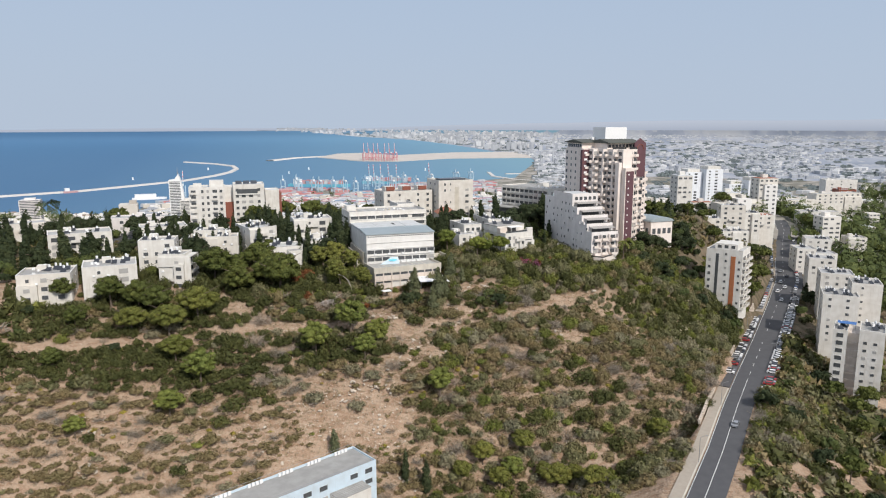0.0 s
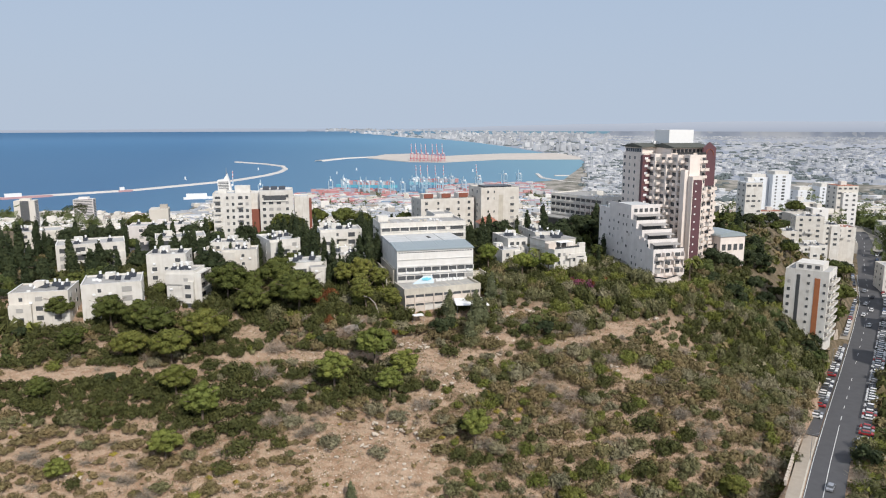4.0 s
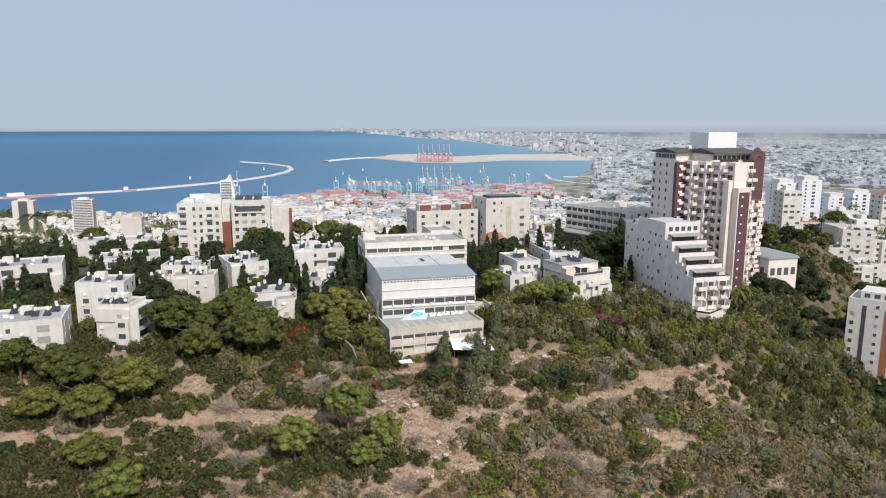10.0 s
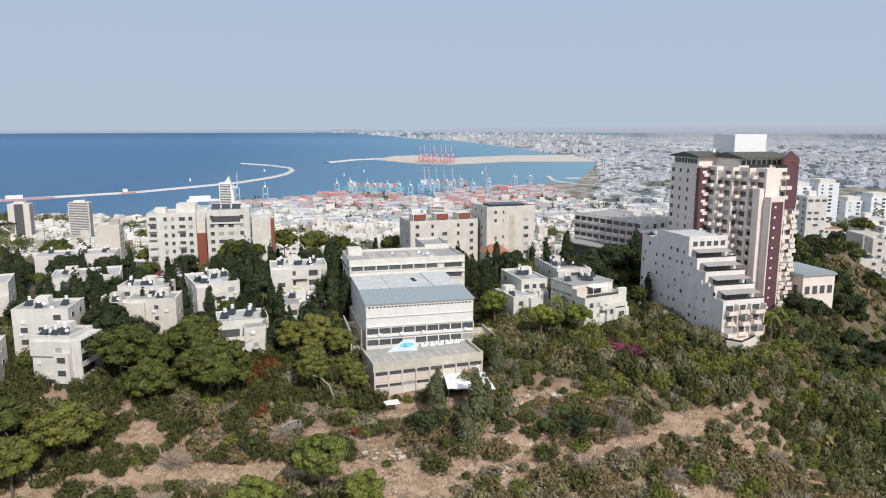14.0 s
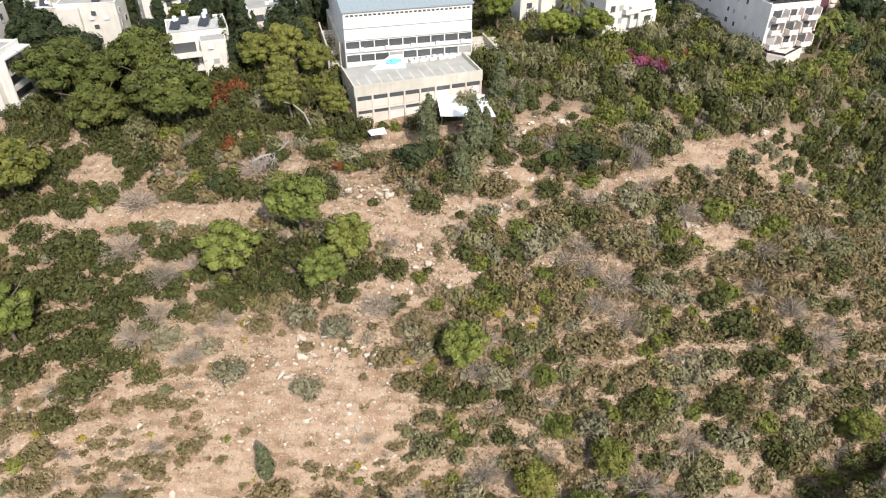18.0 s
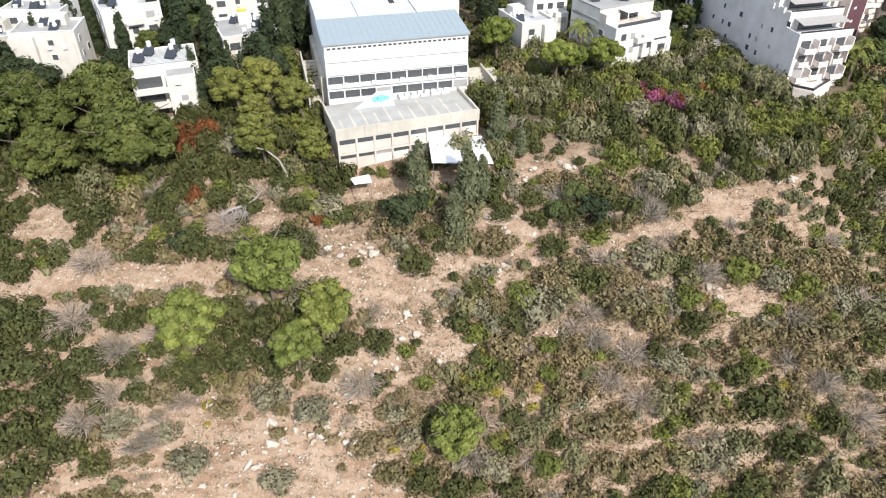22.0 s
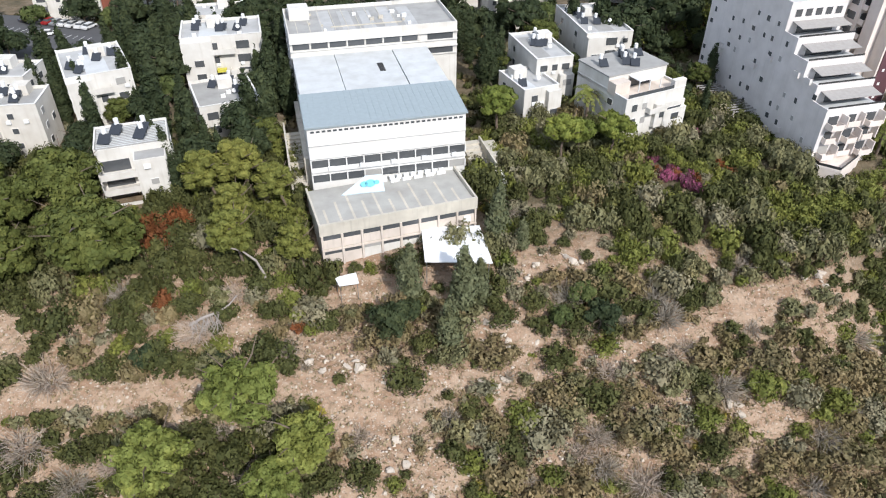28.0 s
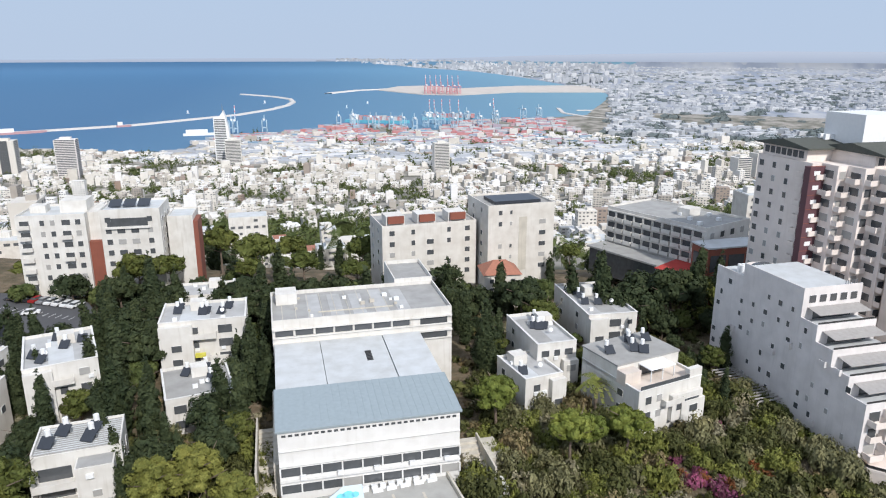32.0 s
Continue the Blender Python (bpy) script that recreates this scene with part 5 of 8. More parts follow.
    # along the road on the crest side
    o = lh("white eight-storey block with orange-brown stair strip", (148, 310), -40, 16, 15, 213.5, 242, WALL_WHITE, ROOF_PALE, 57, 8, [(0.1, 1.0, 1.2), (0.55, 0.8, 0.9), (0.92, 0.8, 0.9)], None, 4, 3.2, 25, "apartment_block", "r")
    part("stair_strip", boxes((11.0, -0.12, -12, 13.0, 0, 26.2)), TERRACOTTA, o, "orange-brown stair strip")
    # flat dark sheet on the wall gives the shade of a recessed slot
    part("window_slot", boxes((4.3, -0.08, -6, 5.6, 0, 27.0)), GLASS, o, "tall flat dark strip for a shaded recessed slot")
    part("penthouse", boxes((3.0, 3.0, 28.6, 13.0, 13.5, 31.4)), WALL_WHITE, o)
    for u in (4.2, 7.2, 10.2):
        window(o, pose(u + 0.8, 3.0, 30.0), 1.6, 1.3)
    for k in range(8):
        for i in range(2):
            balcony(o, pose(16, 3.9 + 7.2 * i, 3.2 * k + 1.6, 0, 0, 90), 6.2, 1.6)
            link("opening", unit_box("opening", 4.6, 0.06, 2.0, GLASS), o, pose(16, 3.9 + 7.2 * i, 3.2 * k + 2.8, 0, 0, 90))
    for i, (x, y, w, d, z1) in enumerate(((213, 430, 15, 13, 247.5), (229, 437, 13, 12, 241.5), (188, 410, 16, 12, 242), (198, 402, 14, 10, 235), (170, 398, 13, 12, 240), (212, 414, 12, 10, 233))):
        lh("white house stepping down towards the street", (x, y), -15 + 3 * i, w, d, z1 - 18, z1, WALL_WHITE if i % 2 else WALL_CREAM, ROOF_PALE, 60 + i, 4, None, None, 4, 3.1, 30)
    t = lh("orange-roofed house by the bend of the street", (242, 451), -10, 18, 14, 220, 238, WALL_CREAM, ROOF_TILE, 70, 3, None, None, 0, 3.1, 30)
    # twin white towers behind the trees
    for i, (x, y, z1) in enumerate(((308.5, 704, 249), (328.5, 700, 252), (358, 708, 236), (376, 702, 240))):
        q = lh("tall white apartment tower behind the trees", (x, y), 6, 19, 19, z1 - 50, z1, WALL_TALL, ROOF_PALE, 80 + i, 12, [(0.2, 1.6, 1.3), (0.6, 3.0, 1.6)], [(0.5, 1.6, 1.3)], 0, 3.1, 30, "apartment_tower", "br")
        part("crown", boxes((4, 4, 50, 18, 18, 53.5)), WALL_WHITE, q)
    q = lh("red and white apartment tower across the valley", (335, 330), -30, 14, 14, 190, 242, WALL_WHITE, ROOF_PALE, 86, 14, [(0.2, 1.4, 1.3), (0.8, 1.4, 1.3)], None, 0, 3.2, 30, "apartment_tower", "br")
    for k in range(14):
        part("balcony_band", boxes((4.6, -1.2, 4 + 3.2 * k, 9.4, 0, 5.2 + 3.2 * k)), BRICK_RED, q)
    # the long bar building at the foot of the slope
    f = lh("long pale blue building with railed flat roof", (-38.5, 151), 37.5, 43, 11, 193.3, 209.5, WALL_BLUE, ROOF_GREY, 90, 5, [(0.06 + 0.11 * i, 2.2, 1.2) for i in range(9)], [(0.3, 1.6, 1.0), (0.7, 1.2, 1.0)], 0, 3.1, 10, "long_building")
    for k in range(5):
        for i in range(4):
            part("roof_grille", boxes((2 + k * 8.6 + i * 1.1, 10.2, 16.3, 2.8 + k * 8.6 + i * 1.1, 10.5, 17.3)), WHITE_METAL, f)
    bmr = bmesh.new()
    for a, b in (((0, 0, 17.6), (43, 0, 17.6)), ((43, 0, 17.6), (43, 11, 17.6)), ((43, 11, 17.6), (0, 11, 17.6)), ((0, 11, 17.6), (0, 0, 17.6))):
        tube(bmr, a, b, 0.05, 0.05, 4)
    part("railing", bmr, STEEL, f)
    part("stair_block", boxes((28, -4.5, -10, 38, 0, 12.5)), WALL_WHITE, f)
    for i in range(6):
        part("roof_slat", boxes((28, -4.5 + i * 0.75, 12.5, 38, -4.1 + i * 0.75, 12.8)), ROOF_GREY, f)


WALL_TALL = plaster("cool white cladding", (0.78, 0.80, 0.83), (0.60, 0.62, 0.65))
BLUE_SHEET = plain("blue plastic sheet", (0.05, 0.16, 0.42), 0.6)
YELLOW_PAINT = plain("yellow awning", (0.6, 0.55, 0.08), 0.8)
school_hall()
school_block()
annex()
tower()
hotel()
white_apartments()
rear_blocks()
houses()


# ---- plants ----
def cloud(rng, blobs, n, size, core=0):
    """Small leaf sprays over the skin of lumps, and coarser ones in their heart: triangles as an array (n, 3, 3)."""
    vol = np.array([(b[3] * b[4] + b[4] * b[5] + b[3] * b[5]) for b in blobs])
    n += core
    pick = rng.choice(len(blobs), n, p=vol / vol.sum())
    b = np.array(blobs)[pick]
    d = rng.normal(size=(n, 3))
    d[:, 2] = np.where(d[:, 2] < 0, d[:, 2] * 0.6, d[:, 2])
    d /= np.linalg.norm(d, axis=1, keepdims=True)
    deep = (np.arange(n) < core)[:, None]
    r = np.where(deep, rng.uniform(0.45, 0.75, (n, 1)), 1.05 - 0.4 * rng.random((n, 1)) ** 2)
    c = b[:, :3] + d * b[:, 3:] * r
    nrm = d + rng.normal(size=(n, 3)) * 0.24
    nrm[:, 2] += 0.12
    nrm /= np.linalg.norm(nrm, axis=1, keepdims=True)
    t = np.cross(nrm, rng.normal(size=(n, 3)))
    t /= np.linalg.norm(t, axis=1, keepdims=True) + 1e-9
    s = np.cross(nrm, t)
    a = size * rng.uniform(0.65, 1.5, (n, 1)) * np.where(deep, 2.4, 1.0)
    e = a * rng.uniform(0.7, 1.15, (n, 1))
    return np.stack([c - t * a - s * e * 0.6, c + t * a * 0.9 - s * e * 0.5, c + t * a * 0.1 + s * e], 1)


def quads_mesh(name, q, mat):
    """A mesh of loose leaves from an array (n, corners, 3)."""
    n, k = q.shape[:2]
    me = bpy.data.meshes.new(name)
    me.vertices.add(n * k)
    me.vertices.foreach_set("co", q.astype(np.float32).ravel())
    me.loops.add(n * k)
    me.loops.foreach_set("vertex_index", np.arange(n * k, dtype=np.int32))
    me.polygons.add(n)
    me.polygons.foreach_set("loop_start", np.arange(0, n * k, k, dtype=np.int32))
    me.polygons.foreach_set("loop_total", np.full(n, k, dtype=np.int32))
    me.materials.append(mat)
    me.update(calc_edges=True)
    return me


def trunk_mesh(bm, rng, h, r, limbs, spread, lean=(0, 0)):
    p = Vector((0, 0, -0.8))
    for i in range(4):
        q = Vector((lean[0] * (i + 1) / 4 + rng.uniform(-0.15, 0.15), lean[1] * (i + 1) / 4 + rng.uniform(-0.15, 0.15), h * (i + 1) / 4))
        tube(bm, p, q, r * (1 - 0.17 * i), r * (1 - 0.17 * (i + 1)))
        p = q
    for i in range(limbs):
        a = i * math.tau / limbs + rng.uniform(-0.4, 0.4)
        z = h * rng.uniform(0.55, 0.95)
        o = Vector((lean[0] * z / h, lean[1] * z / h, z))
        m = o + Vector((math.cos(a) * spread * 0.55, math.sin(a) * spread * 0.55, h * 0.16))
        tube(bm, o, m, r * 0.45, r * 0.28, 5)
        tube(bm, m, m + Vector((math.cos(a + 0.3) * spread * 0.4, math.sin(a + 0.3) * spread * 0.4, h * 0.12)), r * 0.28, r * 0.1, 5)


def tree(name, label, crown_q, leaf, h, r, limbs, spread, seed, lean=(0, 0), bark=None):
    ob = thing(name, label, "tree", pose(0, 0, -300), name + " trees")
    bm = bmesh.new()
    trunk_mesh(bm, random.Random(seed), h, r, limbs, spread, lean)
    part("trunk", bm, bark or BARK, ob)
    link("crown", quads_mesh("crown", crown_q, leaf), ob)
    return ob


def pine_tree(seed, h, spread, leaf, lean=(0, 0), n=4200, deep=0.5, size=0.27, label="green umbrella-shaped pine with bare lower trunk", lumps=24, loose=0.0):
    """A crown of rounded clumps over a dome, with gaps between them; deep: share of the height that is crown; loose: how far the clumps stand apart."""
    rng = np.random.default_rng(seed)
    blobs = []
    thick = deep * h
    mid = h - 0.58 * thick
    for i in range(lumps):
        up = 1 - 1.4 * (i + 0.5) / lumps
        a = i * 2.4 + rng.uniform(-0.35, 0.35)
        out = math.sqrt(1 - up * up) * rng.uniform(0.6, 1.02)
        s = spread * rng.uniform(0.2, 0.33) * (1 - 0.3 * loose)
        blobs.append((out * spread * 0.76 * math.cos(a) + lean[0], out * spread * 0.76 * math.sin(a) + lean[1], mid + up * thick * 0.42 * rng.uniform(0.75, 1.1), s, s, s * rng.uniform(0.48, 0.68)))
    if loose < 0.6:
        blobs.append((lean[0], lean[1], mid - 0.05 * thick, spread * 0.55, spread * 0.55, thick * 0.32))
    return tree("pine", label, cloud(rng, blobs, n, size, n // 8), leaf, h * 0.78, 0.18 + h * 0.012, 7, spread, seed, lean)


def cypress_tree(seed, h, r, leaf=None, n=2000, size=0.24, label="tall dark green columnar cypress"):
    """A tapering column of upright sprays, ragged at the rim."""
    rng = np.random.default_rng(seed)
    blobs = []
    for k in range(22):
        u = (k + 0.5) / 22
        w = r * min(1.0, 0.55 + 2.2 * u) * (1 - u ** 2.6) ** 0.8 + 0.15
        for j in range(1 if u > 0.8 else 2):
            a = rng.uniform(0, math.tau)
            off = w * rng.uniform(0.1, 0.4)
            blobs.append((off * math.cos(a), off * math.sin(a), h * (0.05 + 0.93 * u), w * rng.uniform(0.55, 0.8), w * rng.uniform(0.55, 0.8), h * rng.uniform(0.06, 0.1) * (1.2 - 0.5 * u)))
    return tree("cypress", label, cloud(rng, blobs, n, size, n // 6), leaf or CYPRESS, h * 0.8, 0.22, 0, 1, seed)


def broad_tree(seed, h, spread, leaf, n=1500, size=0.3):
    rng = np.random.default_rng(seed)
    blobs = []
    for i in range(16):
        a, d = rng.uniform(0, math.tau), spread * math.sqrt(rng.random()) * 0.72
        s = spread * rng.uniform(0.24, 0.44)
        blobs.append((d * math.cos(a), d * math.sin(a), h * (rng.uniform(0.5, 0.85) - 0.25 * (d / spread) ** 2), s, s, s * 0.85))
    return tree("broadleaf_tree", "dense green broadleaf tree", cloud(rng, blobs, n, size, n // 6), leaf, h * 0.6, 0.22, 4, spread, seed)


def palm_tree(seed):
    rng = random.Random(seed)
    ob = thing("palm", "date palm with drooping green fronds", "tree", pose(0, 0, -300), "palm trees")
    bm = bmesh.new()
    for k in range(6):
        tube(bm, (0, 0, k * 1.1 - 0.8), (0, 0, k * 1.1 + 0.35), 0.28, 0.22, 8)
    part("trunk", bm, BARK, ob)
    for k in range(18):
        a, up = k * 2.4, rng.uniform(-0.2, 1.1)
        q = []
        for s in range(6):
            for side in (-1, 1):
                u0, u1 = s / 6, (s + 0.8) / 6
                f = lambda u: Vector((math.cos(a) * 3.2 * u, math.sin(a) * 3.2 * u, 6 + up * 2.2 * u - 2.6 * u * u))
                w = Vector((-math.sin(a), math.cos(a), -0.35)) * side * 0.55 * (1 - 0.6 * u0)
                q.append([f(u0), f(u1), f(u1) + w, f(u0) + w])
        link("frond", quads_mesh("frond", np.array(q), MOSS), ob)
    return ob


KINDS = {
    "pine": [pine_tree(100 + i, h, s, PINE, (0, 0), 5200, dp, 0.25, lumps=30, loose=0.2) for i, (h, s, dp) in enumerate(((10.5, 5.4, 0.74), (11.5, 5.8, 0.68), (9.5, 4.8, 0.75), (10.5, 5.6, 0.66)))],
    "bright": [pine_tree(120 + i, h, s, PINE_LIGHT, (0, 0), 4800, 0.72, 0.22, "bright yellow-green young pine with feathered crown", 26, 0.45) for i, (h, s) in enumerate(((10.5, 5.2), (10, 4.8), (11, 5.2)))],
    "lean": [pine_tree(130 + i, h, s, PINE_WARM, l, 4600, 0.66, 0.23, "leaning olive-green pine with open clumped crown", 30, 0.35) for i, (h, s, l) in enumerate(((13, 4.6, (-1.8, 0)), (11.5, 4.2, (-2.6, 0.4))))],
    "cypress": [cypress_tree(140 + i, h, r) for i, (h, r) in enumerate(((15, 1.9), (12, 1.5), (13.5, 2.2)))],
    "fir": [cypress_tree(150 + i, h, r, FIR, 2400, 0.24, "grey-green conical cypress on the slope") for i, (h, r) in enumerate(((13.5, 3.0), (12.5, 2.6)))],
    "broad": [broad_tree(160 + i, h, s, CYPRESS if i < 2 else BROAD) for i, (h, s) in enumerate(((8, 4.4), (6, 3.6), (4.6, 3.0)))],
    "palm": [palm_tree(170)],
    "shade": [pine_tree(112, 10, 5.0, CYPRESS, (0, 0), 3000, 0.6, 0.3, "dark green dense rounded pine in a garden", 18), broad_tree(163, 9, 4.8, CYPRESS, 1900), cypress_tree(147, 14, 1.9), cypress_tree(148, 13, 1.6)],
    "umbrella": [pine_tree(105 + i, 10.5, sp, PINE_UMBRELLA, (0, 0), 4600, 0.52, 0.24, "bright green dense umbrella pine beside the houses", 20) for i, sp in enumerate((4.3, 4.0))],
    "warm": [pine_tree(108 + i, h, sp, PINE_WARM, (0, 0), 4800, 0.66, 0.25, "olive-green spreading pine on the slope", 28, 0.3) for i, (h, sp) in enumerate(((10.0, 5.6), (11.5, 6.2)))],
    "grand": [cypress_tree(145, 20, 3.3, None, 3400, 0.28), cypress_tree(146, 18, 2.9, None, 3200, 0.28)],
    "far pine": [pine_tree(180 + i, h, s, PINE, (0, 0), 1000, 0.42, 0.55, lumps=14) for i, (h, s) in enumerate(((13, 6.0), (11.5, 5.4)))],
    "far cypress": [cypress_tree(185 + i, h, r, None, 700, 0.4) for i, (h, r) in enumerate(((14, 1.9), (12, 1.7)))],
    "far broad": [broad_tree(190 + i, h, s, BROAD if i else CYPRESS, 700, 0.46) for i, (h, s) in enumerate(((8, 4.4), (6, 3.6)))],
}
USED = set()


def plant(kind, x, y, scale=1.0, z=None, rng=random.Random(4)):
    src = KINDS[kind][rng.randrange(len(KINDS[kind]))]
    m = pose(x, y, height(x, y) if z is None else z, 0, 0, 0 if kind == "lean" else rng.uniform(0, 360)) @ Matrix.Scale(scale * rng.uniform(0.92, 1.08), 4)
    if src.name in USED:
        ob = copy_thing(src, m)
    else:
        USED.add(src.name)
        ob = src
    ob.matrix_basis = m
    return ob


FOOT = []
for ob in bpy.data.objects:
    if ob.parent is None and ob.type == "EMPTY" and ob.name.split(".")[0] in ("apartment_house", "apartment_block", "sports_hall", "school_block", "classroom_annex", "long_block", "tiled_house", "terraced_wing", "restaurant_wing", "pavilion", "long_building", "apartment_tower", "outdoor_stair"):
        xs = [(c.matrix_basis @ Vector(k)) for c in ob.children if c.name.split(".")[0] in ("wall", "right_wall", "side_wall") for k in c.bound_box]
        if xs:
            FOOT.append((ob.matrix_basis.inverted(), min(v.x for v in xs), max(v.x for v in xs), min(v.y for v in xs), max(v.y for v in xs)))
for x0, x1, y0, y1 in ((0, 17, -4, 44), (13, 46, 21, 58), (17, 36, 6, 22)):
    FOOT.append((pose(86, 287, 241, 0, 0, 15.4).inverted(), x0, x1, y0, y1))


def free(x, y, gap=1.5):
    for inv, x0, x1, y0, y1 in FOOT:
        p = inv @ Vector((x, y, 0))
        if x0 - gap < p.x < x1 + gap and y0 - gap < p.y < y1 + gap:
            return False
    if math.hypot((x + 92) / 26, (y - 338) / 23) < 1:
        return False
    rx, _ = road_at(y)
    return abs(rx - x) * 0.77 > (9 if x < rx or y > 232 else 6.5) or y > 560


PATH_X, PATH_Y = [-120, -75, -45, -26, -6, 8, 22, 30, 41, 50, 57, 63, 73, 79, 90], [222, 228, 235, 237.5, 238.5, 240, 242.6, 244, 246.3, 249.3, 252, 255.2, 258, 260.6, 265]


# open patches of soil and rock: centre and half widths
OPEN = [(37, 264.5, 7.5, 5.0), (30.5, 260.5, 5.0, 4.6), (28, 248.5, 3.4, 2.2), (21, 248.5, 2.6, 2.6), (61, 264.5, 2.2, 4.2), (66, 256, 6, 3.2), (76, 259.5, 4.8, 2.4), (79, 253, 4, 3), (67, 239, 5.2, 2.3), (73, 247, 1.6, 3.2),
        (44, 231.5, 3, 2.6), (32, 232.5, 2.2, 2.6), (24, 239, 1.9, 2.4), (87, 268, 1.8, 2.2), (33, 274, 3, 3), (53, 241, 1.6, 3), (42.5, 245.5, 4, 1.8), (14, 228, 4, 4), (-17, 246, 2.9, 3.6), (-3, 244, 5, 2.4),
        (6, 241, 4.2, 2), (6, 237.5, 8, 4), (-2, 241.5, 4, 2.2), (-10, 238.5, 4, 2.6), (-30, 237, 8, 1.3), (-52, 244, 3, 4.5), (-55, 244, 3.4, 4), (-60, 249.5, 2.2, 4), (-77, 253, 4.5, 2.6), (-68, 254.5, 3, 1.6)]


def bare(x, y):
    """How bare the ground is: the track along the slope, the clearing, the stony gully below it."""
    x, y = x + 2.2 * noise.noise((x * 0.22, y * 0.22, 31)), y + 1.6 * noise.noise((x * 0.22, y * 0.22, 47))
    wide = 1.25 - 0.75 * smooth(8, 26, x) + 0.6 * smooth(62, 74, x)
    b = 1 - smooth(wide, 1.3 + 1.6 * wide, abs(y - lerp(x, PATH_X, PATH_Y))) if -120 < x < 90 else 0
    b = max(b, 1 - smooth(0.75, 1.15, math.hypot((x - 4) / 9, (y - 236) / 6)))
    gx = lerp(y, [196, 208, 216, 224, 232, 236], [-34, -14, -8, 2, 8, 9])
    if 190 < y < 238:
        b = max(b, 1 - smooth(2.0, 5.5, abs(x - gx)))
    b = max(b, 0.72 * (1 - smooth(0.7, 1.1, math.hypot((x + 12) / 22, (y - 210) / 9))), 0.55 * (1 - smooth(0.7, 1.15, math.hypot((x + 46) / 15, (y - 206) / 4))))
    b = max(b, 1 - smooth(0.8, 1.1, math.hypot((x - 7) / 17, (y - 256.5 - 0.3 * (x - 7)) / 4)))
    for u, v, p, q in OPEN:
        if abs(x - u) < 2 * p and abs(y - v) < 2 * q:
            b = max(b, 1 - smooth(0.75, 1.25, math.hypot((x - u) / p, (y - v) / q)))
    return b


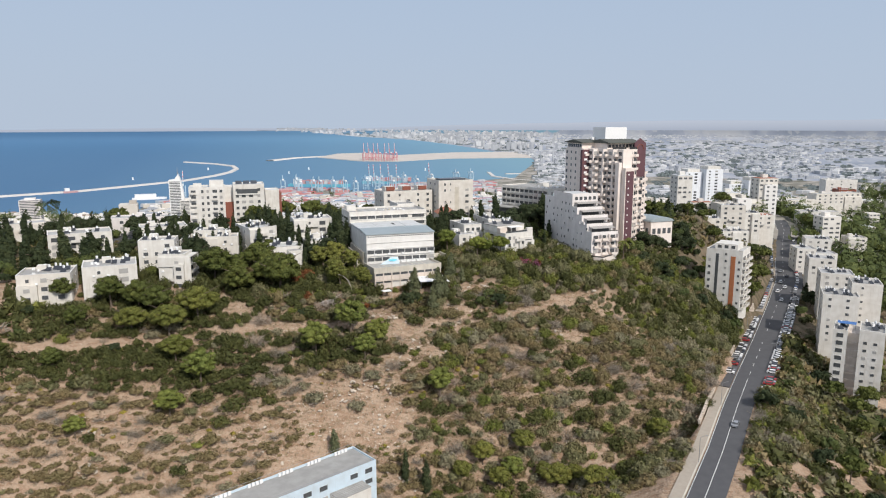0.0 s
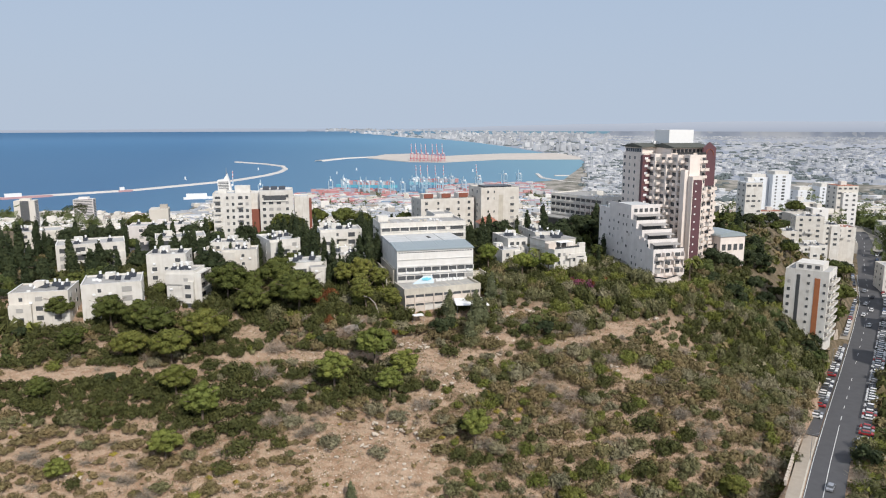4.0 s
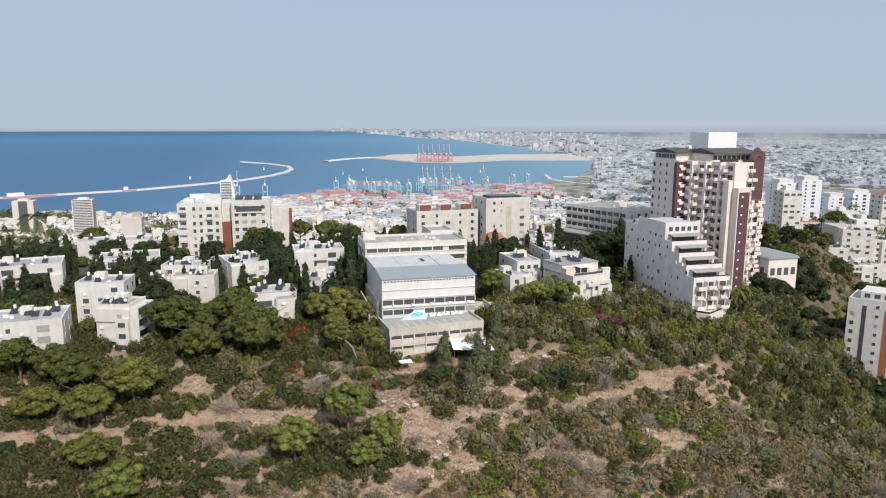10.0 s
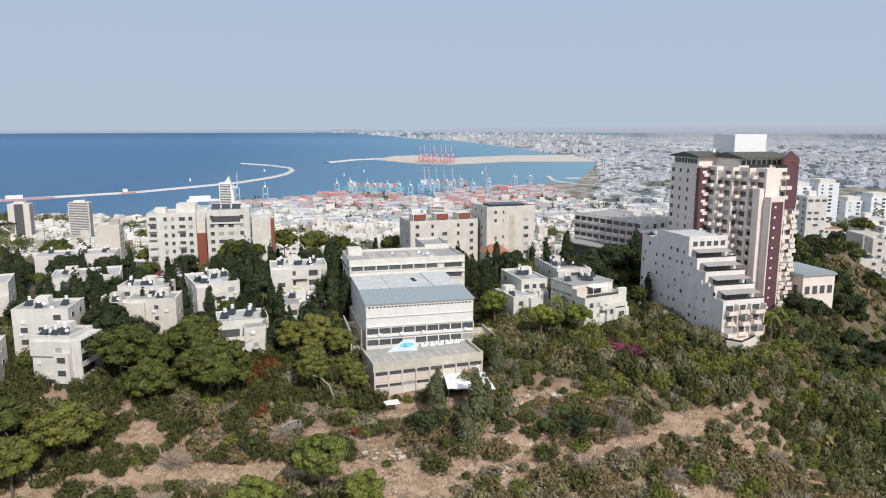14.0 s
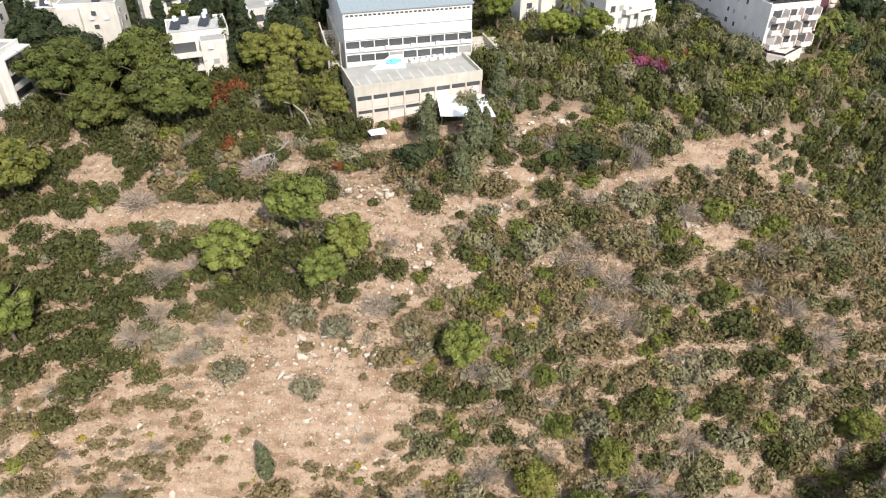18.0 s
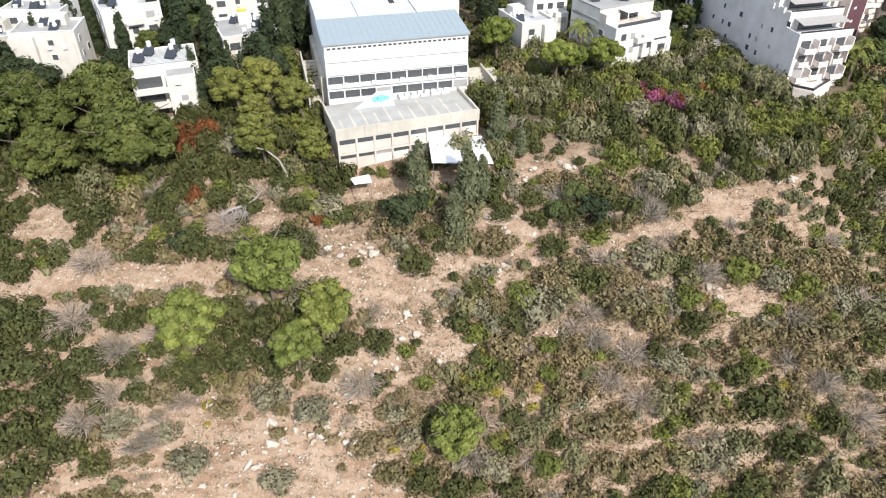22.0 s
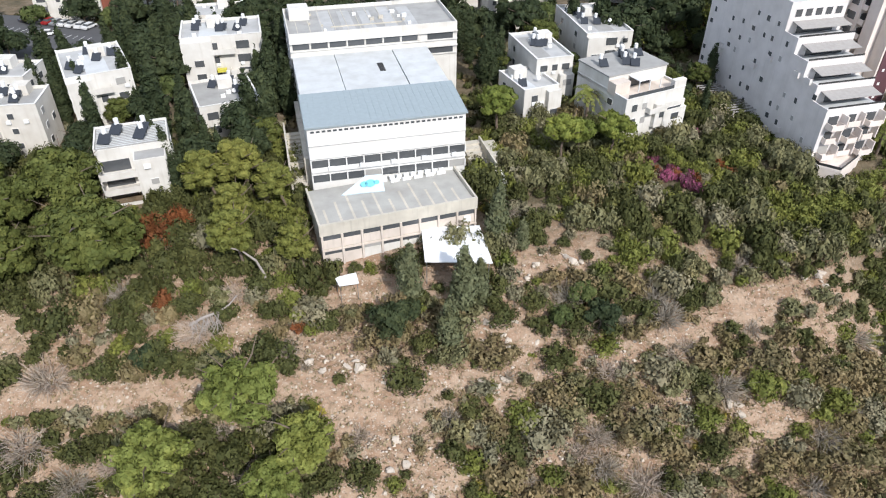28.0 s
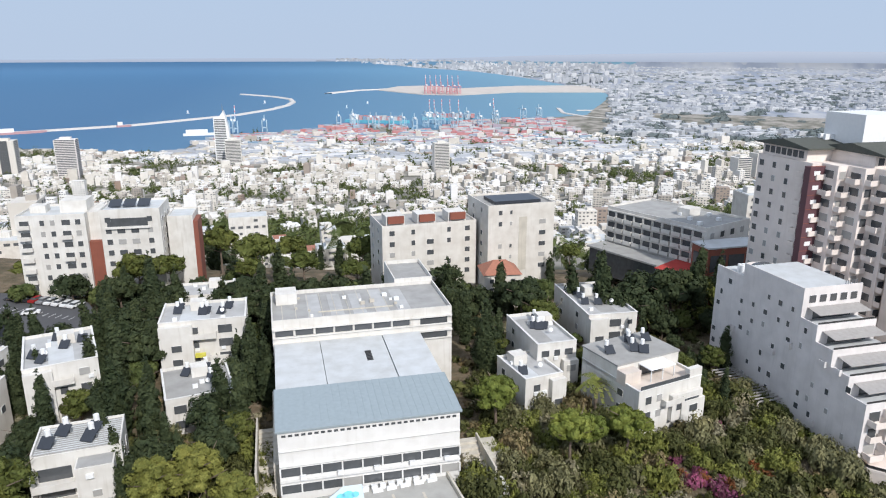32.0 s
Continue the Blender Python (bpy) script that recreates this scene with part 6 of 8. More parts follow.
SITES = {
    "umbrella": [(25, 294, 1.1), (37, 285, 1.15), (46.8, 287, 1.1), (40.5, 286.5, 0.9)],
    "warm": [(-65, 235, 1.2), (-73, 229, 1.05), (-68.4, 219.2, 1.0), (-85, 229, 0.9), (28.2, 200.9, 0.75), (41.4, 204.9, 0.8), (50.4, 196.5, 0.8), (33, 195.5, 0.75), (57, 199, 0.6), (47, 199, 0.6), (89.2, 213.2, 0.75), (61, 191, 0.8), (21, 197, 0.6)],
    "bright": [(-13.5, 232.2, 1.22), (-24.8, 225.1, 1.15), (-4.5, 227.8, 1.1), (-8.6, 223.4, 0.95), (15.8, 214.6, 1.0), (-59.3, 213.2, 1.2), (-67, 205, 1.0), (37, 198, 0.8), (-92, 198.2, 0.8)],
    "pine": [(-39.8, 253.5, 1.45), (-54.3, 251, 1.35), (-64.5, 259, 1.3), (-66, 270, 1.0), (-49.5, 266, 1.4), (-46.5, 258.5, 1.0), (-57.5, 262, 1.1), (-86, 240.5, 1.2), (-79, 237.5, 1.1), (-50.2, 294, 0.75), (-95.8, 241.7, 0.95), (-20.4, 289, 0.7), (-104, 232, 0.9), (90, 206, 0.6), (-112, 243, 0.9), (-88, 262, 0.55)],
    "lean": [(-18.5, 271.5, 1.2), (-24.5, 270, 1.0), (-12.5, 269, 1.0), (-19.3, 264.2, 0.9), (-17.8, 256.8, 1.0), (-8.2, 257.6, 0.85)],
    "fir": [(9.3, 252.5, 1.05), (17.8, 251.5, 1.0), (20.5, 252.5, 0.8), (15.6, 246, 0.85), (24, 266, 0.85), (28, 263, 0.5), (-17.5, 201, 0.7)],
    "shade": [(46, 343, 1.3), (53, 341, 1.5), (58.5, 338, 1.4), (64, 345, 1.6), (70, 342, 1.5), (77, 344, 1.6), (83, 346, 1.55), (88, 348, 1.4), (34, 342, 1.2), (29, 349, 1.2), (-113, 331, 1.3), (-107, 326, 1.2), (-101, 331, 1.3), (-96, 336, 1.3), (-91, 329, 1.2), (-118, 336, 1.3), (-132, 321, 1.3), (-128, 327, 1.2), (-136, 315, 1.2), (-124, 318, 1.1), (-90, 384, 1.9), (-84, 378, 1.3), (-88, 310, 1.2), (-94, 314, 1.1), (-99, 308, 1.0), (-112, 277, 0.8), (-118, 284, 1.0), (-63, 312, 1.0), (-97, 296, 1.0), (-90, 303, 1.1), (-146, 322, 1.3), (-152, 330, 1.3), (-142, 330, 1.3), (-160, 318, 1.3), (-29, 340, 1.4), (-35, 346, 1.3)],
    "grand": [(-63.6, 297.4, 0.8), (-58.8, 297.2, 0.7), (-21.4, 304, 1.0), (-18.3, 302, 0.8), (24, 315, 0.85), (20, 330, 0.7), (-24, 312, 0.8)],
    "cypress": [(-49.4, 297.8, 1.1), (-46, 301, 1.15), (-41, 291, 1.1), (-38, 295.5, 1.05), (-33.2, 285, 1.0), (4, 195, 0.75), (10, 193, 0.8), (-35.6, 276.9, 0.85), (-39.5, 281.8, 1.0), (-43.4, 288, 1.0), (-49.8, 299, 1.05), (-57.7, 316.9, 1.0), (-36.8, 290.1, 0.9), (-65.2, 302, 1.0), (-68.7, 299.6, 0.9), (-27, 298.5, 0.7), (-46, 293, 0.9), (-53, 306, 0.95), (-33, 273, 0.7), (-30.5, 284, 0.8), (-61, 309, 0.9),
                (76, 398, 0.7), (-72, 290, 0.9), (-88, 285, 0.9), (-118, 275, 0.9), (-121, 288, 0.9), (27, 322, 0.9), (18, 338, 0.9)],
    "broad": [(-45, 306, 1.4), (-47, 309, 1.3), (-55, 288, 0.9), (-98, 356, 1.5), (-84, 355, 1.2), (-76, 356, 1.4), (12, 352, 1.1), (18, 346, 1.1), (60, 345, 1.2), (52, 352, 1.2), (-20, 352, 1.5), (-8, 356, 1.6), (2, 358, 1.3), (-30, 358, 1.4), (-44, 354, 1.3), (-40, 334, 1.1), (-28, 328, 1.1),
              (64, 318, 0.9), (67, 310, 0.8), (43, 318, 1.0), (45, 310, 0.9), (33.5, 250.3, 0.8), (40, 250, 0.9), (37.5, 254, 0.8), (113, 304, 0.9), (117, 309, 0.9), (122, 311, 1.0), (127, 306, 0.8), (133, 322, 1.1), (140, 329, 1.2), (144, 323, 1.0), (128, 302, 0.9), (111, 292, 0.8), (120, 299, 0.8), (150, 336, 1.2), (137, 312, 0.9), (6, 246, 0.9), (8.5, 249, 0.8), (-30, 240.5, 0.7), (-20, 240.5, 0.6)],
    "palm": [(67, 344, 1.15), (72, 347, 1.2), (75.5, 345, 1.1), (79, 346.5, 1.0), (64, 337, 0.9), (44, 300, 1.2), (101.9, 292.1, 1.1), (106.1, 296.5, 1.2), (103.8, 294.6, 1.0), (109, 301, 0.75)],
}
for kind, sites in SITES.items():
    for x, y, s in sites:
        plant(kind, x, y, s)
rng = random.Random(11)
# gardens on the crest, the wood behind, and the trees by the road
for n, kinds, x0, x1, y0, y1, s0, s1 in ((84, ("shade",), -100, -18, 272, 352, 0.85, 1.25), (56, ("far cypress", "far cypress", "far broad"), -200, -95, 262, 350, 0.8, 1.25), (52, ("broad", "broad", "cypress", "pine"), 22, 84, 300, 350, 0.55, 0.9),
                                       (34, ("pine", "broad", "pine"), -200, -80, 215, 262, 0.5, 0.8), (70, ("far broad", "far cypress", "far broad", "far pine"), 112, 235, 330, 475, 0.8, 1.25), (40, ("far pine", "far broad", "far pine"), 200, 440, 300, 600, 0.8, 1.2),
                                       (40, ("far pine", "far cypress", "far broad"), -190, 84, 346, 372, 0.8, 1.2), (44, ("far pine", "far cypress", "far broad"), -90, 40, 366, 460, 0.8, 1.2), (14, ("far pine", "far broad"), -330, -190, 240, 380, 0.7, 1.0),
                                       (22, ("far pine", "far broad"), 30, 300, 385, 470, 0.7, 1.0), (26, ("broad", "far broad"), 104, 165, 285, 350, 0.6, 1.0), (56, ("far pine", "far broad", "far broad"), 118, 215, 165, 262, 0.6, 1.0)):
    k = 0
    for i in range(n * 12):
        x, y = rng.uniform(x0, x1), rng.uniform(y0, y1)
        if free(x, y, 2.0) and (y > 262 or bare(x, y) < 0.2):
            plant(rng.choice(kinds), x, y, rng.uniform(s0, s1), None, rng)
            k += 1
            if k == n:
                break


def shrub_leaves(seed, n, size, lobes, h, core):
    """A bush of radius one: a few rounded clumps of unequal size, thick with small leaves."""
    g = np.random.default_rng(seed)
    blobs = []
    for i in range(lobes):
        a, d = i * 2.4 + g.uniform(-0.5, 0.5), math.sqrt((i + 0.3) / lobes) * g.uniform(0.55, 0.78)
        r = g.uniform(0.26, 0.46) * (1.25 if lobes < 6 else 1)
        blobs.append((d * math.cos(a), d * math.sin(a), h * g.uniform(0.35, 0.7) * (1 - 0.5 * d * d), r, r, r * g.uniform(0.65, 1.0)))
    blobs.append((0, 0, h * 0.3, 0.7, 0.7, h * 0.35))
    return cloud(g, blobs, n, size, core)


def bank(seed, h, count=3, share=1.0):
    """Large, middling, small and distant bushes of one kind."""
    return [[shrub_leaves(seed + i, int(n * share), size, lobes, h, core) for i in range(count)] for n, size, lobes, core in ((850, 0.062, 11, 80), (330, 0.096, 7, 34), (115, 0.155, 4, 14), (60, 0.205, 5, 8))]


def twigs(seed, n, w, h=0.8):
    """A leafless bush of radius one: slim bare twigs fanning out from its foot."""
    g = np.random.default_rng(seed)
    d = g.normal(size=(n, 3))
    d[:, 2] = np.abs(d[:, 2]) * 0.8 + 0.1
    d /= np.linalg.norm(d, axis=1)[:, None]
    p = d * g.uniform(0.05, 0.75, (n, 1))
    e = p + (d + g.normal(size=(n, 3)) * 0.45) * g.uniform(0.2, 0.42, (n, 1))
    side = np.cross(d, g.normal(size=(n, 3)))
    side *= w / np.linalg.norm(side, axis=1)[:, None]
    return np.stack([p - side, p + side, e + side * 0.4, e - side * 0.4], 1) * (1, 1, h)


SHRUBS = {"scrub": bank(200, 0.8), "sage": bank(210, 0.85), "broad": bank(220, 1.0, 4), "moss": bank(230, 0.8), "dry": [[twigs(240 + i, n, w) for i in range(3)] for n, w in ((800, 0.013), (420, 0.02), (170, 0.034), (70, 0.06))], "yellow": bank(250, 0.8, 2, 0.8), "rust": bank(260, 1.0, 2), "magenta": bank(270, 0.8, 2, 0.75), "olive": bank(280, 1.2, 4)}
SHRUB_MAT = {"scrub": SCRUB, "sage": SAGE, "broad": BUSH, "moss": MOSS, "dry": DRY, "yellow": YELLOW, "rust": RUST_LEAF, "magenta": MAGENTA, "olive": OLIVE}
SHRUB_LABEL = {"scrub": "low olive-green scrub bush on dry soil", "sage": "grey-green leafy bush on dry soil", "broad": "dense dark green bush on the hillside", "moss": "light green leafy bush on the hillside",
               "dry": "leafless grey dry bush on the hillside", "yellow": "yellow-green flowering herbs on dry ground", "rust": "rust-red leaved bush near the house", "magenta": "magenta bougainvillea in bloom on the slope", "olive": "tall dull olive-green bush on the slope"}
SHRUB_MESH = {k: [[quads_mesh("bush", q, SHRUB_MAT[k]) for q in size] for size in v] for k, v in SHRUBS.items()}
heaps = {k: [] for k in SHRUBS}
singles = [0]
TAKEN = {}


def shrub(kind, x, y, s, flat=1.0, own=False, coarse=False):
    z = height(x, y) - 0.1 * s
    size = 3 if coarse else 0 if s > 2.9 else 1 if s > 1.5 else 2
    i = rng.randrange(len(SHRUBS[kind][size]))
    a = rng.uniform(0, math.tau)
    for u in (-1, 0, 1):
        for v in (-1, 0, 1):
            TAKEN.setdefault((int(x // 6) + u, int(y // 6) + v), []).append((x, y, s))
    if own and singles[0] < 300:
        ob = tagged(link("bush", SHRUB_MESH[kind][size][i]), SHRUB_LABEL[kind], "bush", "bushes on the slope")
        ob.matrix_basis = pose(x, y, z, 0, 0, math.degrees(a)) @ Matrix.Diagonal((s, s, s * flat, 1))
        singles[0] += 1
        return
    c, n = math.cos(a) * s, math.sin(a) * s
    q = SHRUBS[kind][size][i]
    heaps[kind].append(np.stack([q[..., 0] * c - q[..., 1] * n + x, q[..., 0] * n + q[..., 1] * c + y, q[..., 2] * s * flat + z], -1))


def open_spot(x, y, s, lap):
    return all(math.hypot(x - u, y - v) > (s + r) * lap for u, v, r in TAKEN.get((int(x // 6), int(y // 6)), ()))


# the bushes that stand out one by one
LARGE = {
    "broad": [(-36, 239.4, 3.6), (-44.1, 246.1, 5.2), (-23.2, 241.1, 4.0), (-12.7, 243.3, 4.6), (9.5, 240.6, 4.8), (11.7, 245.9, 3.1), (-34.8, 222.7, 3.4), (-20.3, 230.7, 4.6), (-17.5, 224.6, 4.0), (3.4, 227.5, 3.6), (-50.4, 221.9, 6), (-45.9, 219, 5.4), (-48.5, 214, 5.4), (-41.4, 223.1, 4.7), (-48, 209.5, 5.4), (-42.9, 212.6, 5), (-38.2, 211.2, 3.4),
              (-54.9, 227.9, 4.5), (-52, 205, 4.2), (32.9, 245.3, 3.9), (42.9, 255.4, 4.5), (42, 250.1, 2.8), (35.7, 251, 4), (29.4, 253, 3.2), (24.6, 250.8, 3.2), (123, 318, 3.2), (127, 317, 3.4), (131, 318, 3.4), (135, 320.5, 3.4), (138, 324, 3.4), (139.5, 329, 3.4), (119.5, 316, 3), (99, 291, 2.4), (100.5, 295.5, 2.6), (99.6, 299.5, 2.6), (103.5, 300.5, 3), (107, 303, 3)],
    "broad.": [(38.5, 239.6, 4.2), (19.3, 237, 3), (98.8, 263.9, 4.2), (103.5, 260.9, 4.2), (66.7, 225.3, 5.6), (63.6, 215.9, 5.2), (71, 221, 5), (88.1, 235, 4.1), (88.4, 230.7, 3.6), (24.7, 232.6, 3.3), (-1, 240, 1.6), (-56, 216, 5), (-60, 222, 5), (-62, 230, 4), (-58, 210, 5)],
    "sage": [(-6.9, 250.5, 4.2), (-13.4, 219.5, 3.6), (-5.8, 218, 3.6), (-10.8, 210.8, 3.4), (-35.4, 215.8, 4.1), (-27.7, 215.4, 2.6), (-24.2, 212.9, 4.2), (8.4, 216.3, 3.2), (29.9, 234.2, 5), (49.1, 244.3, 4.2), (51.7, 229.1, 4.2), (57.8, 218.8, 4.6), (20.5, 240.5, 2.6)],
    "dry": [(-23.6, 246.1, 4.6), (-44.2, 238, 4.6), (-45.4, 229.3, 5.6), (-32.4, 227.8, 2.7), (-12.1, 227.2, 3.2), (1, 222, 4.0), (-36.9, 251.5, 3.6), (2.6, 232.4, 2.2), (-41, 215.9, 4), (-37.4, 219.6, 3.4), (84.2, 226.3, 5), (89.4, 244.1, 4.2), (45.1, 229.7, 4), (46.2, 224.5, 4.2), (18.1, 215.2, 3.6), (66, 262, 3), (26, 271, 3.2)],
    "scrub": [(56.7, 224.4, 4.8), (43.5, 236.3, 4.8), (67.3, 246.8, 4.2), (57, 246.7, 4), (83.7, 250.5, 5.2), (77.9, 235.5, 5), (59.9, 236.1, 2.4), (66, 233.5, 4.1), (38.7, 220.5, 5.2), (46.6, 217.3, 4.5)],
    "moss": [(-11.9, 255.3, 3.2), (-13.5, 260, 3.0), (-8.8, 249.9, 2.4), (-10.5, 252.5, 2.6), (-34.5, 243, 2.6), (72.7, 245.1, 2.6), (40.8, 247.5, 3.2), (31, 226, 2.8), (61, 238, 2.2), (50, 236, 2.4), (-28, 244.5, 2.4), (-16, 241, 2.2), (97, 300, 3), (102.1, 285, 4.6), (105, 288, 4.2), (101, 280.5, 3.2), (80, 303.5, 3), (83, 294, 2.8), (81.5, 297.5, 2.4), (78, 284, 2.2)],
    "yellow": [(-3.8, 235.5, 1.5), (71.3, 228.3, 1.9), (53.6, 234.6, 1.4), (58.4, 238.9, 1.4), (29, 223.9, 1.6), (22.3, 222.5, 1.5), (74.9, 225.2, 1.5), (27.9, 221.5, 1.4), (16.7, 223.8, 1.6), (20, 228, 1.4), (24, 218, 1.5)],
    "rust": [(58.8, 282.6, 1.5), (54.8, 283.2, 1.4), (62.3, 282, 1.5), (67.5, 285.5, 1.6), (70, 284, 1.4), (-29.6, 249.6, 2.2), (-34, 262, 4), (-31, 265.5, 3), (-8, 247, 1.2)],
    "magenta": [(57, 282, 2.6), (60.5, 280.6, 2.6), (62.5, 279, 1.8), (53.5, 285, 1.7), (55.5, 287.5, 1.5), (58.5, 284.5, 1.6), (66, 296.5, 1.8), (67, 294, 1.3), (80, 400, 3), (62, 345, 2.6)],
}
for kind, sites in LARGE.items():
    for x, y, s in sites:
        shrub(kind.strip("."), x, y, s, 1.5 if kind in ("magenta", "rust") else rng.uniform(0.8, 1.05), True)
# the rest of the hillside, thick or thin as the ground allows
for tries, s0, s1, lap in ((10000, 2.2, 4.2, 0.43), (20000, 1.2, 2.5, 0.41), (12000, 0.6, 1.3, 0.55)):
    for i in range(tries):
        x, y = rng.uniform(-130, 178), rng.uniform(176, 312)
        if y > 288 and x < 22 or y - 0.25 * x < 162:
            continue
        s = rng.uniform(s0, s1)
        b = bare(x, y)
        if s > 1.5 and bare(x, y + 2.4) > 0.5:
            s *= 0.6
        if math.hypot((x - 58.5) / 6, (y - 281) / 5) < 1 and (s > 1.3 or rng.random() < 0.6):
            continue
        upper = smooth(246, 262, y - 0.12 * x + 8 * smooth(30, 70, x))
        right = smooth(2, 20, x)
        lower = right * (1 - smooth(208, 224, y - 0.12 * x))
        left = 1 - smooth(-44, -26, x + 0.5 * (y - 215))
        foot = lerp(x, [-60, -42, -33, -20, 6], [209, 212, 218, 221.5, 221.5])
        belt = (1 - smooth(-6, 5, x)) * smooth(foot - 1.5, foot + 1.5, y) * (1 - smooth(230, 234, y - 0.1 * (x + 20)))
        dryish = (1 - smooth(5, 14, x)) * (1 - smooth(foot - 2, foot + 2, y))
        thin = 0.5 + 0.9 * noise.noise((x * 0.06, y * 0.06, 7)) + 0.5 * noise.noise((x * 0.17, y * 0.17, 2)) + 0.75 * noise.noise((x * 0.34, y * 0.34, 12)) * (1 - upper) * (1 - left)
        tone = noise.noise((x * 0.085, y * 0.085, 19)) + 0.5 * noise.noise((x * 0.24, y * 0.24, 5))
        want = smooth(0.0, 0.42, thin + 0.13 * right + 0.12 * smooth(34, 66, x) + 0.4 * lower + 0.6 * upper + 0.5 * left + 0.75 * belt - 0.12 * (s > 2.1)) * (1 - smooth(0.3, 0.8, b))
        if dryish > 0.5:
            far_side = x < -42 or y < 198
            want *= (1.0 if far_side else 0.75) if s < 2.1 else (0.65 if far_side else 0.3)
        if rng.random() > want or not free(x, y, 0.5 + 0.5 * s) or not open_spot(x, y, s, lap):
            continue
        r = rng.random()
        grove = (1 - smooth(-10, 2, x)) * smooth(236, 242, y - 0.1 * (x + 20))
        green = 0.4 * grove + (0.08 + 0.14 * upper + 0.3 * left + 0.06 * lower + 0.55 * belt) * (1 - 0.85 * dryish)
        if r < green:
            kind = "broad"
        else:
            kind = rng.choice(("sage", "olive", "olive", "moss", "moss", "moss", "scrub", "broad", "broad")) if upper > 0.6 and s > 1.2 else rng.choice(("scrub", "scrub", "scrub", "scrub", "sage", "olive", "olive", "moss", "dry") + (("yellow",) if s < 1.2 else ()))
            # plants of one kind grow together
            if tone > 0.18 and rng.random() < 0.55:
                kind = rng.choice(("broad", "broad", "olive", "moss"))
            elif tone < -0.2 and upper < 0.6 and rng.random() < 0.7:
                kind = rng.choice(("scrub", "scrub", "dry", "sage"))
        if dryish > 0.5:
            kind = rng.choice(("scrub", "scrub", "scrub", "dry", "yellow" if s < 1.6 else "scrub", kind))
        near = -118 < x < 150 and y > 178
        shrub(kind, x, y, s, rng.uniform(0.95, 1.4) * (1 + 0.3 * upper * (kind != "dry")) * (1 - 0.3 * dryish), near and -30 < x < 70 and 205 < y < 262 and s > 1.9, not near)
for i in range(1900):
    x, y = (rng.uniform(70, 330), rng.uniform(150, 500)) if i % 2 else (rng.uniform(90, 230), rng.uniform(150, 300))
    if x > road_at(y)[0] + (8 if y < 232 else 14) and free(x, y, 1):
        shrub(rng.choice(("scrub", "broad", "broad", "sage", "moss")), x, y, rng.uniform(1.5, 4.0), 1.0, False, True)
for i in range(1700):
    x, y = rng.uniform(98, 250), rng.uniform(255, 480)
    if x < road_at(y)[0] - 13 and free(x, y, 1.5):
        shrub(rng.choice(("broad", "broad", "olive", "scrub", "moss", "sage")), x, y, rng.uniform(1.4, 3.0), 1.1, False, True)
for i in range(2600):
    x, y = rng.uniform(-200, 100), rng.uniform(262, 372)
    if free(x, y, 0.8):
        shrub(rng.choice(("broad", "broad", "broad", "scrub", "sage")), x, y, rng.uniform(0.8, 2.2), 1.0, False, not (20 < x < 84 and y < 300))
for i in range(1500):
    x, y = rng.uniform(-140, 180), rng.uniform(20, 182)
    if free(x, y, 1) and abs(road_at(y)[0] - x) > 13 and noise.noise((x * 0.05, y * 0.05, 7)) > -0.12 and open_spot(x, y, 3, 0.45):
        shrub(rng.choice(("broad", "scrub", "scrub", "sage", "olive")), x, y, rng.uniform(1.8, 4.2), 1.0, False, True)
for kind, heap in heaps.items():
    if heap:
        tagged(link("undergrowth", quads_mesh("undergrowth", np.concatenate(heap), SHRUB_MAT[kind])), SHRUB_LABEL[kind].replace("bush", "bushes"), "undergrowth", kind="stuff")


def tufts():
    """Dry grass and dead stalks on the open ground."""
    g = np.random.default_rng(61)
    q, n = [], 0
    while n < 11000:
        x, y = g.uniform(-75, 100), g.uniform(186, 262)
        if y - 0.25 * x < 170 or road_at(y)[0] - x < 14:
            n += 1
            continue
        n += 1
        m = 5
        c = np.array([x, y, height(x, y) + 0.05]) + g.normal(size=(m, 3)) * (0.35, 0.35, 0.03)
        a = g.uniform(0, math.tau, m)
        w = np.stack([np.cos(a), np.sin(a), 0 * a], 1) * g.uniform(0.08, 0.22, (m, 1))
        up = np.stack([g.normal(size=m) * 0.2, g.normal(size=m) * 0.2, g.uniform(0.15, 0.5, m)], 1)
        q.append(np.stack([c - w, c + w, c + up], 1))
    q2 = []
    for i in range(24000):
        x, y = (g.uniform(-100, 120), g.uniform(184, 268)) if i % 2 else (g.uniform(-100, 10), g.uniform(184, 214)) if i % 4 == 1 else (g.uniform(8, 120), g.uniform(184, 246))
        if y - 0.25 * x < 168 or road_at(y)[0] - x < 14 or g.random() < bare(x, y) * 0.9 + 0.25 * (1 - smooth(-6, 16, x)):
            continue
        m = 7
        c = np.array([x, y, height(x, y) + 0.1]) + g.normal(size=(m, 3)) * (0.5, 0.5, 0.06)
        a = g.uniform(0, math.tau, m)
        w = np.stack([np.cos(a), np.sin(a), 0 * a], 1) * g.uniform(0.1, 0.3, (m, 1))
        up = np.stack([g.normal(size=m) * 0.3, g.normal(size=m) * 0.3, g.uniform(0.12, 0.4, m)], 1)
        q2.append(np.stack([c - w, c + w, c + up], 1))
    tagged(link("low_heath", quads_mesh("low_heath", np.concatenate(q2), HEATH)), "low brown-green heath between the bushes", "heath", kind="stuff")
    tagged(link("dry_grass", quads_mesh("dry_grass", np.concatenate(q), STRAW)), "dry grass and stalks on pale soil", "grass", kind="stuff")


tufts()


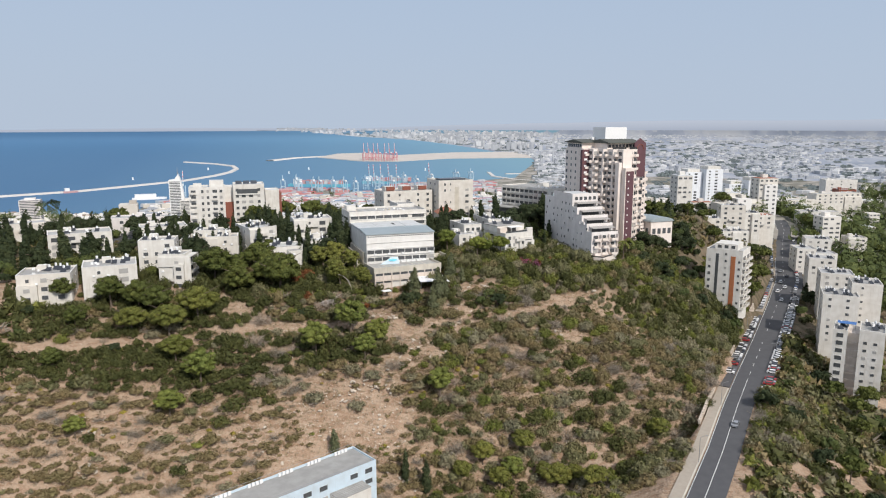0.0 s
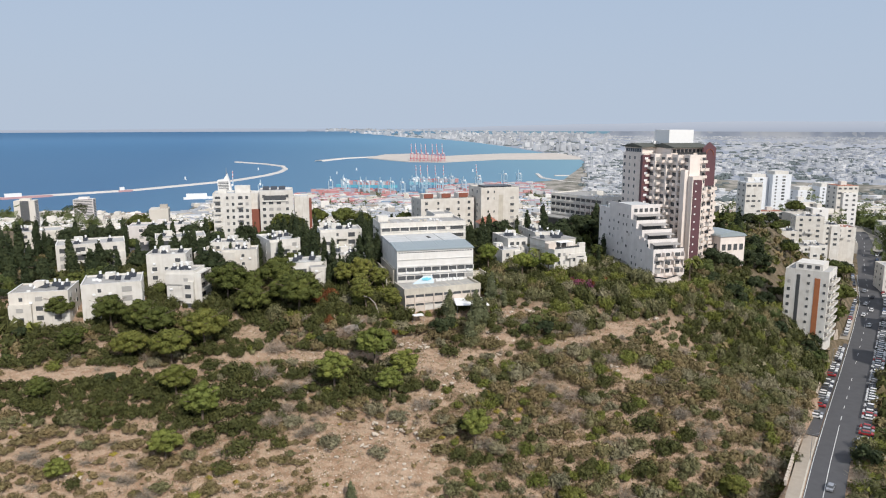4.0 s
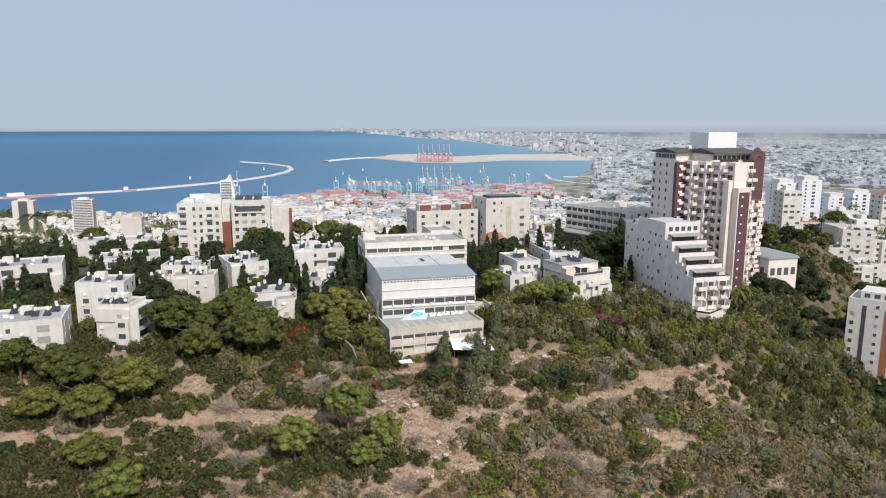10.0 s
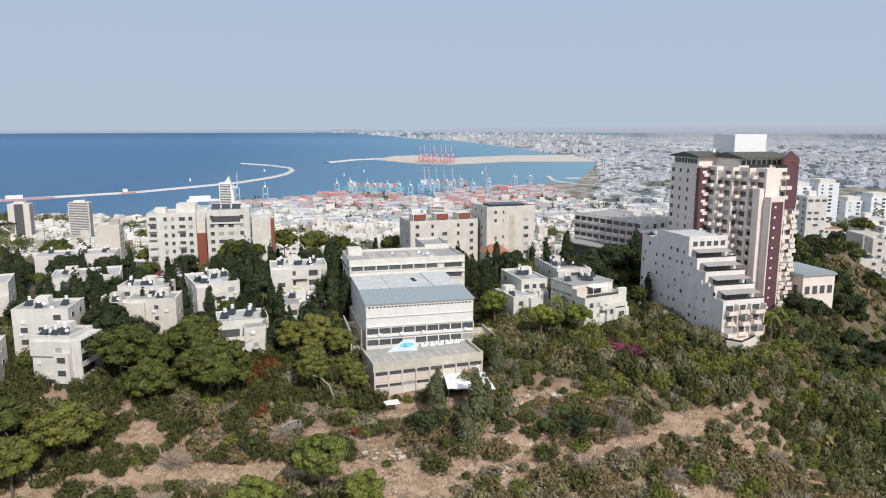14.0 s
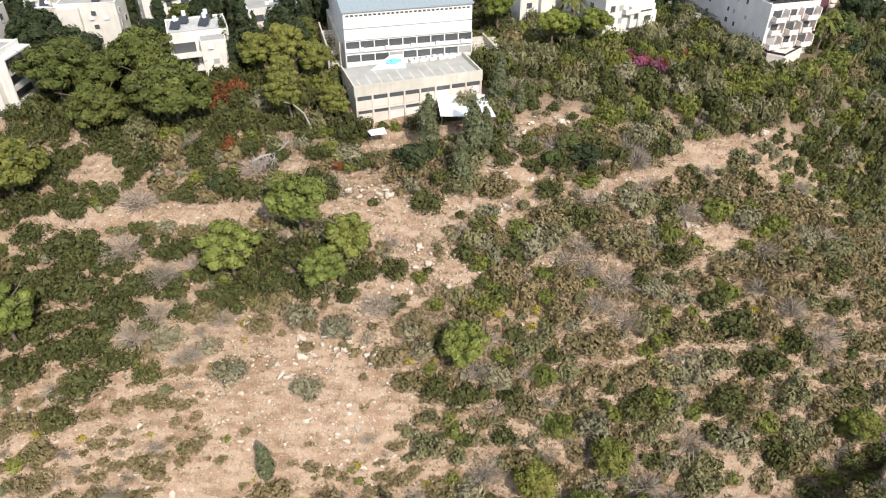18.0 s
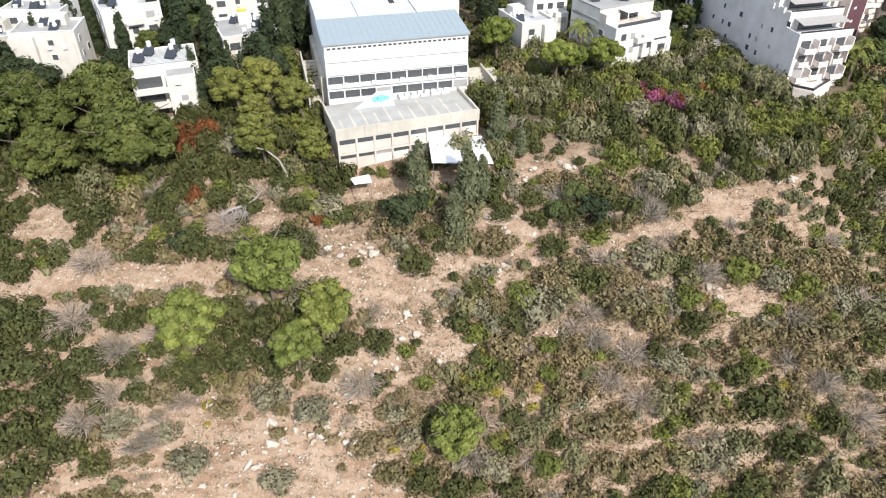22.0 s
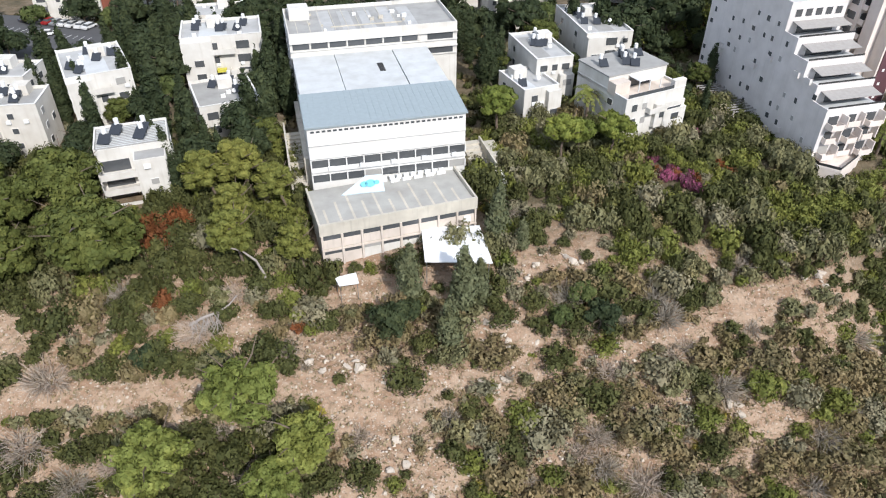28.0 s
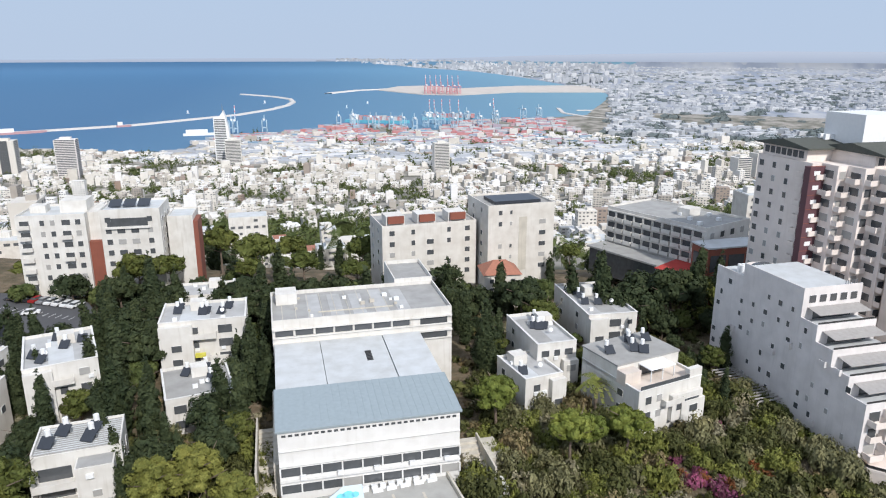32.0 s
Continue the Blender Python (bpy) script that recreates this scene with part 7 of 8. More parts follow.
# fallen pale trunk, stones
def rocks():
    bank = []
    for k in range(6):
        bm = bmesh.new()
        bmesh.ops.create_icosphere(bm, subdivisions=1, radius=1)
        g = random.Random(300 + k)
        for v in bm.verts:
            v.co *= g.uniform(0.55, 1.3)
            v.co.z *= 0.65
        me = bpy.data.meshes.new("rock")
        bm.to_mesh(me)
        bm.free()
        me.materials.append(ROCK)
        bank.append(me)
    g = random.Random(5)
    n = 0
    while n < 125:
        x, y = g.uniform(-60, 60), g.uniform(192, 258)
        if g.random() < 0.02 + bare(x, y) * (0.9 if y < 232 else 0.2):
            s = g.choice((0.25, 0.3, 0.35, 0.45, 0.7))
            ob = tagged(link("rock", bank[n % 6]), "pale limestone rock lying on dry soil", "rock", "rocks on the slope")
            ob.matrix_basis = pose(x, y, height(x, y) + s * 0.1, 0, 0, g.uniform(0, 360)) @ Matrix.Diagonal((s, s * g.uniform(0.6, 1.4), s, 1))
            n += 1
    # broken ledges of rock in the banks
    for x, y, w, k in ((-2, 242, 4.5, 9), (24, 250, 3, 5), (27.5, 247.5, 4, 8), (22.5, 241.5, 2, 4), (63, 283, 4, 7), (33, 261, 4.5, 8), (38, 262, 3, 5), (-6, 216, 5, 12), (-13, 213, 4, 8), (2, 214.5, 3, 6), (62, 240, 3, 5), (-4, 197, 5, 10), (6, 195, 6, 10), (80, 262, 3, 6), (-22, 219, 2, 4), (5, 207, 3, 8), (1, 203, 3, 7), (-3, 206, 3, 6), (-36, 200, 6, 8), (-90, 201, 6, 10), (-83, 192, 6, 8), (-9, 216, 5, 8)):
        for i in range(k):
            s = 0.25 + 0.75 * g.random() ** 1.6
            u, v = x + g.uniform(-w, w), y + g.uniform(-0.3, 0.3) * w
            ob = tagged(link("rock_outcrop", bank[i % 6]), "broken pale limestone outcrop in the slope", "rock", "rock outcrops")
            ob.matrix_basis = pose(u, v, height(u, v) + 0.05, 0, g.uniform(-20, 20), g.uniform(0, 360)) @ Matrix.Diagonal((s * g.uniform(1, 1.8), s * 0.8, s * 0.9, 1))
    # gravel and small stones
    vs, fs = [], []
    for i in range(11000):
        x, y = g.uniform(-66, 70), g.uniform(184, 260)
        if g.random() > 0.08 + bare(x, y) + 0.2 * (y < 206):
            continue
        s = 0.07 + 0.3 * g.random() ** 2.5
        z, o = height(x, y), len(vs)
        a = g.uniform(0, 6)
        vs += [(x + s * math.cos(a + q * 1.57) * g.uniform(0.7, 1.4), y + s * math.sin(a + q * 1.57) * g.uniform(0.7, 1.4), z - 0.02) for q in range(4)] + [(x, y, z + s * 0.8)]
        fs += [(o, o + 1, o + 4), (o + 1, o + 2, o + 4), (o + 2, o + 3, o + 4), (o + 3, o, o + 4)]
    tagged(link("gravel", mesh_of("gravel", vs, fs, ROCK)), "small pale stones on dry soil", "gravel", kind="stuff")
    log = thing("fallen_tree", "pale leafless fallen tree with bent trunk", "tree", pose(-21.5, 247.5, height(-21.5, 247.5) + 1.2, 0, 0, 20))
    bm = bmesh.new()
    pts = [(-3.5, -1, 0.2), (-1.5, -0.4, 0.8), (1, 0.3, 0.7), (2.8, 0.6, 1.4), (4.2, 1.6, 2.2)]
    for i in range(4):
        tube(bm, pts[i], pts[i + 1], 0.26 - 0.04 * i, 0.22 - 0.04 * i)
    part("trunk", bm, PALE_BARK, log)
    g2 = random.Random(9)
    for i in range(16):
        u = i / 15
        o = Vector((-3.2 + 4.4 * u, -0.8 + 1.0 * u, 0.75))
        e = o + Vector((g2.uniform(-1.6, 1.2), -g2.uniform(1.6, 4.0), g2.uniform(-1.6, -0.4)))
        m = (o + e) / 2 + Vector((g2.uniform(-0.4, 0.4), 0, g2.uniform(0.1, 0.6)))
        bm = bmesh.new()
        tube(bm, o, m, 0.08, 0.055, 5)
        tube(bm, m, e, 0.055, 0.02, 5)
        for k in range(3):
            tube(bm, m, m + (e - m) * g2.uniform(0.5, 0.9) + Vector((g2.uniform(-0.9, 0.9), 0, g2.uniform(-0.2, 0.5))), 0.04, 0.015, 4)
        part("branch", bm, PALE_BARK, log, "bare grey branch")
    bare_t = thing("leaning_trunk", "pale bent bare pine trunk", "tree", pose(-14, 254, height(-14, 254)))
    bm = bmesh.new()
    pts = [(0, 0, -0.5), (-0.2, 0, 2.6), (-1.2, 0.2, 5.2), (-3.2, 0.2, 7.2), (-5.0, 0.3, 7.6)]
    for i in range(4):
        tube(bm, pts[i], pts[i + 1], 0.24 - 0.03 * i, 0.21 - 0.03 * i)
    part("trunk", bm, PALE_BARK, bare_t)


rocks()


# ---- the town below, the port and the bay ----
def tinted(name, stops, rough=0.85):
    """Tones that differ from piece to piece."""
    m, ns, ln, b = material(name, rough, 0, 0.2)
    geo = ns.new("ShaderNodeNewGeometry")
    col = ramp(ns, ln, geo.outputs["Random Per Island"], stops)
    col = mixed(ns, ln, 0.25, col, ramp(ns, ln, noisy(ns, ln, 0.12, 4), [(0.3, (0.6, 0.58, 0.55)), (0.7, (1, 1, 1))]), "MULTIPLY")
    ln.new(col, b.inputs["Base Color"])
    return m


# wall tones raised towards white, in place of haze over the town
TOWN_WALL = tinted("town walls", [(0.0, (0.30, 0.21, 0.16)), (0.05, (0.40, 0.37, 0.33)), (0.2, (0.58, 0.54, 0.48)), (0.6, (0.72, 0.69, 0.64)), (1.0, (0.80, 0.79, 0.78))])
# haze is mixed into these tones: bluish, pale, low in contrast
FAR_WALL = tinted("far walls in haze tones", [(0.0, (0.36, 0.38, 0.41)), (0.6, (0.46, 0.475, 0.50)), (1.0, (0.66, 0.66, 0.665))], 1.0)
CARGO = tinted("painted containers", [(0.0, (0.48, 0.17, 0.17)), (0.35, (0.54, 0.32, 0.32)), (0.5, (0.22, 0.34, 0.46)), (0.7, (0.46, 0.46, 0.47)), (1.0, (0.60, 0.60, 0.61))])
TOWN_GLASS = plain("shaded openings", (0.10, 0.105, 0.11), 0.5)
CRANE_BLUE = plain("pale blue crane paint", (0.42, 0.55, 0.64), 0.7)
CRANE_RED = plain("red crane paint", (0.62, 0.24, 0.26), 0.7)
HULL = plain("turquoise hull paint", (0.12, 0.40, 0.50), 0.6)
HULL_RED = plain("faded red hull paint", (0.50, 0.30, 0.30), 0.7)
QUAY = plain("sandy quay", (0.50, 0.46, 0.42), 0.95, 0, 0.15, 0.02)
BREAKWATER = plain("pale breakwater stone", (0.58, 0.55, 0.52), 0.95, 0, 0.15, 0.05)


def block_array(rows):
    """Upright boxes from rows of x, y, z, width, depth, height, turn: verts (n, 8, 3)."""
    r = np.array(rows, float)
    sx = np.array([-1, 1, 1, -1, -1, 1, 1, -1]) / 2
    sy = np.array([-1, -1, 1, 1, -1, -1, 1, 1]) / 2
    sz = np.array([0, 0, 0, 0, 1, 1, 1, 1])
    c, s = np.cos(r[:, 6])[:, None], np.sin(r[:, 6])[:, None]
    X, Y = r[:, 3:4] * sx, r[:, 4:5] * sy
    return np.stack([r[:, 0:1] + X * c - Y * s, r[:, 1:2] + X * s + Y * c, r[:, 2:3] + r[:, 5:6] * sz], -1)


SIDES = np.array([[4, 5, 6, 7], [0, 1, 5, 4], [1, 2, 6, 5], [2, 3, 7, 6], [3, 0, 4, 7]])


def blocks_mesh(name, rows, mat, distant=False):
    v = block_array(rows).reshape(-1, 3)
    if distant:
        v = np.array([far(p) for p in v])
    f = (SIDES[None] + np.arange(len(rows))[:, None, None] * 8).reshape(-1, 4)
    return mesh_of(name, v, f.tolist(), mat)


def openings(rows, step=3.2):
    """Dark window quads a little proud of the two faces that look up the hill."""
    out = []
    for x, y, z, w, d, h, a in rows:
        c, s = math.cos(a), math.sin(a)
        n = max(2, int(w / 3.4))
        for k in range(max(1, int(h / step))):
            zz = z + h - 1.7 - k * step
            for i in range(n):
                if random.random() < 0.25:
                    continue
                u = -w / 2 + w * (i + 0.5) / n
                hw, hh = 0.28 * w / n * random.uniform(0.7, 1.3), 0.62
                yy = -d / 2 - 0.15
                out.append([(x + px * c - yy * s, y + px * s + yy * c, pz) for px, pz in ((u - hw, zz - hh), (u + hw, zz - hh), (u + hw, zz + hh), (u - hw, zz + hh))])
            side = 1 if x < 40 else -1
            for i in range(2):
                u = -d / 2 + d * (i + 0.5) / 2
                xx = side * (w / 2 + 0.15)
                out.append([(x + xx * c - (u + q) * s, y + xx * s + (u + q) * c, pz) for q, pz in ((-0.9, zz - 0.6), (0.9, zz - 0.6), (0.9, zz + 0.6), (-0.9, zz + 0.6))])
    return np.array(out)


def town():
    random.seed(21)
    near, mid, trees = [], [], []
    tries = 0
    while len(mid) < 4300 and tries < 40000:
        tries += 1
        a = radians(random.uniform(-41, 41))
        r = math.sqrt(random.uniform(380 ** 2, 2850 ** 2))
        x, y = EYE.x + r * math.sin(a), EYE.y + r * math.cos(a)
        n1 = coast(math.degrees(a))[0] if a < radians(12.1) else 2800
        if r > n1 - 60 or (y < 470 and -200 < x < 300) or (y < 430 and x < 300) or not free(x, y, 6):
            continue
        if -250 < x < -60 and 690 < y < 1000 and random.random() < 0.8:
            trees.append((x, y, random.uniform(1.0, 1.8)))
            continue
        if y < 650 and noise.noise((x * 0.008, y * 0.008, 4)) > 0.05:
            trees.append((x, y, random.uniform(1.2, 2.2)))
            continue
        if noise.noise((x * 0.006, y * 0.006, 1)) > 0.2:
            trees.append((x, y, random.uniform(1.2, 2.4)))
            continue
        turn = radians(15 + 40 * noise.noise((x * 0.002, y * 0.002, 8)) + random.choice((0, 0, 0, 90)))
        tall = 1.0 if random.random() < 0.93 else random.uniform(1.6, 2.6)
        w, d, h = random.uniform(9, 20), random.uniform(9, 14), random.uniform(8, 16) * tall
        if y > 1900:
            w, d, h = w * random.uniform(1, 2.6), d * 1.5, h * 0.8
        row = (x, y, height(x, y) - 3, w, d, h + 3, turn)
        (near if y < 760 and len(near) < 90 else mid).append(row)
        if random.random() < 0.8:
            trees.append((x + random.uniform(-14, 14), y + random.uniform(-14, 14), random.uniform(0.6, 1.6)))
    for i in range(1700):
        x, y = (random.uniform(300, 950), random.uniform(330, 1000)) if i % 3 == 0 else (random.uniform(262, 480), random.uniform(360, 690))
        if free(x, y, 5):
            trees.append((x, y, random.uniform(0.8, 1.7)))
    for i in range(420):
        x, y = random.uniform(-250, -60), random.uniform(690, 1000)
        if free(x, y, 5):
            trees.append((x, y, random.uniform(0.8, 1.6)))
    tops = [(x + random.uniform(-0.2, 0.2) * w, y, z + h, w * 0.3, d * 0.4, 2.6, a) for x, y, z, w, d, h, a in mid if random.random() < 0.6]
    tagged(link("town_buildings", blocks_mesh("town_buildings", mid + tops, TOWN_WALL)), "crowded white and cream flat-roofed town buildings", "town", kind="stuff")
    tagged(link("town_windows", quads_mesh("town_windows", openings([m for m in mid + near if m[1] < 1700]), TOWN_GLASS)), "dark windows of the town buildings", "window", kind="stuff")
    for x, y, z, w, d, h, a in near:
        ob = thing("town_house", "white flat-roofed town house on the slope", "house", pose(x, y, z, 0, 0, math.degrees(a)), "town houses")
        part("wall", boxes((-w / 2, -d / 2, 0, w / 2, d / 2, h)), WALL_WHITE if random.random() < 0.6 else WALL_CREAM, ob)
        part("roof", boxes((-w / 2 + 0.3, -d / 2 + 0.3, h, w / 2 - 0.3, d / 2 - 0.3, h + 0.3)), ROOF_PALE if random.random() < 0.75 else ROOF_TILE, ob)
        if random.random() < 0.6:
            part("stair_head", boxes((-2, -1, h + 0.3, 2, 3, h + 2.8)), WALL_WHITE, ob)
    g = np.random.default_rng(5)
    lump = [cloud(g, [(0, 0, 4, 3.4, 3.4, 3.2), (2.2, 1, 3, 2.4, 2.4, 2.2), (-2, -1, 3, 2.4, 2.4, 2.4)], 34, 1.1) for _ in range(4)] + [cloud(g, [(0, 0, 6, 1.6, 1.6, 6)], 26, 0.9)]
    heap = [lump[i % 5] * s * 1.25 + np.array((x, y, height(x, y))) for i, (x, y, s) in enumerate(trees)]
    tagged(link("town_trees", quads_mesh("town_trees", np.concatenate(heap), BROAD)), "dark green trees between the town buildings", "trees", kind="stuff")


def town_towers():
    for name, label, x, y, w, d, h, mat in (("office_tower", "slim dark-banded tower in the lower town", -885, 1800, 46, 34, 92, WALL_GREY), ("office_tower", "pale tower with dark centre strip in the lower town", -1050, 1830, 48, 34, 86, WALL_CREAM),
                                            ("apartment_tower", "white slab tower near the harbour", -584, 2083, 42, 26, 74, WALL_WHITE), ("apartment_tower", "white tower in the lower town", -15, 1998, 40, 28, 78, WALL_WHITE),
                                            ("apartment_tower", "white tower block above the lower town", 560, 1500, 30, 24, 52, WALL_WHITE), ("apartment_tower", "grey tower block above the lower town", 610, 1540, 26, 24, 56, WALL_CREAM)):
        ob = thing(name, label, "tower", pose(x, y, height(x, y), 0, 0, 15))
        part("wall", boxes((-w / 2, -d / 2, -5, w / 2, d / 2, h)), mat, ob)
        part("crown", boxes((-w / 4, -d / 4, h, w / 4, d / 4, h + 5)), mat, ob)
        for k in range(int(h / 4)):
            part("window_band", boxes((-w * 0.46, -d / 2 - 0.3, 2 + 4 * k, w * 0.46, -d / 2, 4.0 + 4 * k)) if mat is not WALL_CREAM else boxes((-w * 0.2, -d / 2 - 0.3, 2 + 4 * k, w * 0.22, -d / 2, 5.9 + 4 * k)), TOWN_GLASS, ob)
            part("side_band", boxes((w / 2, -d * 0.4, 2 + 4 * k, w / 2 + 0.3, d * 0.4, 4.0 + 4 * k)), TOWN_GLASS, ob)
    ob = thing("sail_tower", "white office tower with curved sail-like front and spire", "tower", pose(-630, 2150, 6, 0, 0, 12) @ Matrix.Scale(1.15, 4))
    prof = [(-20, 0), (-20, 112), (-6, 114), (4, 128), (9, 112), (14, 86), (17, 50), (18, 20), (17, 0)]
    bm = bmesh.new()
    lo = [bm.verts.new((x, -14, z)) for x, z in prof]
    hi = [bm.verts.new((x, 14, z)) for x, z in prof]
    bm.faces.new(lo[::-1])
    bm.faces.new(hi)
    for i in range(len(prof)):
        j = (i + 1) % len(prof)
        bm.faces.new((lo[i], lo[j], hi[j], hi[i]))
    bmesh.ops.recalc_face_normals(bm, faces=bm.faces[:])
    part("shaft", bm, WHITE_METAL, ob)
    for k in range(26):
        part("glass_band", boxes((-18, -14.4, 4 + 4.1 * k, 10 - 0.1 * k, -14, 6.2 + 4.1 * k)), TOWN_GLASS, ob)
    bm = bmesh.new()
    tube(bm, (2, 0, 126), (2, 0, 145), 1.2, 0.3)
    part("spire", bm, STEEL, ob)


def ribbon(name, label, pts, width, z0, z1, mat, category):
    """A raised bank along a plan line, drawn in with distance."""
    verts, faces = [], []
    for i, (x, y) in enumerate(pts):
        a, b = Vector((*pts[max(0, i - 1)], 0)), Vector((*pts[min(len(pts) - 1, i + 1)], 0))
        n = (b - a).normalized()
        n = Vector((-n.y, n.x, 0)) * width / 2
        for s, z in ((-1.5, z0), (-1, z1), (1, z1), (1.5, z0)):
            verts.append(far((x + n.x * s, y + n.y * s, z)))
    for i in range(len(pts) - 1):
        for k in range(3):
            faces.append((i * 4 + k, i * 4 + k + 1, i * 4 + 5 + k, i * 4 + 4 + k))
    return tagged(link(name, mesh_of(name, verts, faces, mat)), label, category, kind="structure")


def finer(pts, n=4):
    out = []
    for (a, b), (c, d) in zip(pts, pts[1:]):
        out += [(a + (c - a) * i / n, b + (d - b) * i / n) for i in range(n)]
    return out + [pts[-1]]


def quay(name, label, pts, z, mat):
    v = [far((x, y, zz)) for zz in (-6, z) for x, y in pts]
    n = len(pts)
    faces = [tuple(range(n, 2 * n))] + [(i, (i + 1) % n, (i + 1) % n + n, i + n) for i in range(n)]
    return tagged(link(name, mesh_of(name, v, faces, mat)), label, "quay", kind="structure")


def at_far(x, y, z=4.0, turn=0.0):
    p = Vector((x, y, z))
    q = far(p)
    k = (q - EYE).length / (p - EYE).length
    return pose(q.x, q.y, q.z, 0, 0, turn) @ Matrix.Scale(k, 4)


def make_crane(mat, up, label, name="harbour_crane"):
    ob = thing(name, label, "crane", pose(0, 0, -400), label[:18])
    for x, y in ((-9, -13), (9, -13), (-9, 13), (9, 13)):
        part("leg", boxes((x - 1.3, y - 1.3, 0, x + 1.3, y + 1.3, 46)), mat, ob)
    part("portal_beam", boxes((-10.3, -14.3, 16, 10.3, -11.7, 18.6)), mat, ob)
    part("portal_beam", boxes((-10.3, 11.7, 16, 10.3, 14.3, 18.6)), mat, ob)
    part("main_girder", boxes((-2.4, -26, 44, 2.4, 20, 47.5)), mat, ob)
    part("machine_house", boxes((-4, -20, 47.5, 4, -8, 53)), WHITE_METAL, ob)
    part("apex", boxes((-1.6, 11, 47.5, 1.6, 14, 66)), mat, ob)
    bm = bmesh.new()
    tube(bm, (0, 20, 46), (0, 28, 104) if up else (0, 66, 47), 1.9, 1.5, 6)
    part("boom", bm, mat if not up else WHITE_METAL, ob)
    if up:
        for k in range(3):
            bm = bmesh.new()
            tube(bm, (0, 22.2 + 2.2 * k, 62 + 16 * k), (0, 23.2 + 2.2 * k, 69 + 16 * k), 2.1, 2.0, 6)
            part("boom_stripe", bm, CRANE_RED, ob, "red boom stripe")
    bm = bmesh.new()
    tube(bm, (0, 12.5, 66), (0, 24 if up else 52, 80 if up else 48), 0.6, 0.6, 4)
    part("stay", bm, mat, ob)
    return ob


def port():
    ribbon("breakwater", "long pale stone breakwater across the bay", finer([(-1900, 2800), (-1770, 2890), (-1380, 3240), (-1080, 3780), (-1000, 4150), (-980, 4440), (-1010, 4760), (-1100, 5070), (-1290, 5350), (-1600, 5650)]), 26, -8, 7, BREAKWATER, "breakwater")
    ribbon("breakwater", "outer stone breakwater beside the new quay", finer([(-960, 5780), (-800, 6250), (-560, 6500)]), 60, -8, 7, BREAKWATER, "breakwater")
    quay("quay", "sandy reclaimed quay in the bay", finer([(-620, 6300), (-500, 7000), (-270, 7150), (70, 6600), (640, 7150), (1500, 7300), (1260, 6030), (530, 6000), (60, 5560), (-210, 5640)], 3), 6, QUAY)
    ribbon("breakwater", "short curved stone mole", finer([(620, 4280), (600, 3960), (680, 3700), (780, 3600)]), 20, -6, 5, BREAKWATER, "breakwater")
    ribbon("breakwater", "straight stone mole by the fishing basin", finer([(700, 4130), (900, 4140)]), 18, -6, 5, BREAKWATER, "breakwater")
    blue = make_crane(CRANE_BLUE, False, "pale blue quay crane with lowered boom")
    tall = make_crane(CRANE_BLUE, True, "pale blue quay crane with raised striped boom")
    red = make_crane(CRANE_RED, True, "red quay crane on the far quay")
    for src, sites, s in ((blue, ((-470, 3180), (-410, 3180), (-330, 3140), (-300, 3110), (-240, 3110), (-190, 3090), (-50, 3140), (20, 3070), (80, 3390), (350, 3560), (430, 3600), (-860, 2960), (-735, 2980), (-380, 3060), (-140, 3060), (-100, 3200), (130, 3150), (200, 3240), (-420, 3260)), 1.0),
                          (tall, ((-85, 3340), (-60, 3330), (-30, 3330), (10, 3330), (45, 3310), (210, 3430), (-840, 2940)), 1.0), (red, ((-190, 5710), (-150, 5710), (-110, 5680), (-70, 5650), (-20, 5630), (20, 5640), (60, 5680)), 1.35)):
        for i, (x, y) in enumerate(sites):
            m = at_far(x, y, 4, 12 + 8 * (i % 2)) @ Matrix.Scale(s, 4)
            if i:
                copy_thing(src, m).matrix_basis = m
            else:
                src.matrix_basis = m
    random.seed(8)
    rows = []
    for i in range(2600):
        x, y = random.uniform(-880, 520), random.uniform(2560, 3560)
        a = math.degrees(math.atan2(x - EYE.x, y - EYE.y))
        r = math.hypot(x - EYE.x, y - EYE.y)
        if r > coast(a)[0] - 30 or noise.noise((x * 0.006, y * 0.006, 3)) < -0.12:
            continue
        rows.append((x, y, 4, random.choice((24, 36, 48)), 10, random.choice((5, 8, 11, 13)), radians(12)))
    tagged(link("containers", blocks_mesh("containers", rows, CARGO, True)), "stacks of red, blue and grey shipping containers", "containers", kind="stuff")
    rows = []
    for i in range(620):
        x, y = random.uniform(-900, 900), random.uniform(2150, 2750)
        a, r = math.degrees(math.atan2(x - EYE.x, y - EYE.y)), math.hypot(x - EYE.x, y - EYE.y)
        if a > 12 or r < coast(a)[0] - 60:
            rows.append((x, y, 3, random.uniform(30, 110), random.uniform(18, 36), random.uniform(7, 13), radians(12)))
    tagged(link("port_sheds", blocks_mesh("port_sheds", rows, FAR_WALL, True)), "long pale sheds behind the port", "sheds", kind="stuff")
    for label, x, y, L, W, turn, deck in (("long turquoise container ship moored at the quay", -330, 3420, 300, 40, -8, True), ("container ship moored behind the terminal", -10, 3560, 240, 36, -6, True), ("white ferry moored at the passenger quay", -960, 2890, 130, 26, 20, False), ("red-hulled cargo ship at the breakwater", -1690, 2930, 190, 22, 38, False), ("small red and white ship at the breakwater", -1400, 3200, 60, 14, 38, False)):
        ob = thing("ship", label, "ship", at_far(x, y, 0, turn), "moored ships")
        part("hull", prism([(-L / 2, -W / 2), (L * 0.38, -W / 2), (L / 2, 0), (L * 0.38, W / 2), (-L / 2, W / 2)], -4, 12 if deck else 8), HULL if deck else (WHITE_METAL if "ferry" in label else HULL_RED), ob)
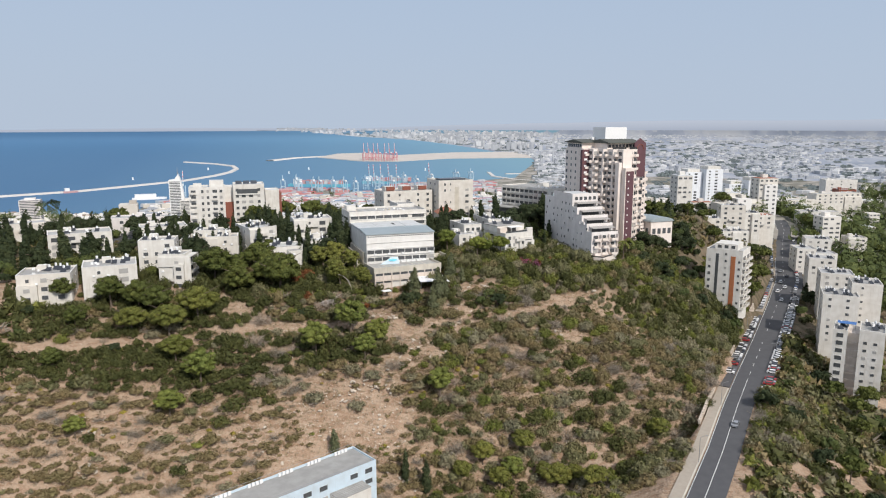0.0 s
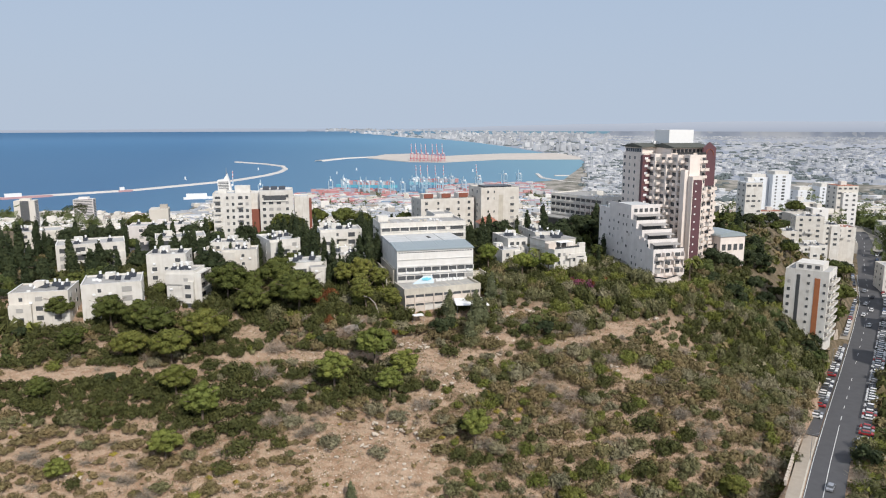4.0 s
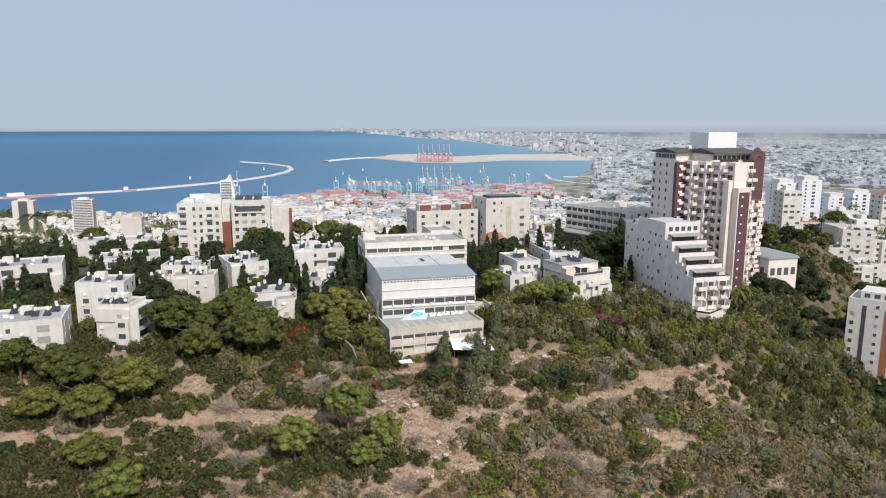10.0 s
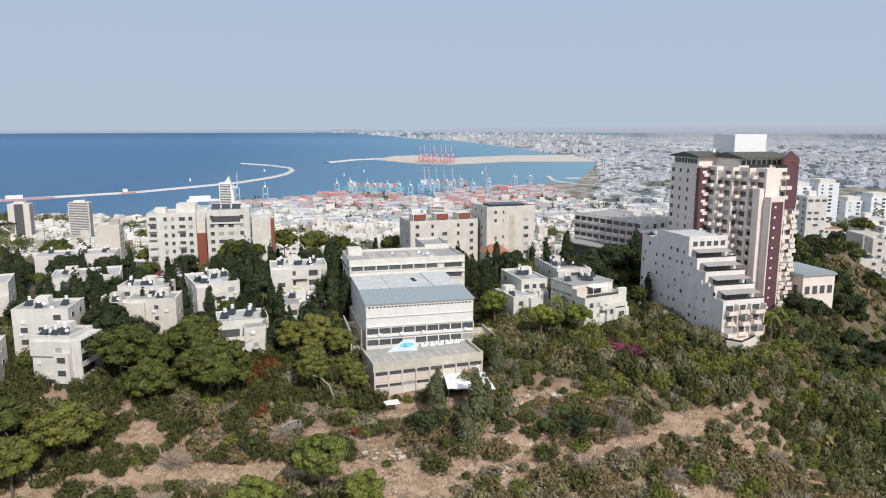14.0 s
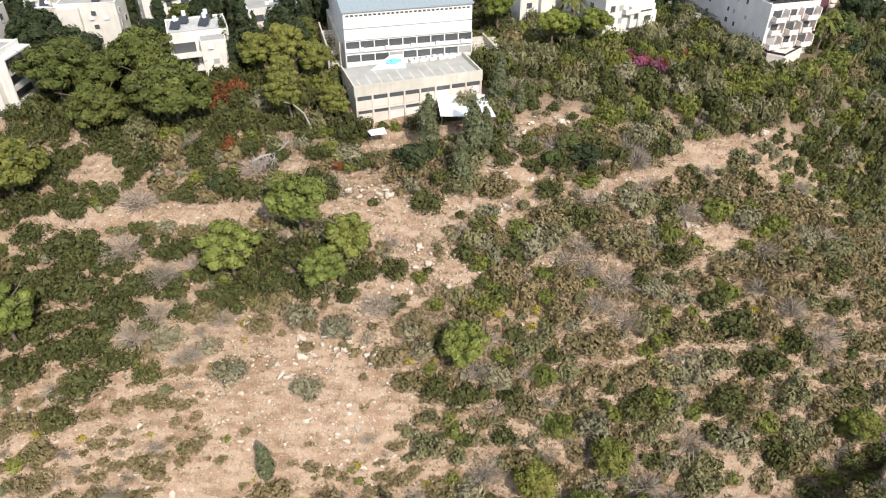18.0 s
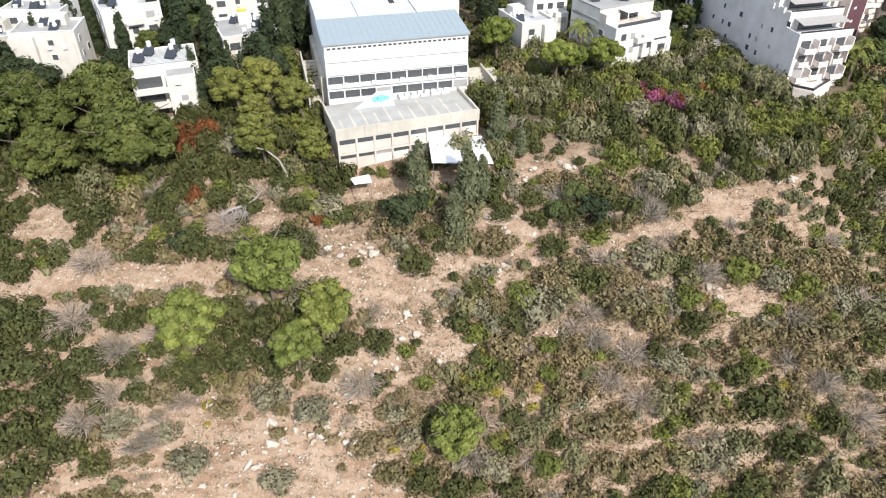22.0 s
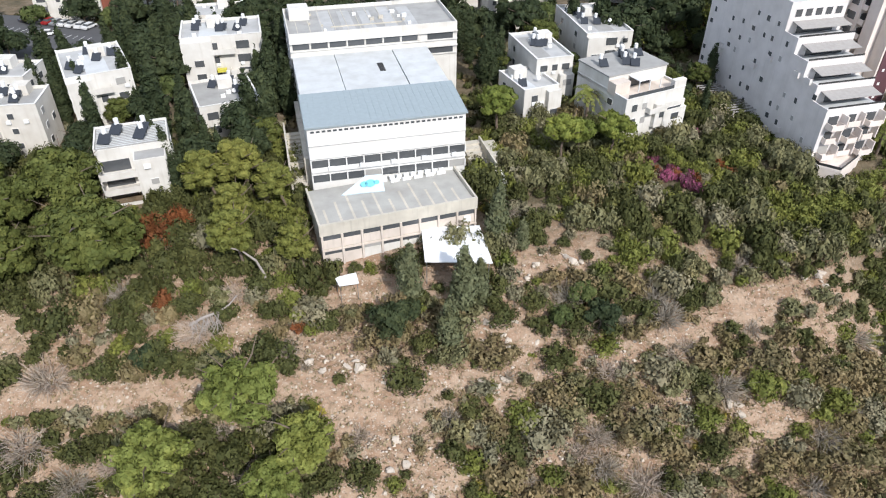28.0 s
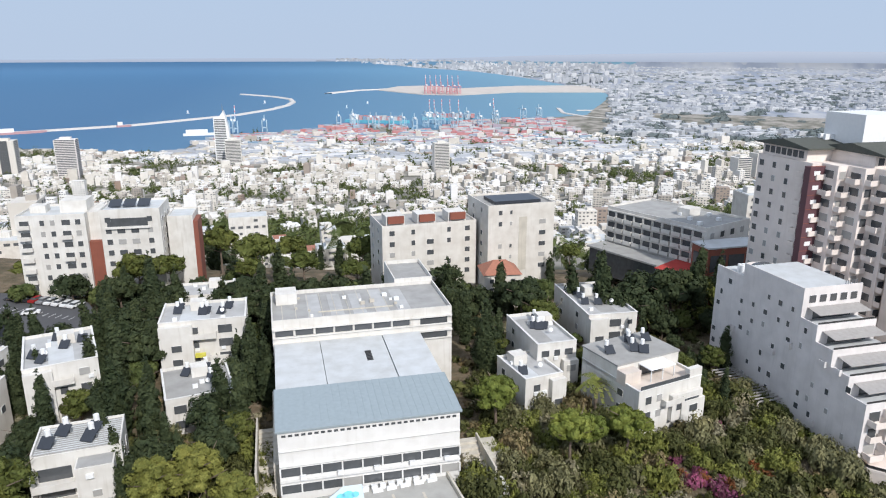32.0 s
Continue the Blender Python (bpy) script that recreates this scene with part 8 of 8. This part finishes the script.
        part("bridge_house", boxes((-L * 0.42, -W * 0.4, 8, -L * 0.3 if deck else (L * 0.2 if 'ferry' in label else -L * 0.1), W * 0.4, 34 if deck else 22)), WHITE_METAL, ob)
        if deck:
            part("deck_cargo", blocks_bm([(-L * 0.25 + i * 18.0, j * 12.0, 12, 16, 11, 8 + 4 * ((i * 3 + j) % 4)) for i in range(11) for j in (-1, 0, 1)]), CARGO, ob, "stacked containers on deck").data.materials[0] = CARGO
    for x, y, turn in ((-1180, 4700, 20), (-600, 4300, 60), (-520, 4650, 10), (240, 4500, 30), (-1380, 3900, 0)):
        b = thing("sailing_boat", "small white sailing boat on the bay", "boat", at_far(x, y, 0, turn), "boats")
        part("hull", prism([(-6, -2), (4, -2), (8, 0), (4, 2), (-6, 2)], -0.5, 1.6), WHITE_METAL, b)
        part("sail", prism([(-4, -0.3), (4, -0.3), (4, 0.3), (-4, 0.3)], 2.5, 16), CANVAS, b)


def blocks_bm(rows):
    return boxes(*[(x - w / 2, y - d / 2, z, x + w / 2, y + d / 2, z + h) for x, y, z, w, d, h in rows])


def far_shore():
    random.seed(31)
    rows = []
    while len(rows) < 8200:
        a = random.uniform(-9, 42)
        n1, n2 = coast(a) if a < 12.1 else (2700, 2700)
        r = n2 + 150 + (random.random() ** 1.3) * (17000 if a < 10 else 15000)
        x, y = EYE.x + r * math.sin(radians(a)), EYE.y + r * math.cos(radians(a))
        if noise.noise((x * 0.0007, y * 0.0007, 12)) < -0.12:
            continue
        big = r > 7500 and a < 14 and random.random() < 0.5
        w = random.uniform(14, 44) * (1 + r / 14000)
        rows.append((x, y, 2, w, random.uniform(14, 34), random.uniform(40, 85) if big and noise.noise((x * 0.001, y * 0.001, 2)) > 0 else random.uniform(8, 22), radians(random.uniform(0, 90))))
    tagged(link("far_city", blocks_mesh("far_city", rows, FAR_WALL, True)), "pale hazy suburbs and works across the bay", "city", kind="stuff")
    for x, y, h in ((1150, 5200, 90), (1230, 5150, 90), (1050, 4700, 70), (1900, 5600, 80)):
        c = thing("chimney", "tall pale works chimney", "chimney", at_far(x, y, 2), "chimneys")
        bm = bmesh.new()
        tube(bm, (0, 0, 0), (0, 0, h), 5, 3.5, 8)
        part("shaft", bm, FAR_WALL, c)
    g = np.random.default_rng(9)
    lump = cloud(g, [(0, 0, 5, 26, 14, 8)], 40, 6.5)
    heap = []
    for i in range(900):
        a = random.uniform(-4, 42)
        n2 = coast(a)[1] if a < 12.1 else 2600
        r = n2 + 200 + random.random() ** 1.5 * 9000
        x, y = EYE.x + r * math.sin(radians(a)), EYE.y + r * math.cos(radians(a))
        q = lump * random.uniform(0.6, 1.8) + np.array((x, y, 2))
        heap.append(np.array([far(p) for p in q.reshape(-1, 3)]).reshape(-1, 3, 3))
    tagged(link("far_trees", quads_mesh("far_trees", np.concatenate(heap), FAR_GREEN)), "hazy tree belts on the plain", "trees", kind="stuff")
    # hills at the far rim: a shell that glows in the colour of haze
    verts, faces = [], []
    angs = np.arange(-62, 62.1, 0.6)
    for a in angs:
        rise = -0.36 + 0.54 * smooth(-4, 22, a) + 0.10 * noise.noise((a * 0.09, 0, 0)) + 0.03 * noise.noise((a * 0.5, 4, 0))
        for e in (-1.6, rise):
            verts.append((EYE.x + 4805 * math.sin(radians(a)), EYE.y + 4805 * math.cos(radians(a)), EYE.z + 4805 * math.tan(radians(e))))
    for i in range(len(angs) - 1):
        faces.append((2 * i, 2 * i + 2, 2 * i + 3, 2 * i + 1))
    tagged(link("backdrop", mesh_of("backdrop", verts, faces, RIM)), "glowing blue-grey backdrop of hazy hills at the far rim", "hills", kind="structure")


# tree green with the haze of distance already in its base colour
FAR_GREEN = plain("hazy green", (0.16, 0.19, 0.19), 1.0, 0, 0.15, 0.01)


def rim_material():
    """Hills lost in haze, drawn as a glow: bluish at their feet, the tone of the low sky at their tops."""
    m, ns, ln, b = material("glowing hazy hills", 1.0, 0, 0)
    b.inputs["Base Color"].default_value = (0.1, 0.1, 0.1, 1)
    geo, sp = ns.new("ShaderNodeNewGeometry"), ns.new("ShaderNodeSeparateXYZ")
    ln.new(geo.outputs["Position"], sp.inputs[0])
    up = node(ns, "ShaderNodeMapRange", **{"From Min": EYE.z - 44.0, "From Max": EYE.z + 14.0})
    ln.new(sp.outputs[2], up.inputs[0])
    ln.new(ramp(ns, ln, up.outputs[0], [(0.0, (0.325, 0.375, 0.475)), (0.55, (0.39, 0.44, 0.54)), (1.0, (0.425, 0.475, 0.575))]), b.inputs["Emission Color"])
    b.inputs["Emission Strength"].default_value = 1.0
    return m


RIM = rim_material()
town()
town_towers()
port()
far_shore()


# ---- the road, its wall and the cars ----
def strip(name, label, off0, off1, lift, mat, y0=60, y1=526, step=6.0, thick=0.0, kind="structure", dash=None):
    verts, faces = [], []
    ys = np.arange(y0, y1 + 0.1, step)
    for i, y in enumerate(ys):
        x, z = road_at(y)
        x2, _ = road_at(y + 2)
        x1, _ = road_at(y - 2)
        n = Vector((4, -(x2 - x1), 0)).normalized()
        for o in (off0, off1):
            verts.append((x + n.x * o, y + n.y * o, z + lift))
    for i in range(len(ys) - 1):
        if dash is None or i % dash[0] < dash[1]:
            faces.append((2 * i, 2 * i + 1, 2 * i + 3, 2 * i + 2))
    ob = tagged(link(name, mesh_of(name, verts, faces, mat)), label, name.split("_")[0], kind=kind)
    if thick:
        md = ob.modifiers.new("thick", "SOLIDIFY")
        md.thickness, md.offset = thick, -1
    return ob


strip("road", "grey asphalt street with white markings", -4.6, 4.9, 0.0, ASPHALT, thick=0.3)
strip("road_line", "white edge line painted on the street", -4.4, -4.25, 0.012, PAINT)
strip("road_line", "white centre line painted on the street", -0.08, 0.08, 0.012, PAINT, 60, 250)
strip("road_line", "dashed white line painted on the street", -0.08, 0.08, 0.012, PAINT, 250, 520, 3.0, 0, "structure", (3, 1))
strip("pavement", "pale raised pavement beside the street", -8.6, -5.35, 0.14, PAVING, 60, 235, thick=0.4)
strip("kerb", "pale concrete kerb stones", -5.34, -4.9, 0.15, CONCRETE, 60, 235, thick=0.4)
strip("pavement", "grey parking strip beside the street", -9.4, -4.92, 0.02, ASPHALT, 235, 330, thick=0.3)
strip("pavement", "grey parking strip below the street", 4.92, 10.2, 0.02, ASPHALT, 225, 480, thick=0.3)
strip("pavement", "grey verge strip above the street", -8.6, -4.92, 0.02, PAVING, 330, 525, thick=0.3)


def retaining_wall():
    """A stepped wall of pale stone courses above the parking strip."""
    root = thing("retaining_wall", "pale stone retaining wall above the street", "wall", pose(0, 0, 0), kind="structure")
    bank = [unit_box("stone", w, 0.7, h, ROCK) for w, h in ((1.9, 0.8), (2.3, 0.9), (1.5, 0.7))]
    k = 0
    y = 205.0
    while y < 330:
        x, z = road_at(y)
        x2, _ = road_at(y + 2)
        a = math.degrees(math.atan2(2, x2 - x))
        n = Vector((2, -(x2 - x), 0)).normalized()
        for c in range(2 if y < 250 else 5):
            o = -9.7 - 0.12 * c
            link("stone", bank[(k * 7 + c * 3) % 3], root, pose(x + n.x * o, y + n.y * o, z + 0.4 + 0.85 * c, 0, 0, a))
        y += 1.75
        k += 1


retaining_wall()
CAR_PAINTS = [plain("white car paint", (0.75, 0.75, 0.75), 0.25, 0, 0.04), plain("silver car paint", (0.42, 0.43, 0.45), 0.25, 0.5, 0.05), plain("dark grey car paint", (0.05, 0.05, 0.06), 0.25, 0.2, 0.05),
              plain("blue car paint", (0.05, 0.11, 0.24), 0.25, 0.2, 0.05), plain("red car paint", (0.32, 0.03, 0.03), 0.25, 0, 0.05)]
TYRE = plain("black tyre", (0.02, 0.02, 0.02), 0.9)
CAR_NAMES = ("white", "silver", "dark grey", "blue", "red")


def make_car(k):
    ob = thing("car", CAR_NAMES[k] + " parked car beside the street", "car", pose(0, 0, -300 - k), "cars")
    L, W = 4.3, 1.76
    bm = bmesh.new()
    prof = [(-L / 2, 0.35), (-L / 2, 0.85), (-L / 2 + 0.9, 0.95), (L / 2 - 0.3, 0.92), (L / 2, 0.75), (L / 2, 0.35)]
    lo = [bm.verts.new((x, -W / 2, z)) for x, z in prof]
    hi = [bm.verts.new((x, W / 2, z)) for x, z in prof]
    bm.faces.new(lo)
    bm.faces.new(hi[::-1])
    for i in range(len(prof)):
        j = (i + 1) % len(prof)
        bm.faces.new((lo[j], lo[i], hi[i], hi[j]))
    bmesh.ops.recalc_face_normals(bm, faces=bm.faces[:])
    part("body", bm, CAR_PAINTS[k], ob)
    bm = bmesh.new()
    for v in box(bm, -1.3, -0.8, 0.93, 1.5, 0.8, 1.4):
        if v.co.z > 1:
            v.co.x *= 0.72
            v.co.y *= 0.85
    part("glasshouse", bm, GLASS, ob)
    part("roof", boxes((-0.9, -0.64, 1.4, 1.04, 0.64, 1.46)), CAR_PAINTS[k], ob)
    for x in (-1.35, 1.35):
        for y in (-0.8, 0.8):
            bm = bmesh.new()
            tube(bm, (x, y - 0.1, 0.32), (x, y + 0.1, 0.32), 0.32, 0.32, 10)
            part("wheel", bm, TYRE, ob)
    return ob


CARS = [make_car(k) for k in range(5)]
parked = set()


def park(x, y, z, turn, k):
    m = pose(x, y, z, 0, 0, turn)
    if k in parked:
        copy_thing(CARS[k], m)
    else:
        parked.add(k)
        CARS[k].matrix_basis = m


def cars():
    g = random.Random(17)
    pick = lambda: g.choice((0, 0, 0, 1, 1, 2, 2, 3, 4) if g.random() < 0.9 else (0,))

    def along(y0, y1, off, gap, across, skip=0.08):
        y = y0
        while y < y1:
            x, z = road_at(y)
            x2, _ = road_at(y + 2)
            n = Vector((2, -(x2 - x), 0)).normalized()
            if g.random() > skip:
                park(x + n.x * off, y + n.y * off, z + 0.03, math.degrees(math.atan2(2, x2 - x)) + (90 if across else 0) + g.uniform(-3, 3), pick())
            y += gap

    along(248, 318, -7.4, 2.3, True, 0.12)
    along(226, 360, 7.7, 2.4, True, 0.15)
    along(362, 470, 7.0, 4.4, False, 0.15)
    along(335, 470, -6.6, 4.4, False, 0.3)
    for y, off, k in ((207, 1.6, 1), (365, -1.8, 0), (372, 1.8, 0), (382, -1.8, 0), (392, 1.8, 2), (402, -2.0, 1), (350, 2.0, 0)):
        x, z = road_at(y)
        park(x + off, y, z + 0.03, 52 if off > 0 else 232, k)


cars()


def street_lamps():
    for i, (y, o) in enumerate(((186, -6.2), (222, -6.2), (262, 9), (300, -9.4), (340, 9), (380, -7), (420, 7))):
        x, z = road_at(y)
        ob = thing("street_lamp", "thin grey street lamp with curved arm", "lamp", pose(x + o, y, z, 0, 0, 0 if o < 0 else 180), "street lamps")
        bm = bmesh.new()
        tube(bm, (0, 0, 0), (0, 0, 8), 0.1, 0.06, 6)
        part("pole", bm, STEEL, ob)
        bm = bmesh.new()
        tube(bm, (0, 0, 8), (1.6, 0, 8.4), 0.05, 0.04, 5)
        part("arm", bm, STEEL, ob)
        part("lamp_head", boxes((1.5, -0.12, 8.32, 2.2, 0.12, 8.46)), STEEL, ob)


street_lamps()


# the street and car park behind the houses, by the apartment block
def back_street():
    """The bend of the street behind the houses, with parked cars and a crossing."""
    z = 246.5
    outline = [(-135, 330), (-104, 322), (-86, 310), (-70, 314), (-69, 330), (-73, 346), (-80, 355), (-101, 361), (-135, 366)]
    tagged(part("road", prism(outline, 242, z), ASPHALT), "grey asphalt street behind the houses", "road", kind="structure")
    g = random.Random(23)
    for i in range(9):
        park(-101.5 + i * 2.5, 357.6 - i * 0.75, z + 0.02, 75 + g.uniform(-6, 6), g.choice((0, 1, 2, 0, 4)))
    for x, y, a in ((-95, 338, 20), (-90, 346, 200), (-103, 331, 20), (-112, 340, 200)):
        park(x, y, z + 0.02, a, g.choice((0, 1, 2)))
    for i in range(9):
        tagged(link("road_marking", unit_box("road_marking", 0.7, 3.6, 0.02, PAINT), None, pose(-89 + i * 1.35, 325.5 + 0.35 * i, z + 0.012, 0, 0, 15)), "white zebra crossing bar on the asphalt", "marking", kind="structure")
    for i in range(14):
        u = i / 13
        tagged(link("road_marking", unit_box("road_marking", 0.12, 2.2, 0.02, PAINT), None, pose(-104 + 26 * u, 352.5 - 8 * u, z + 0.012, 0, 0, -15)), "white parking line on the asphalt", "marking", kind="structure")


back_street()
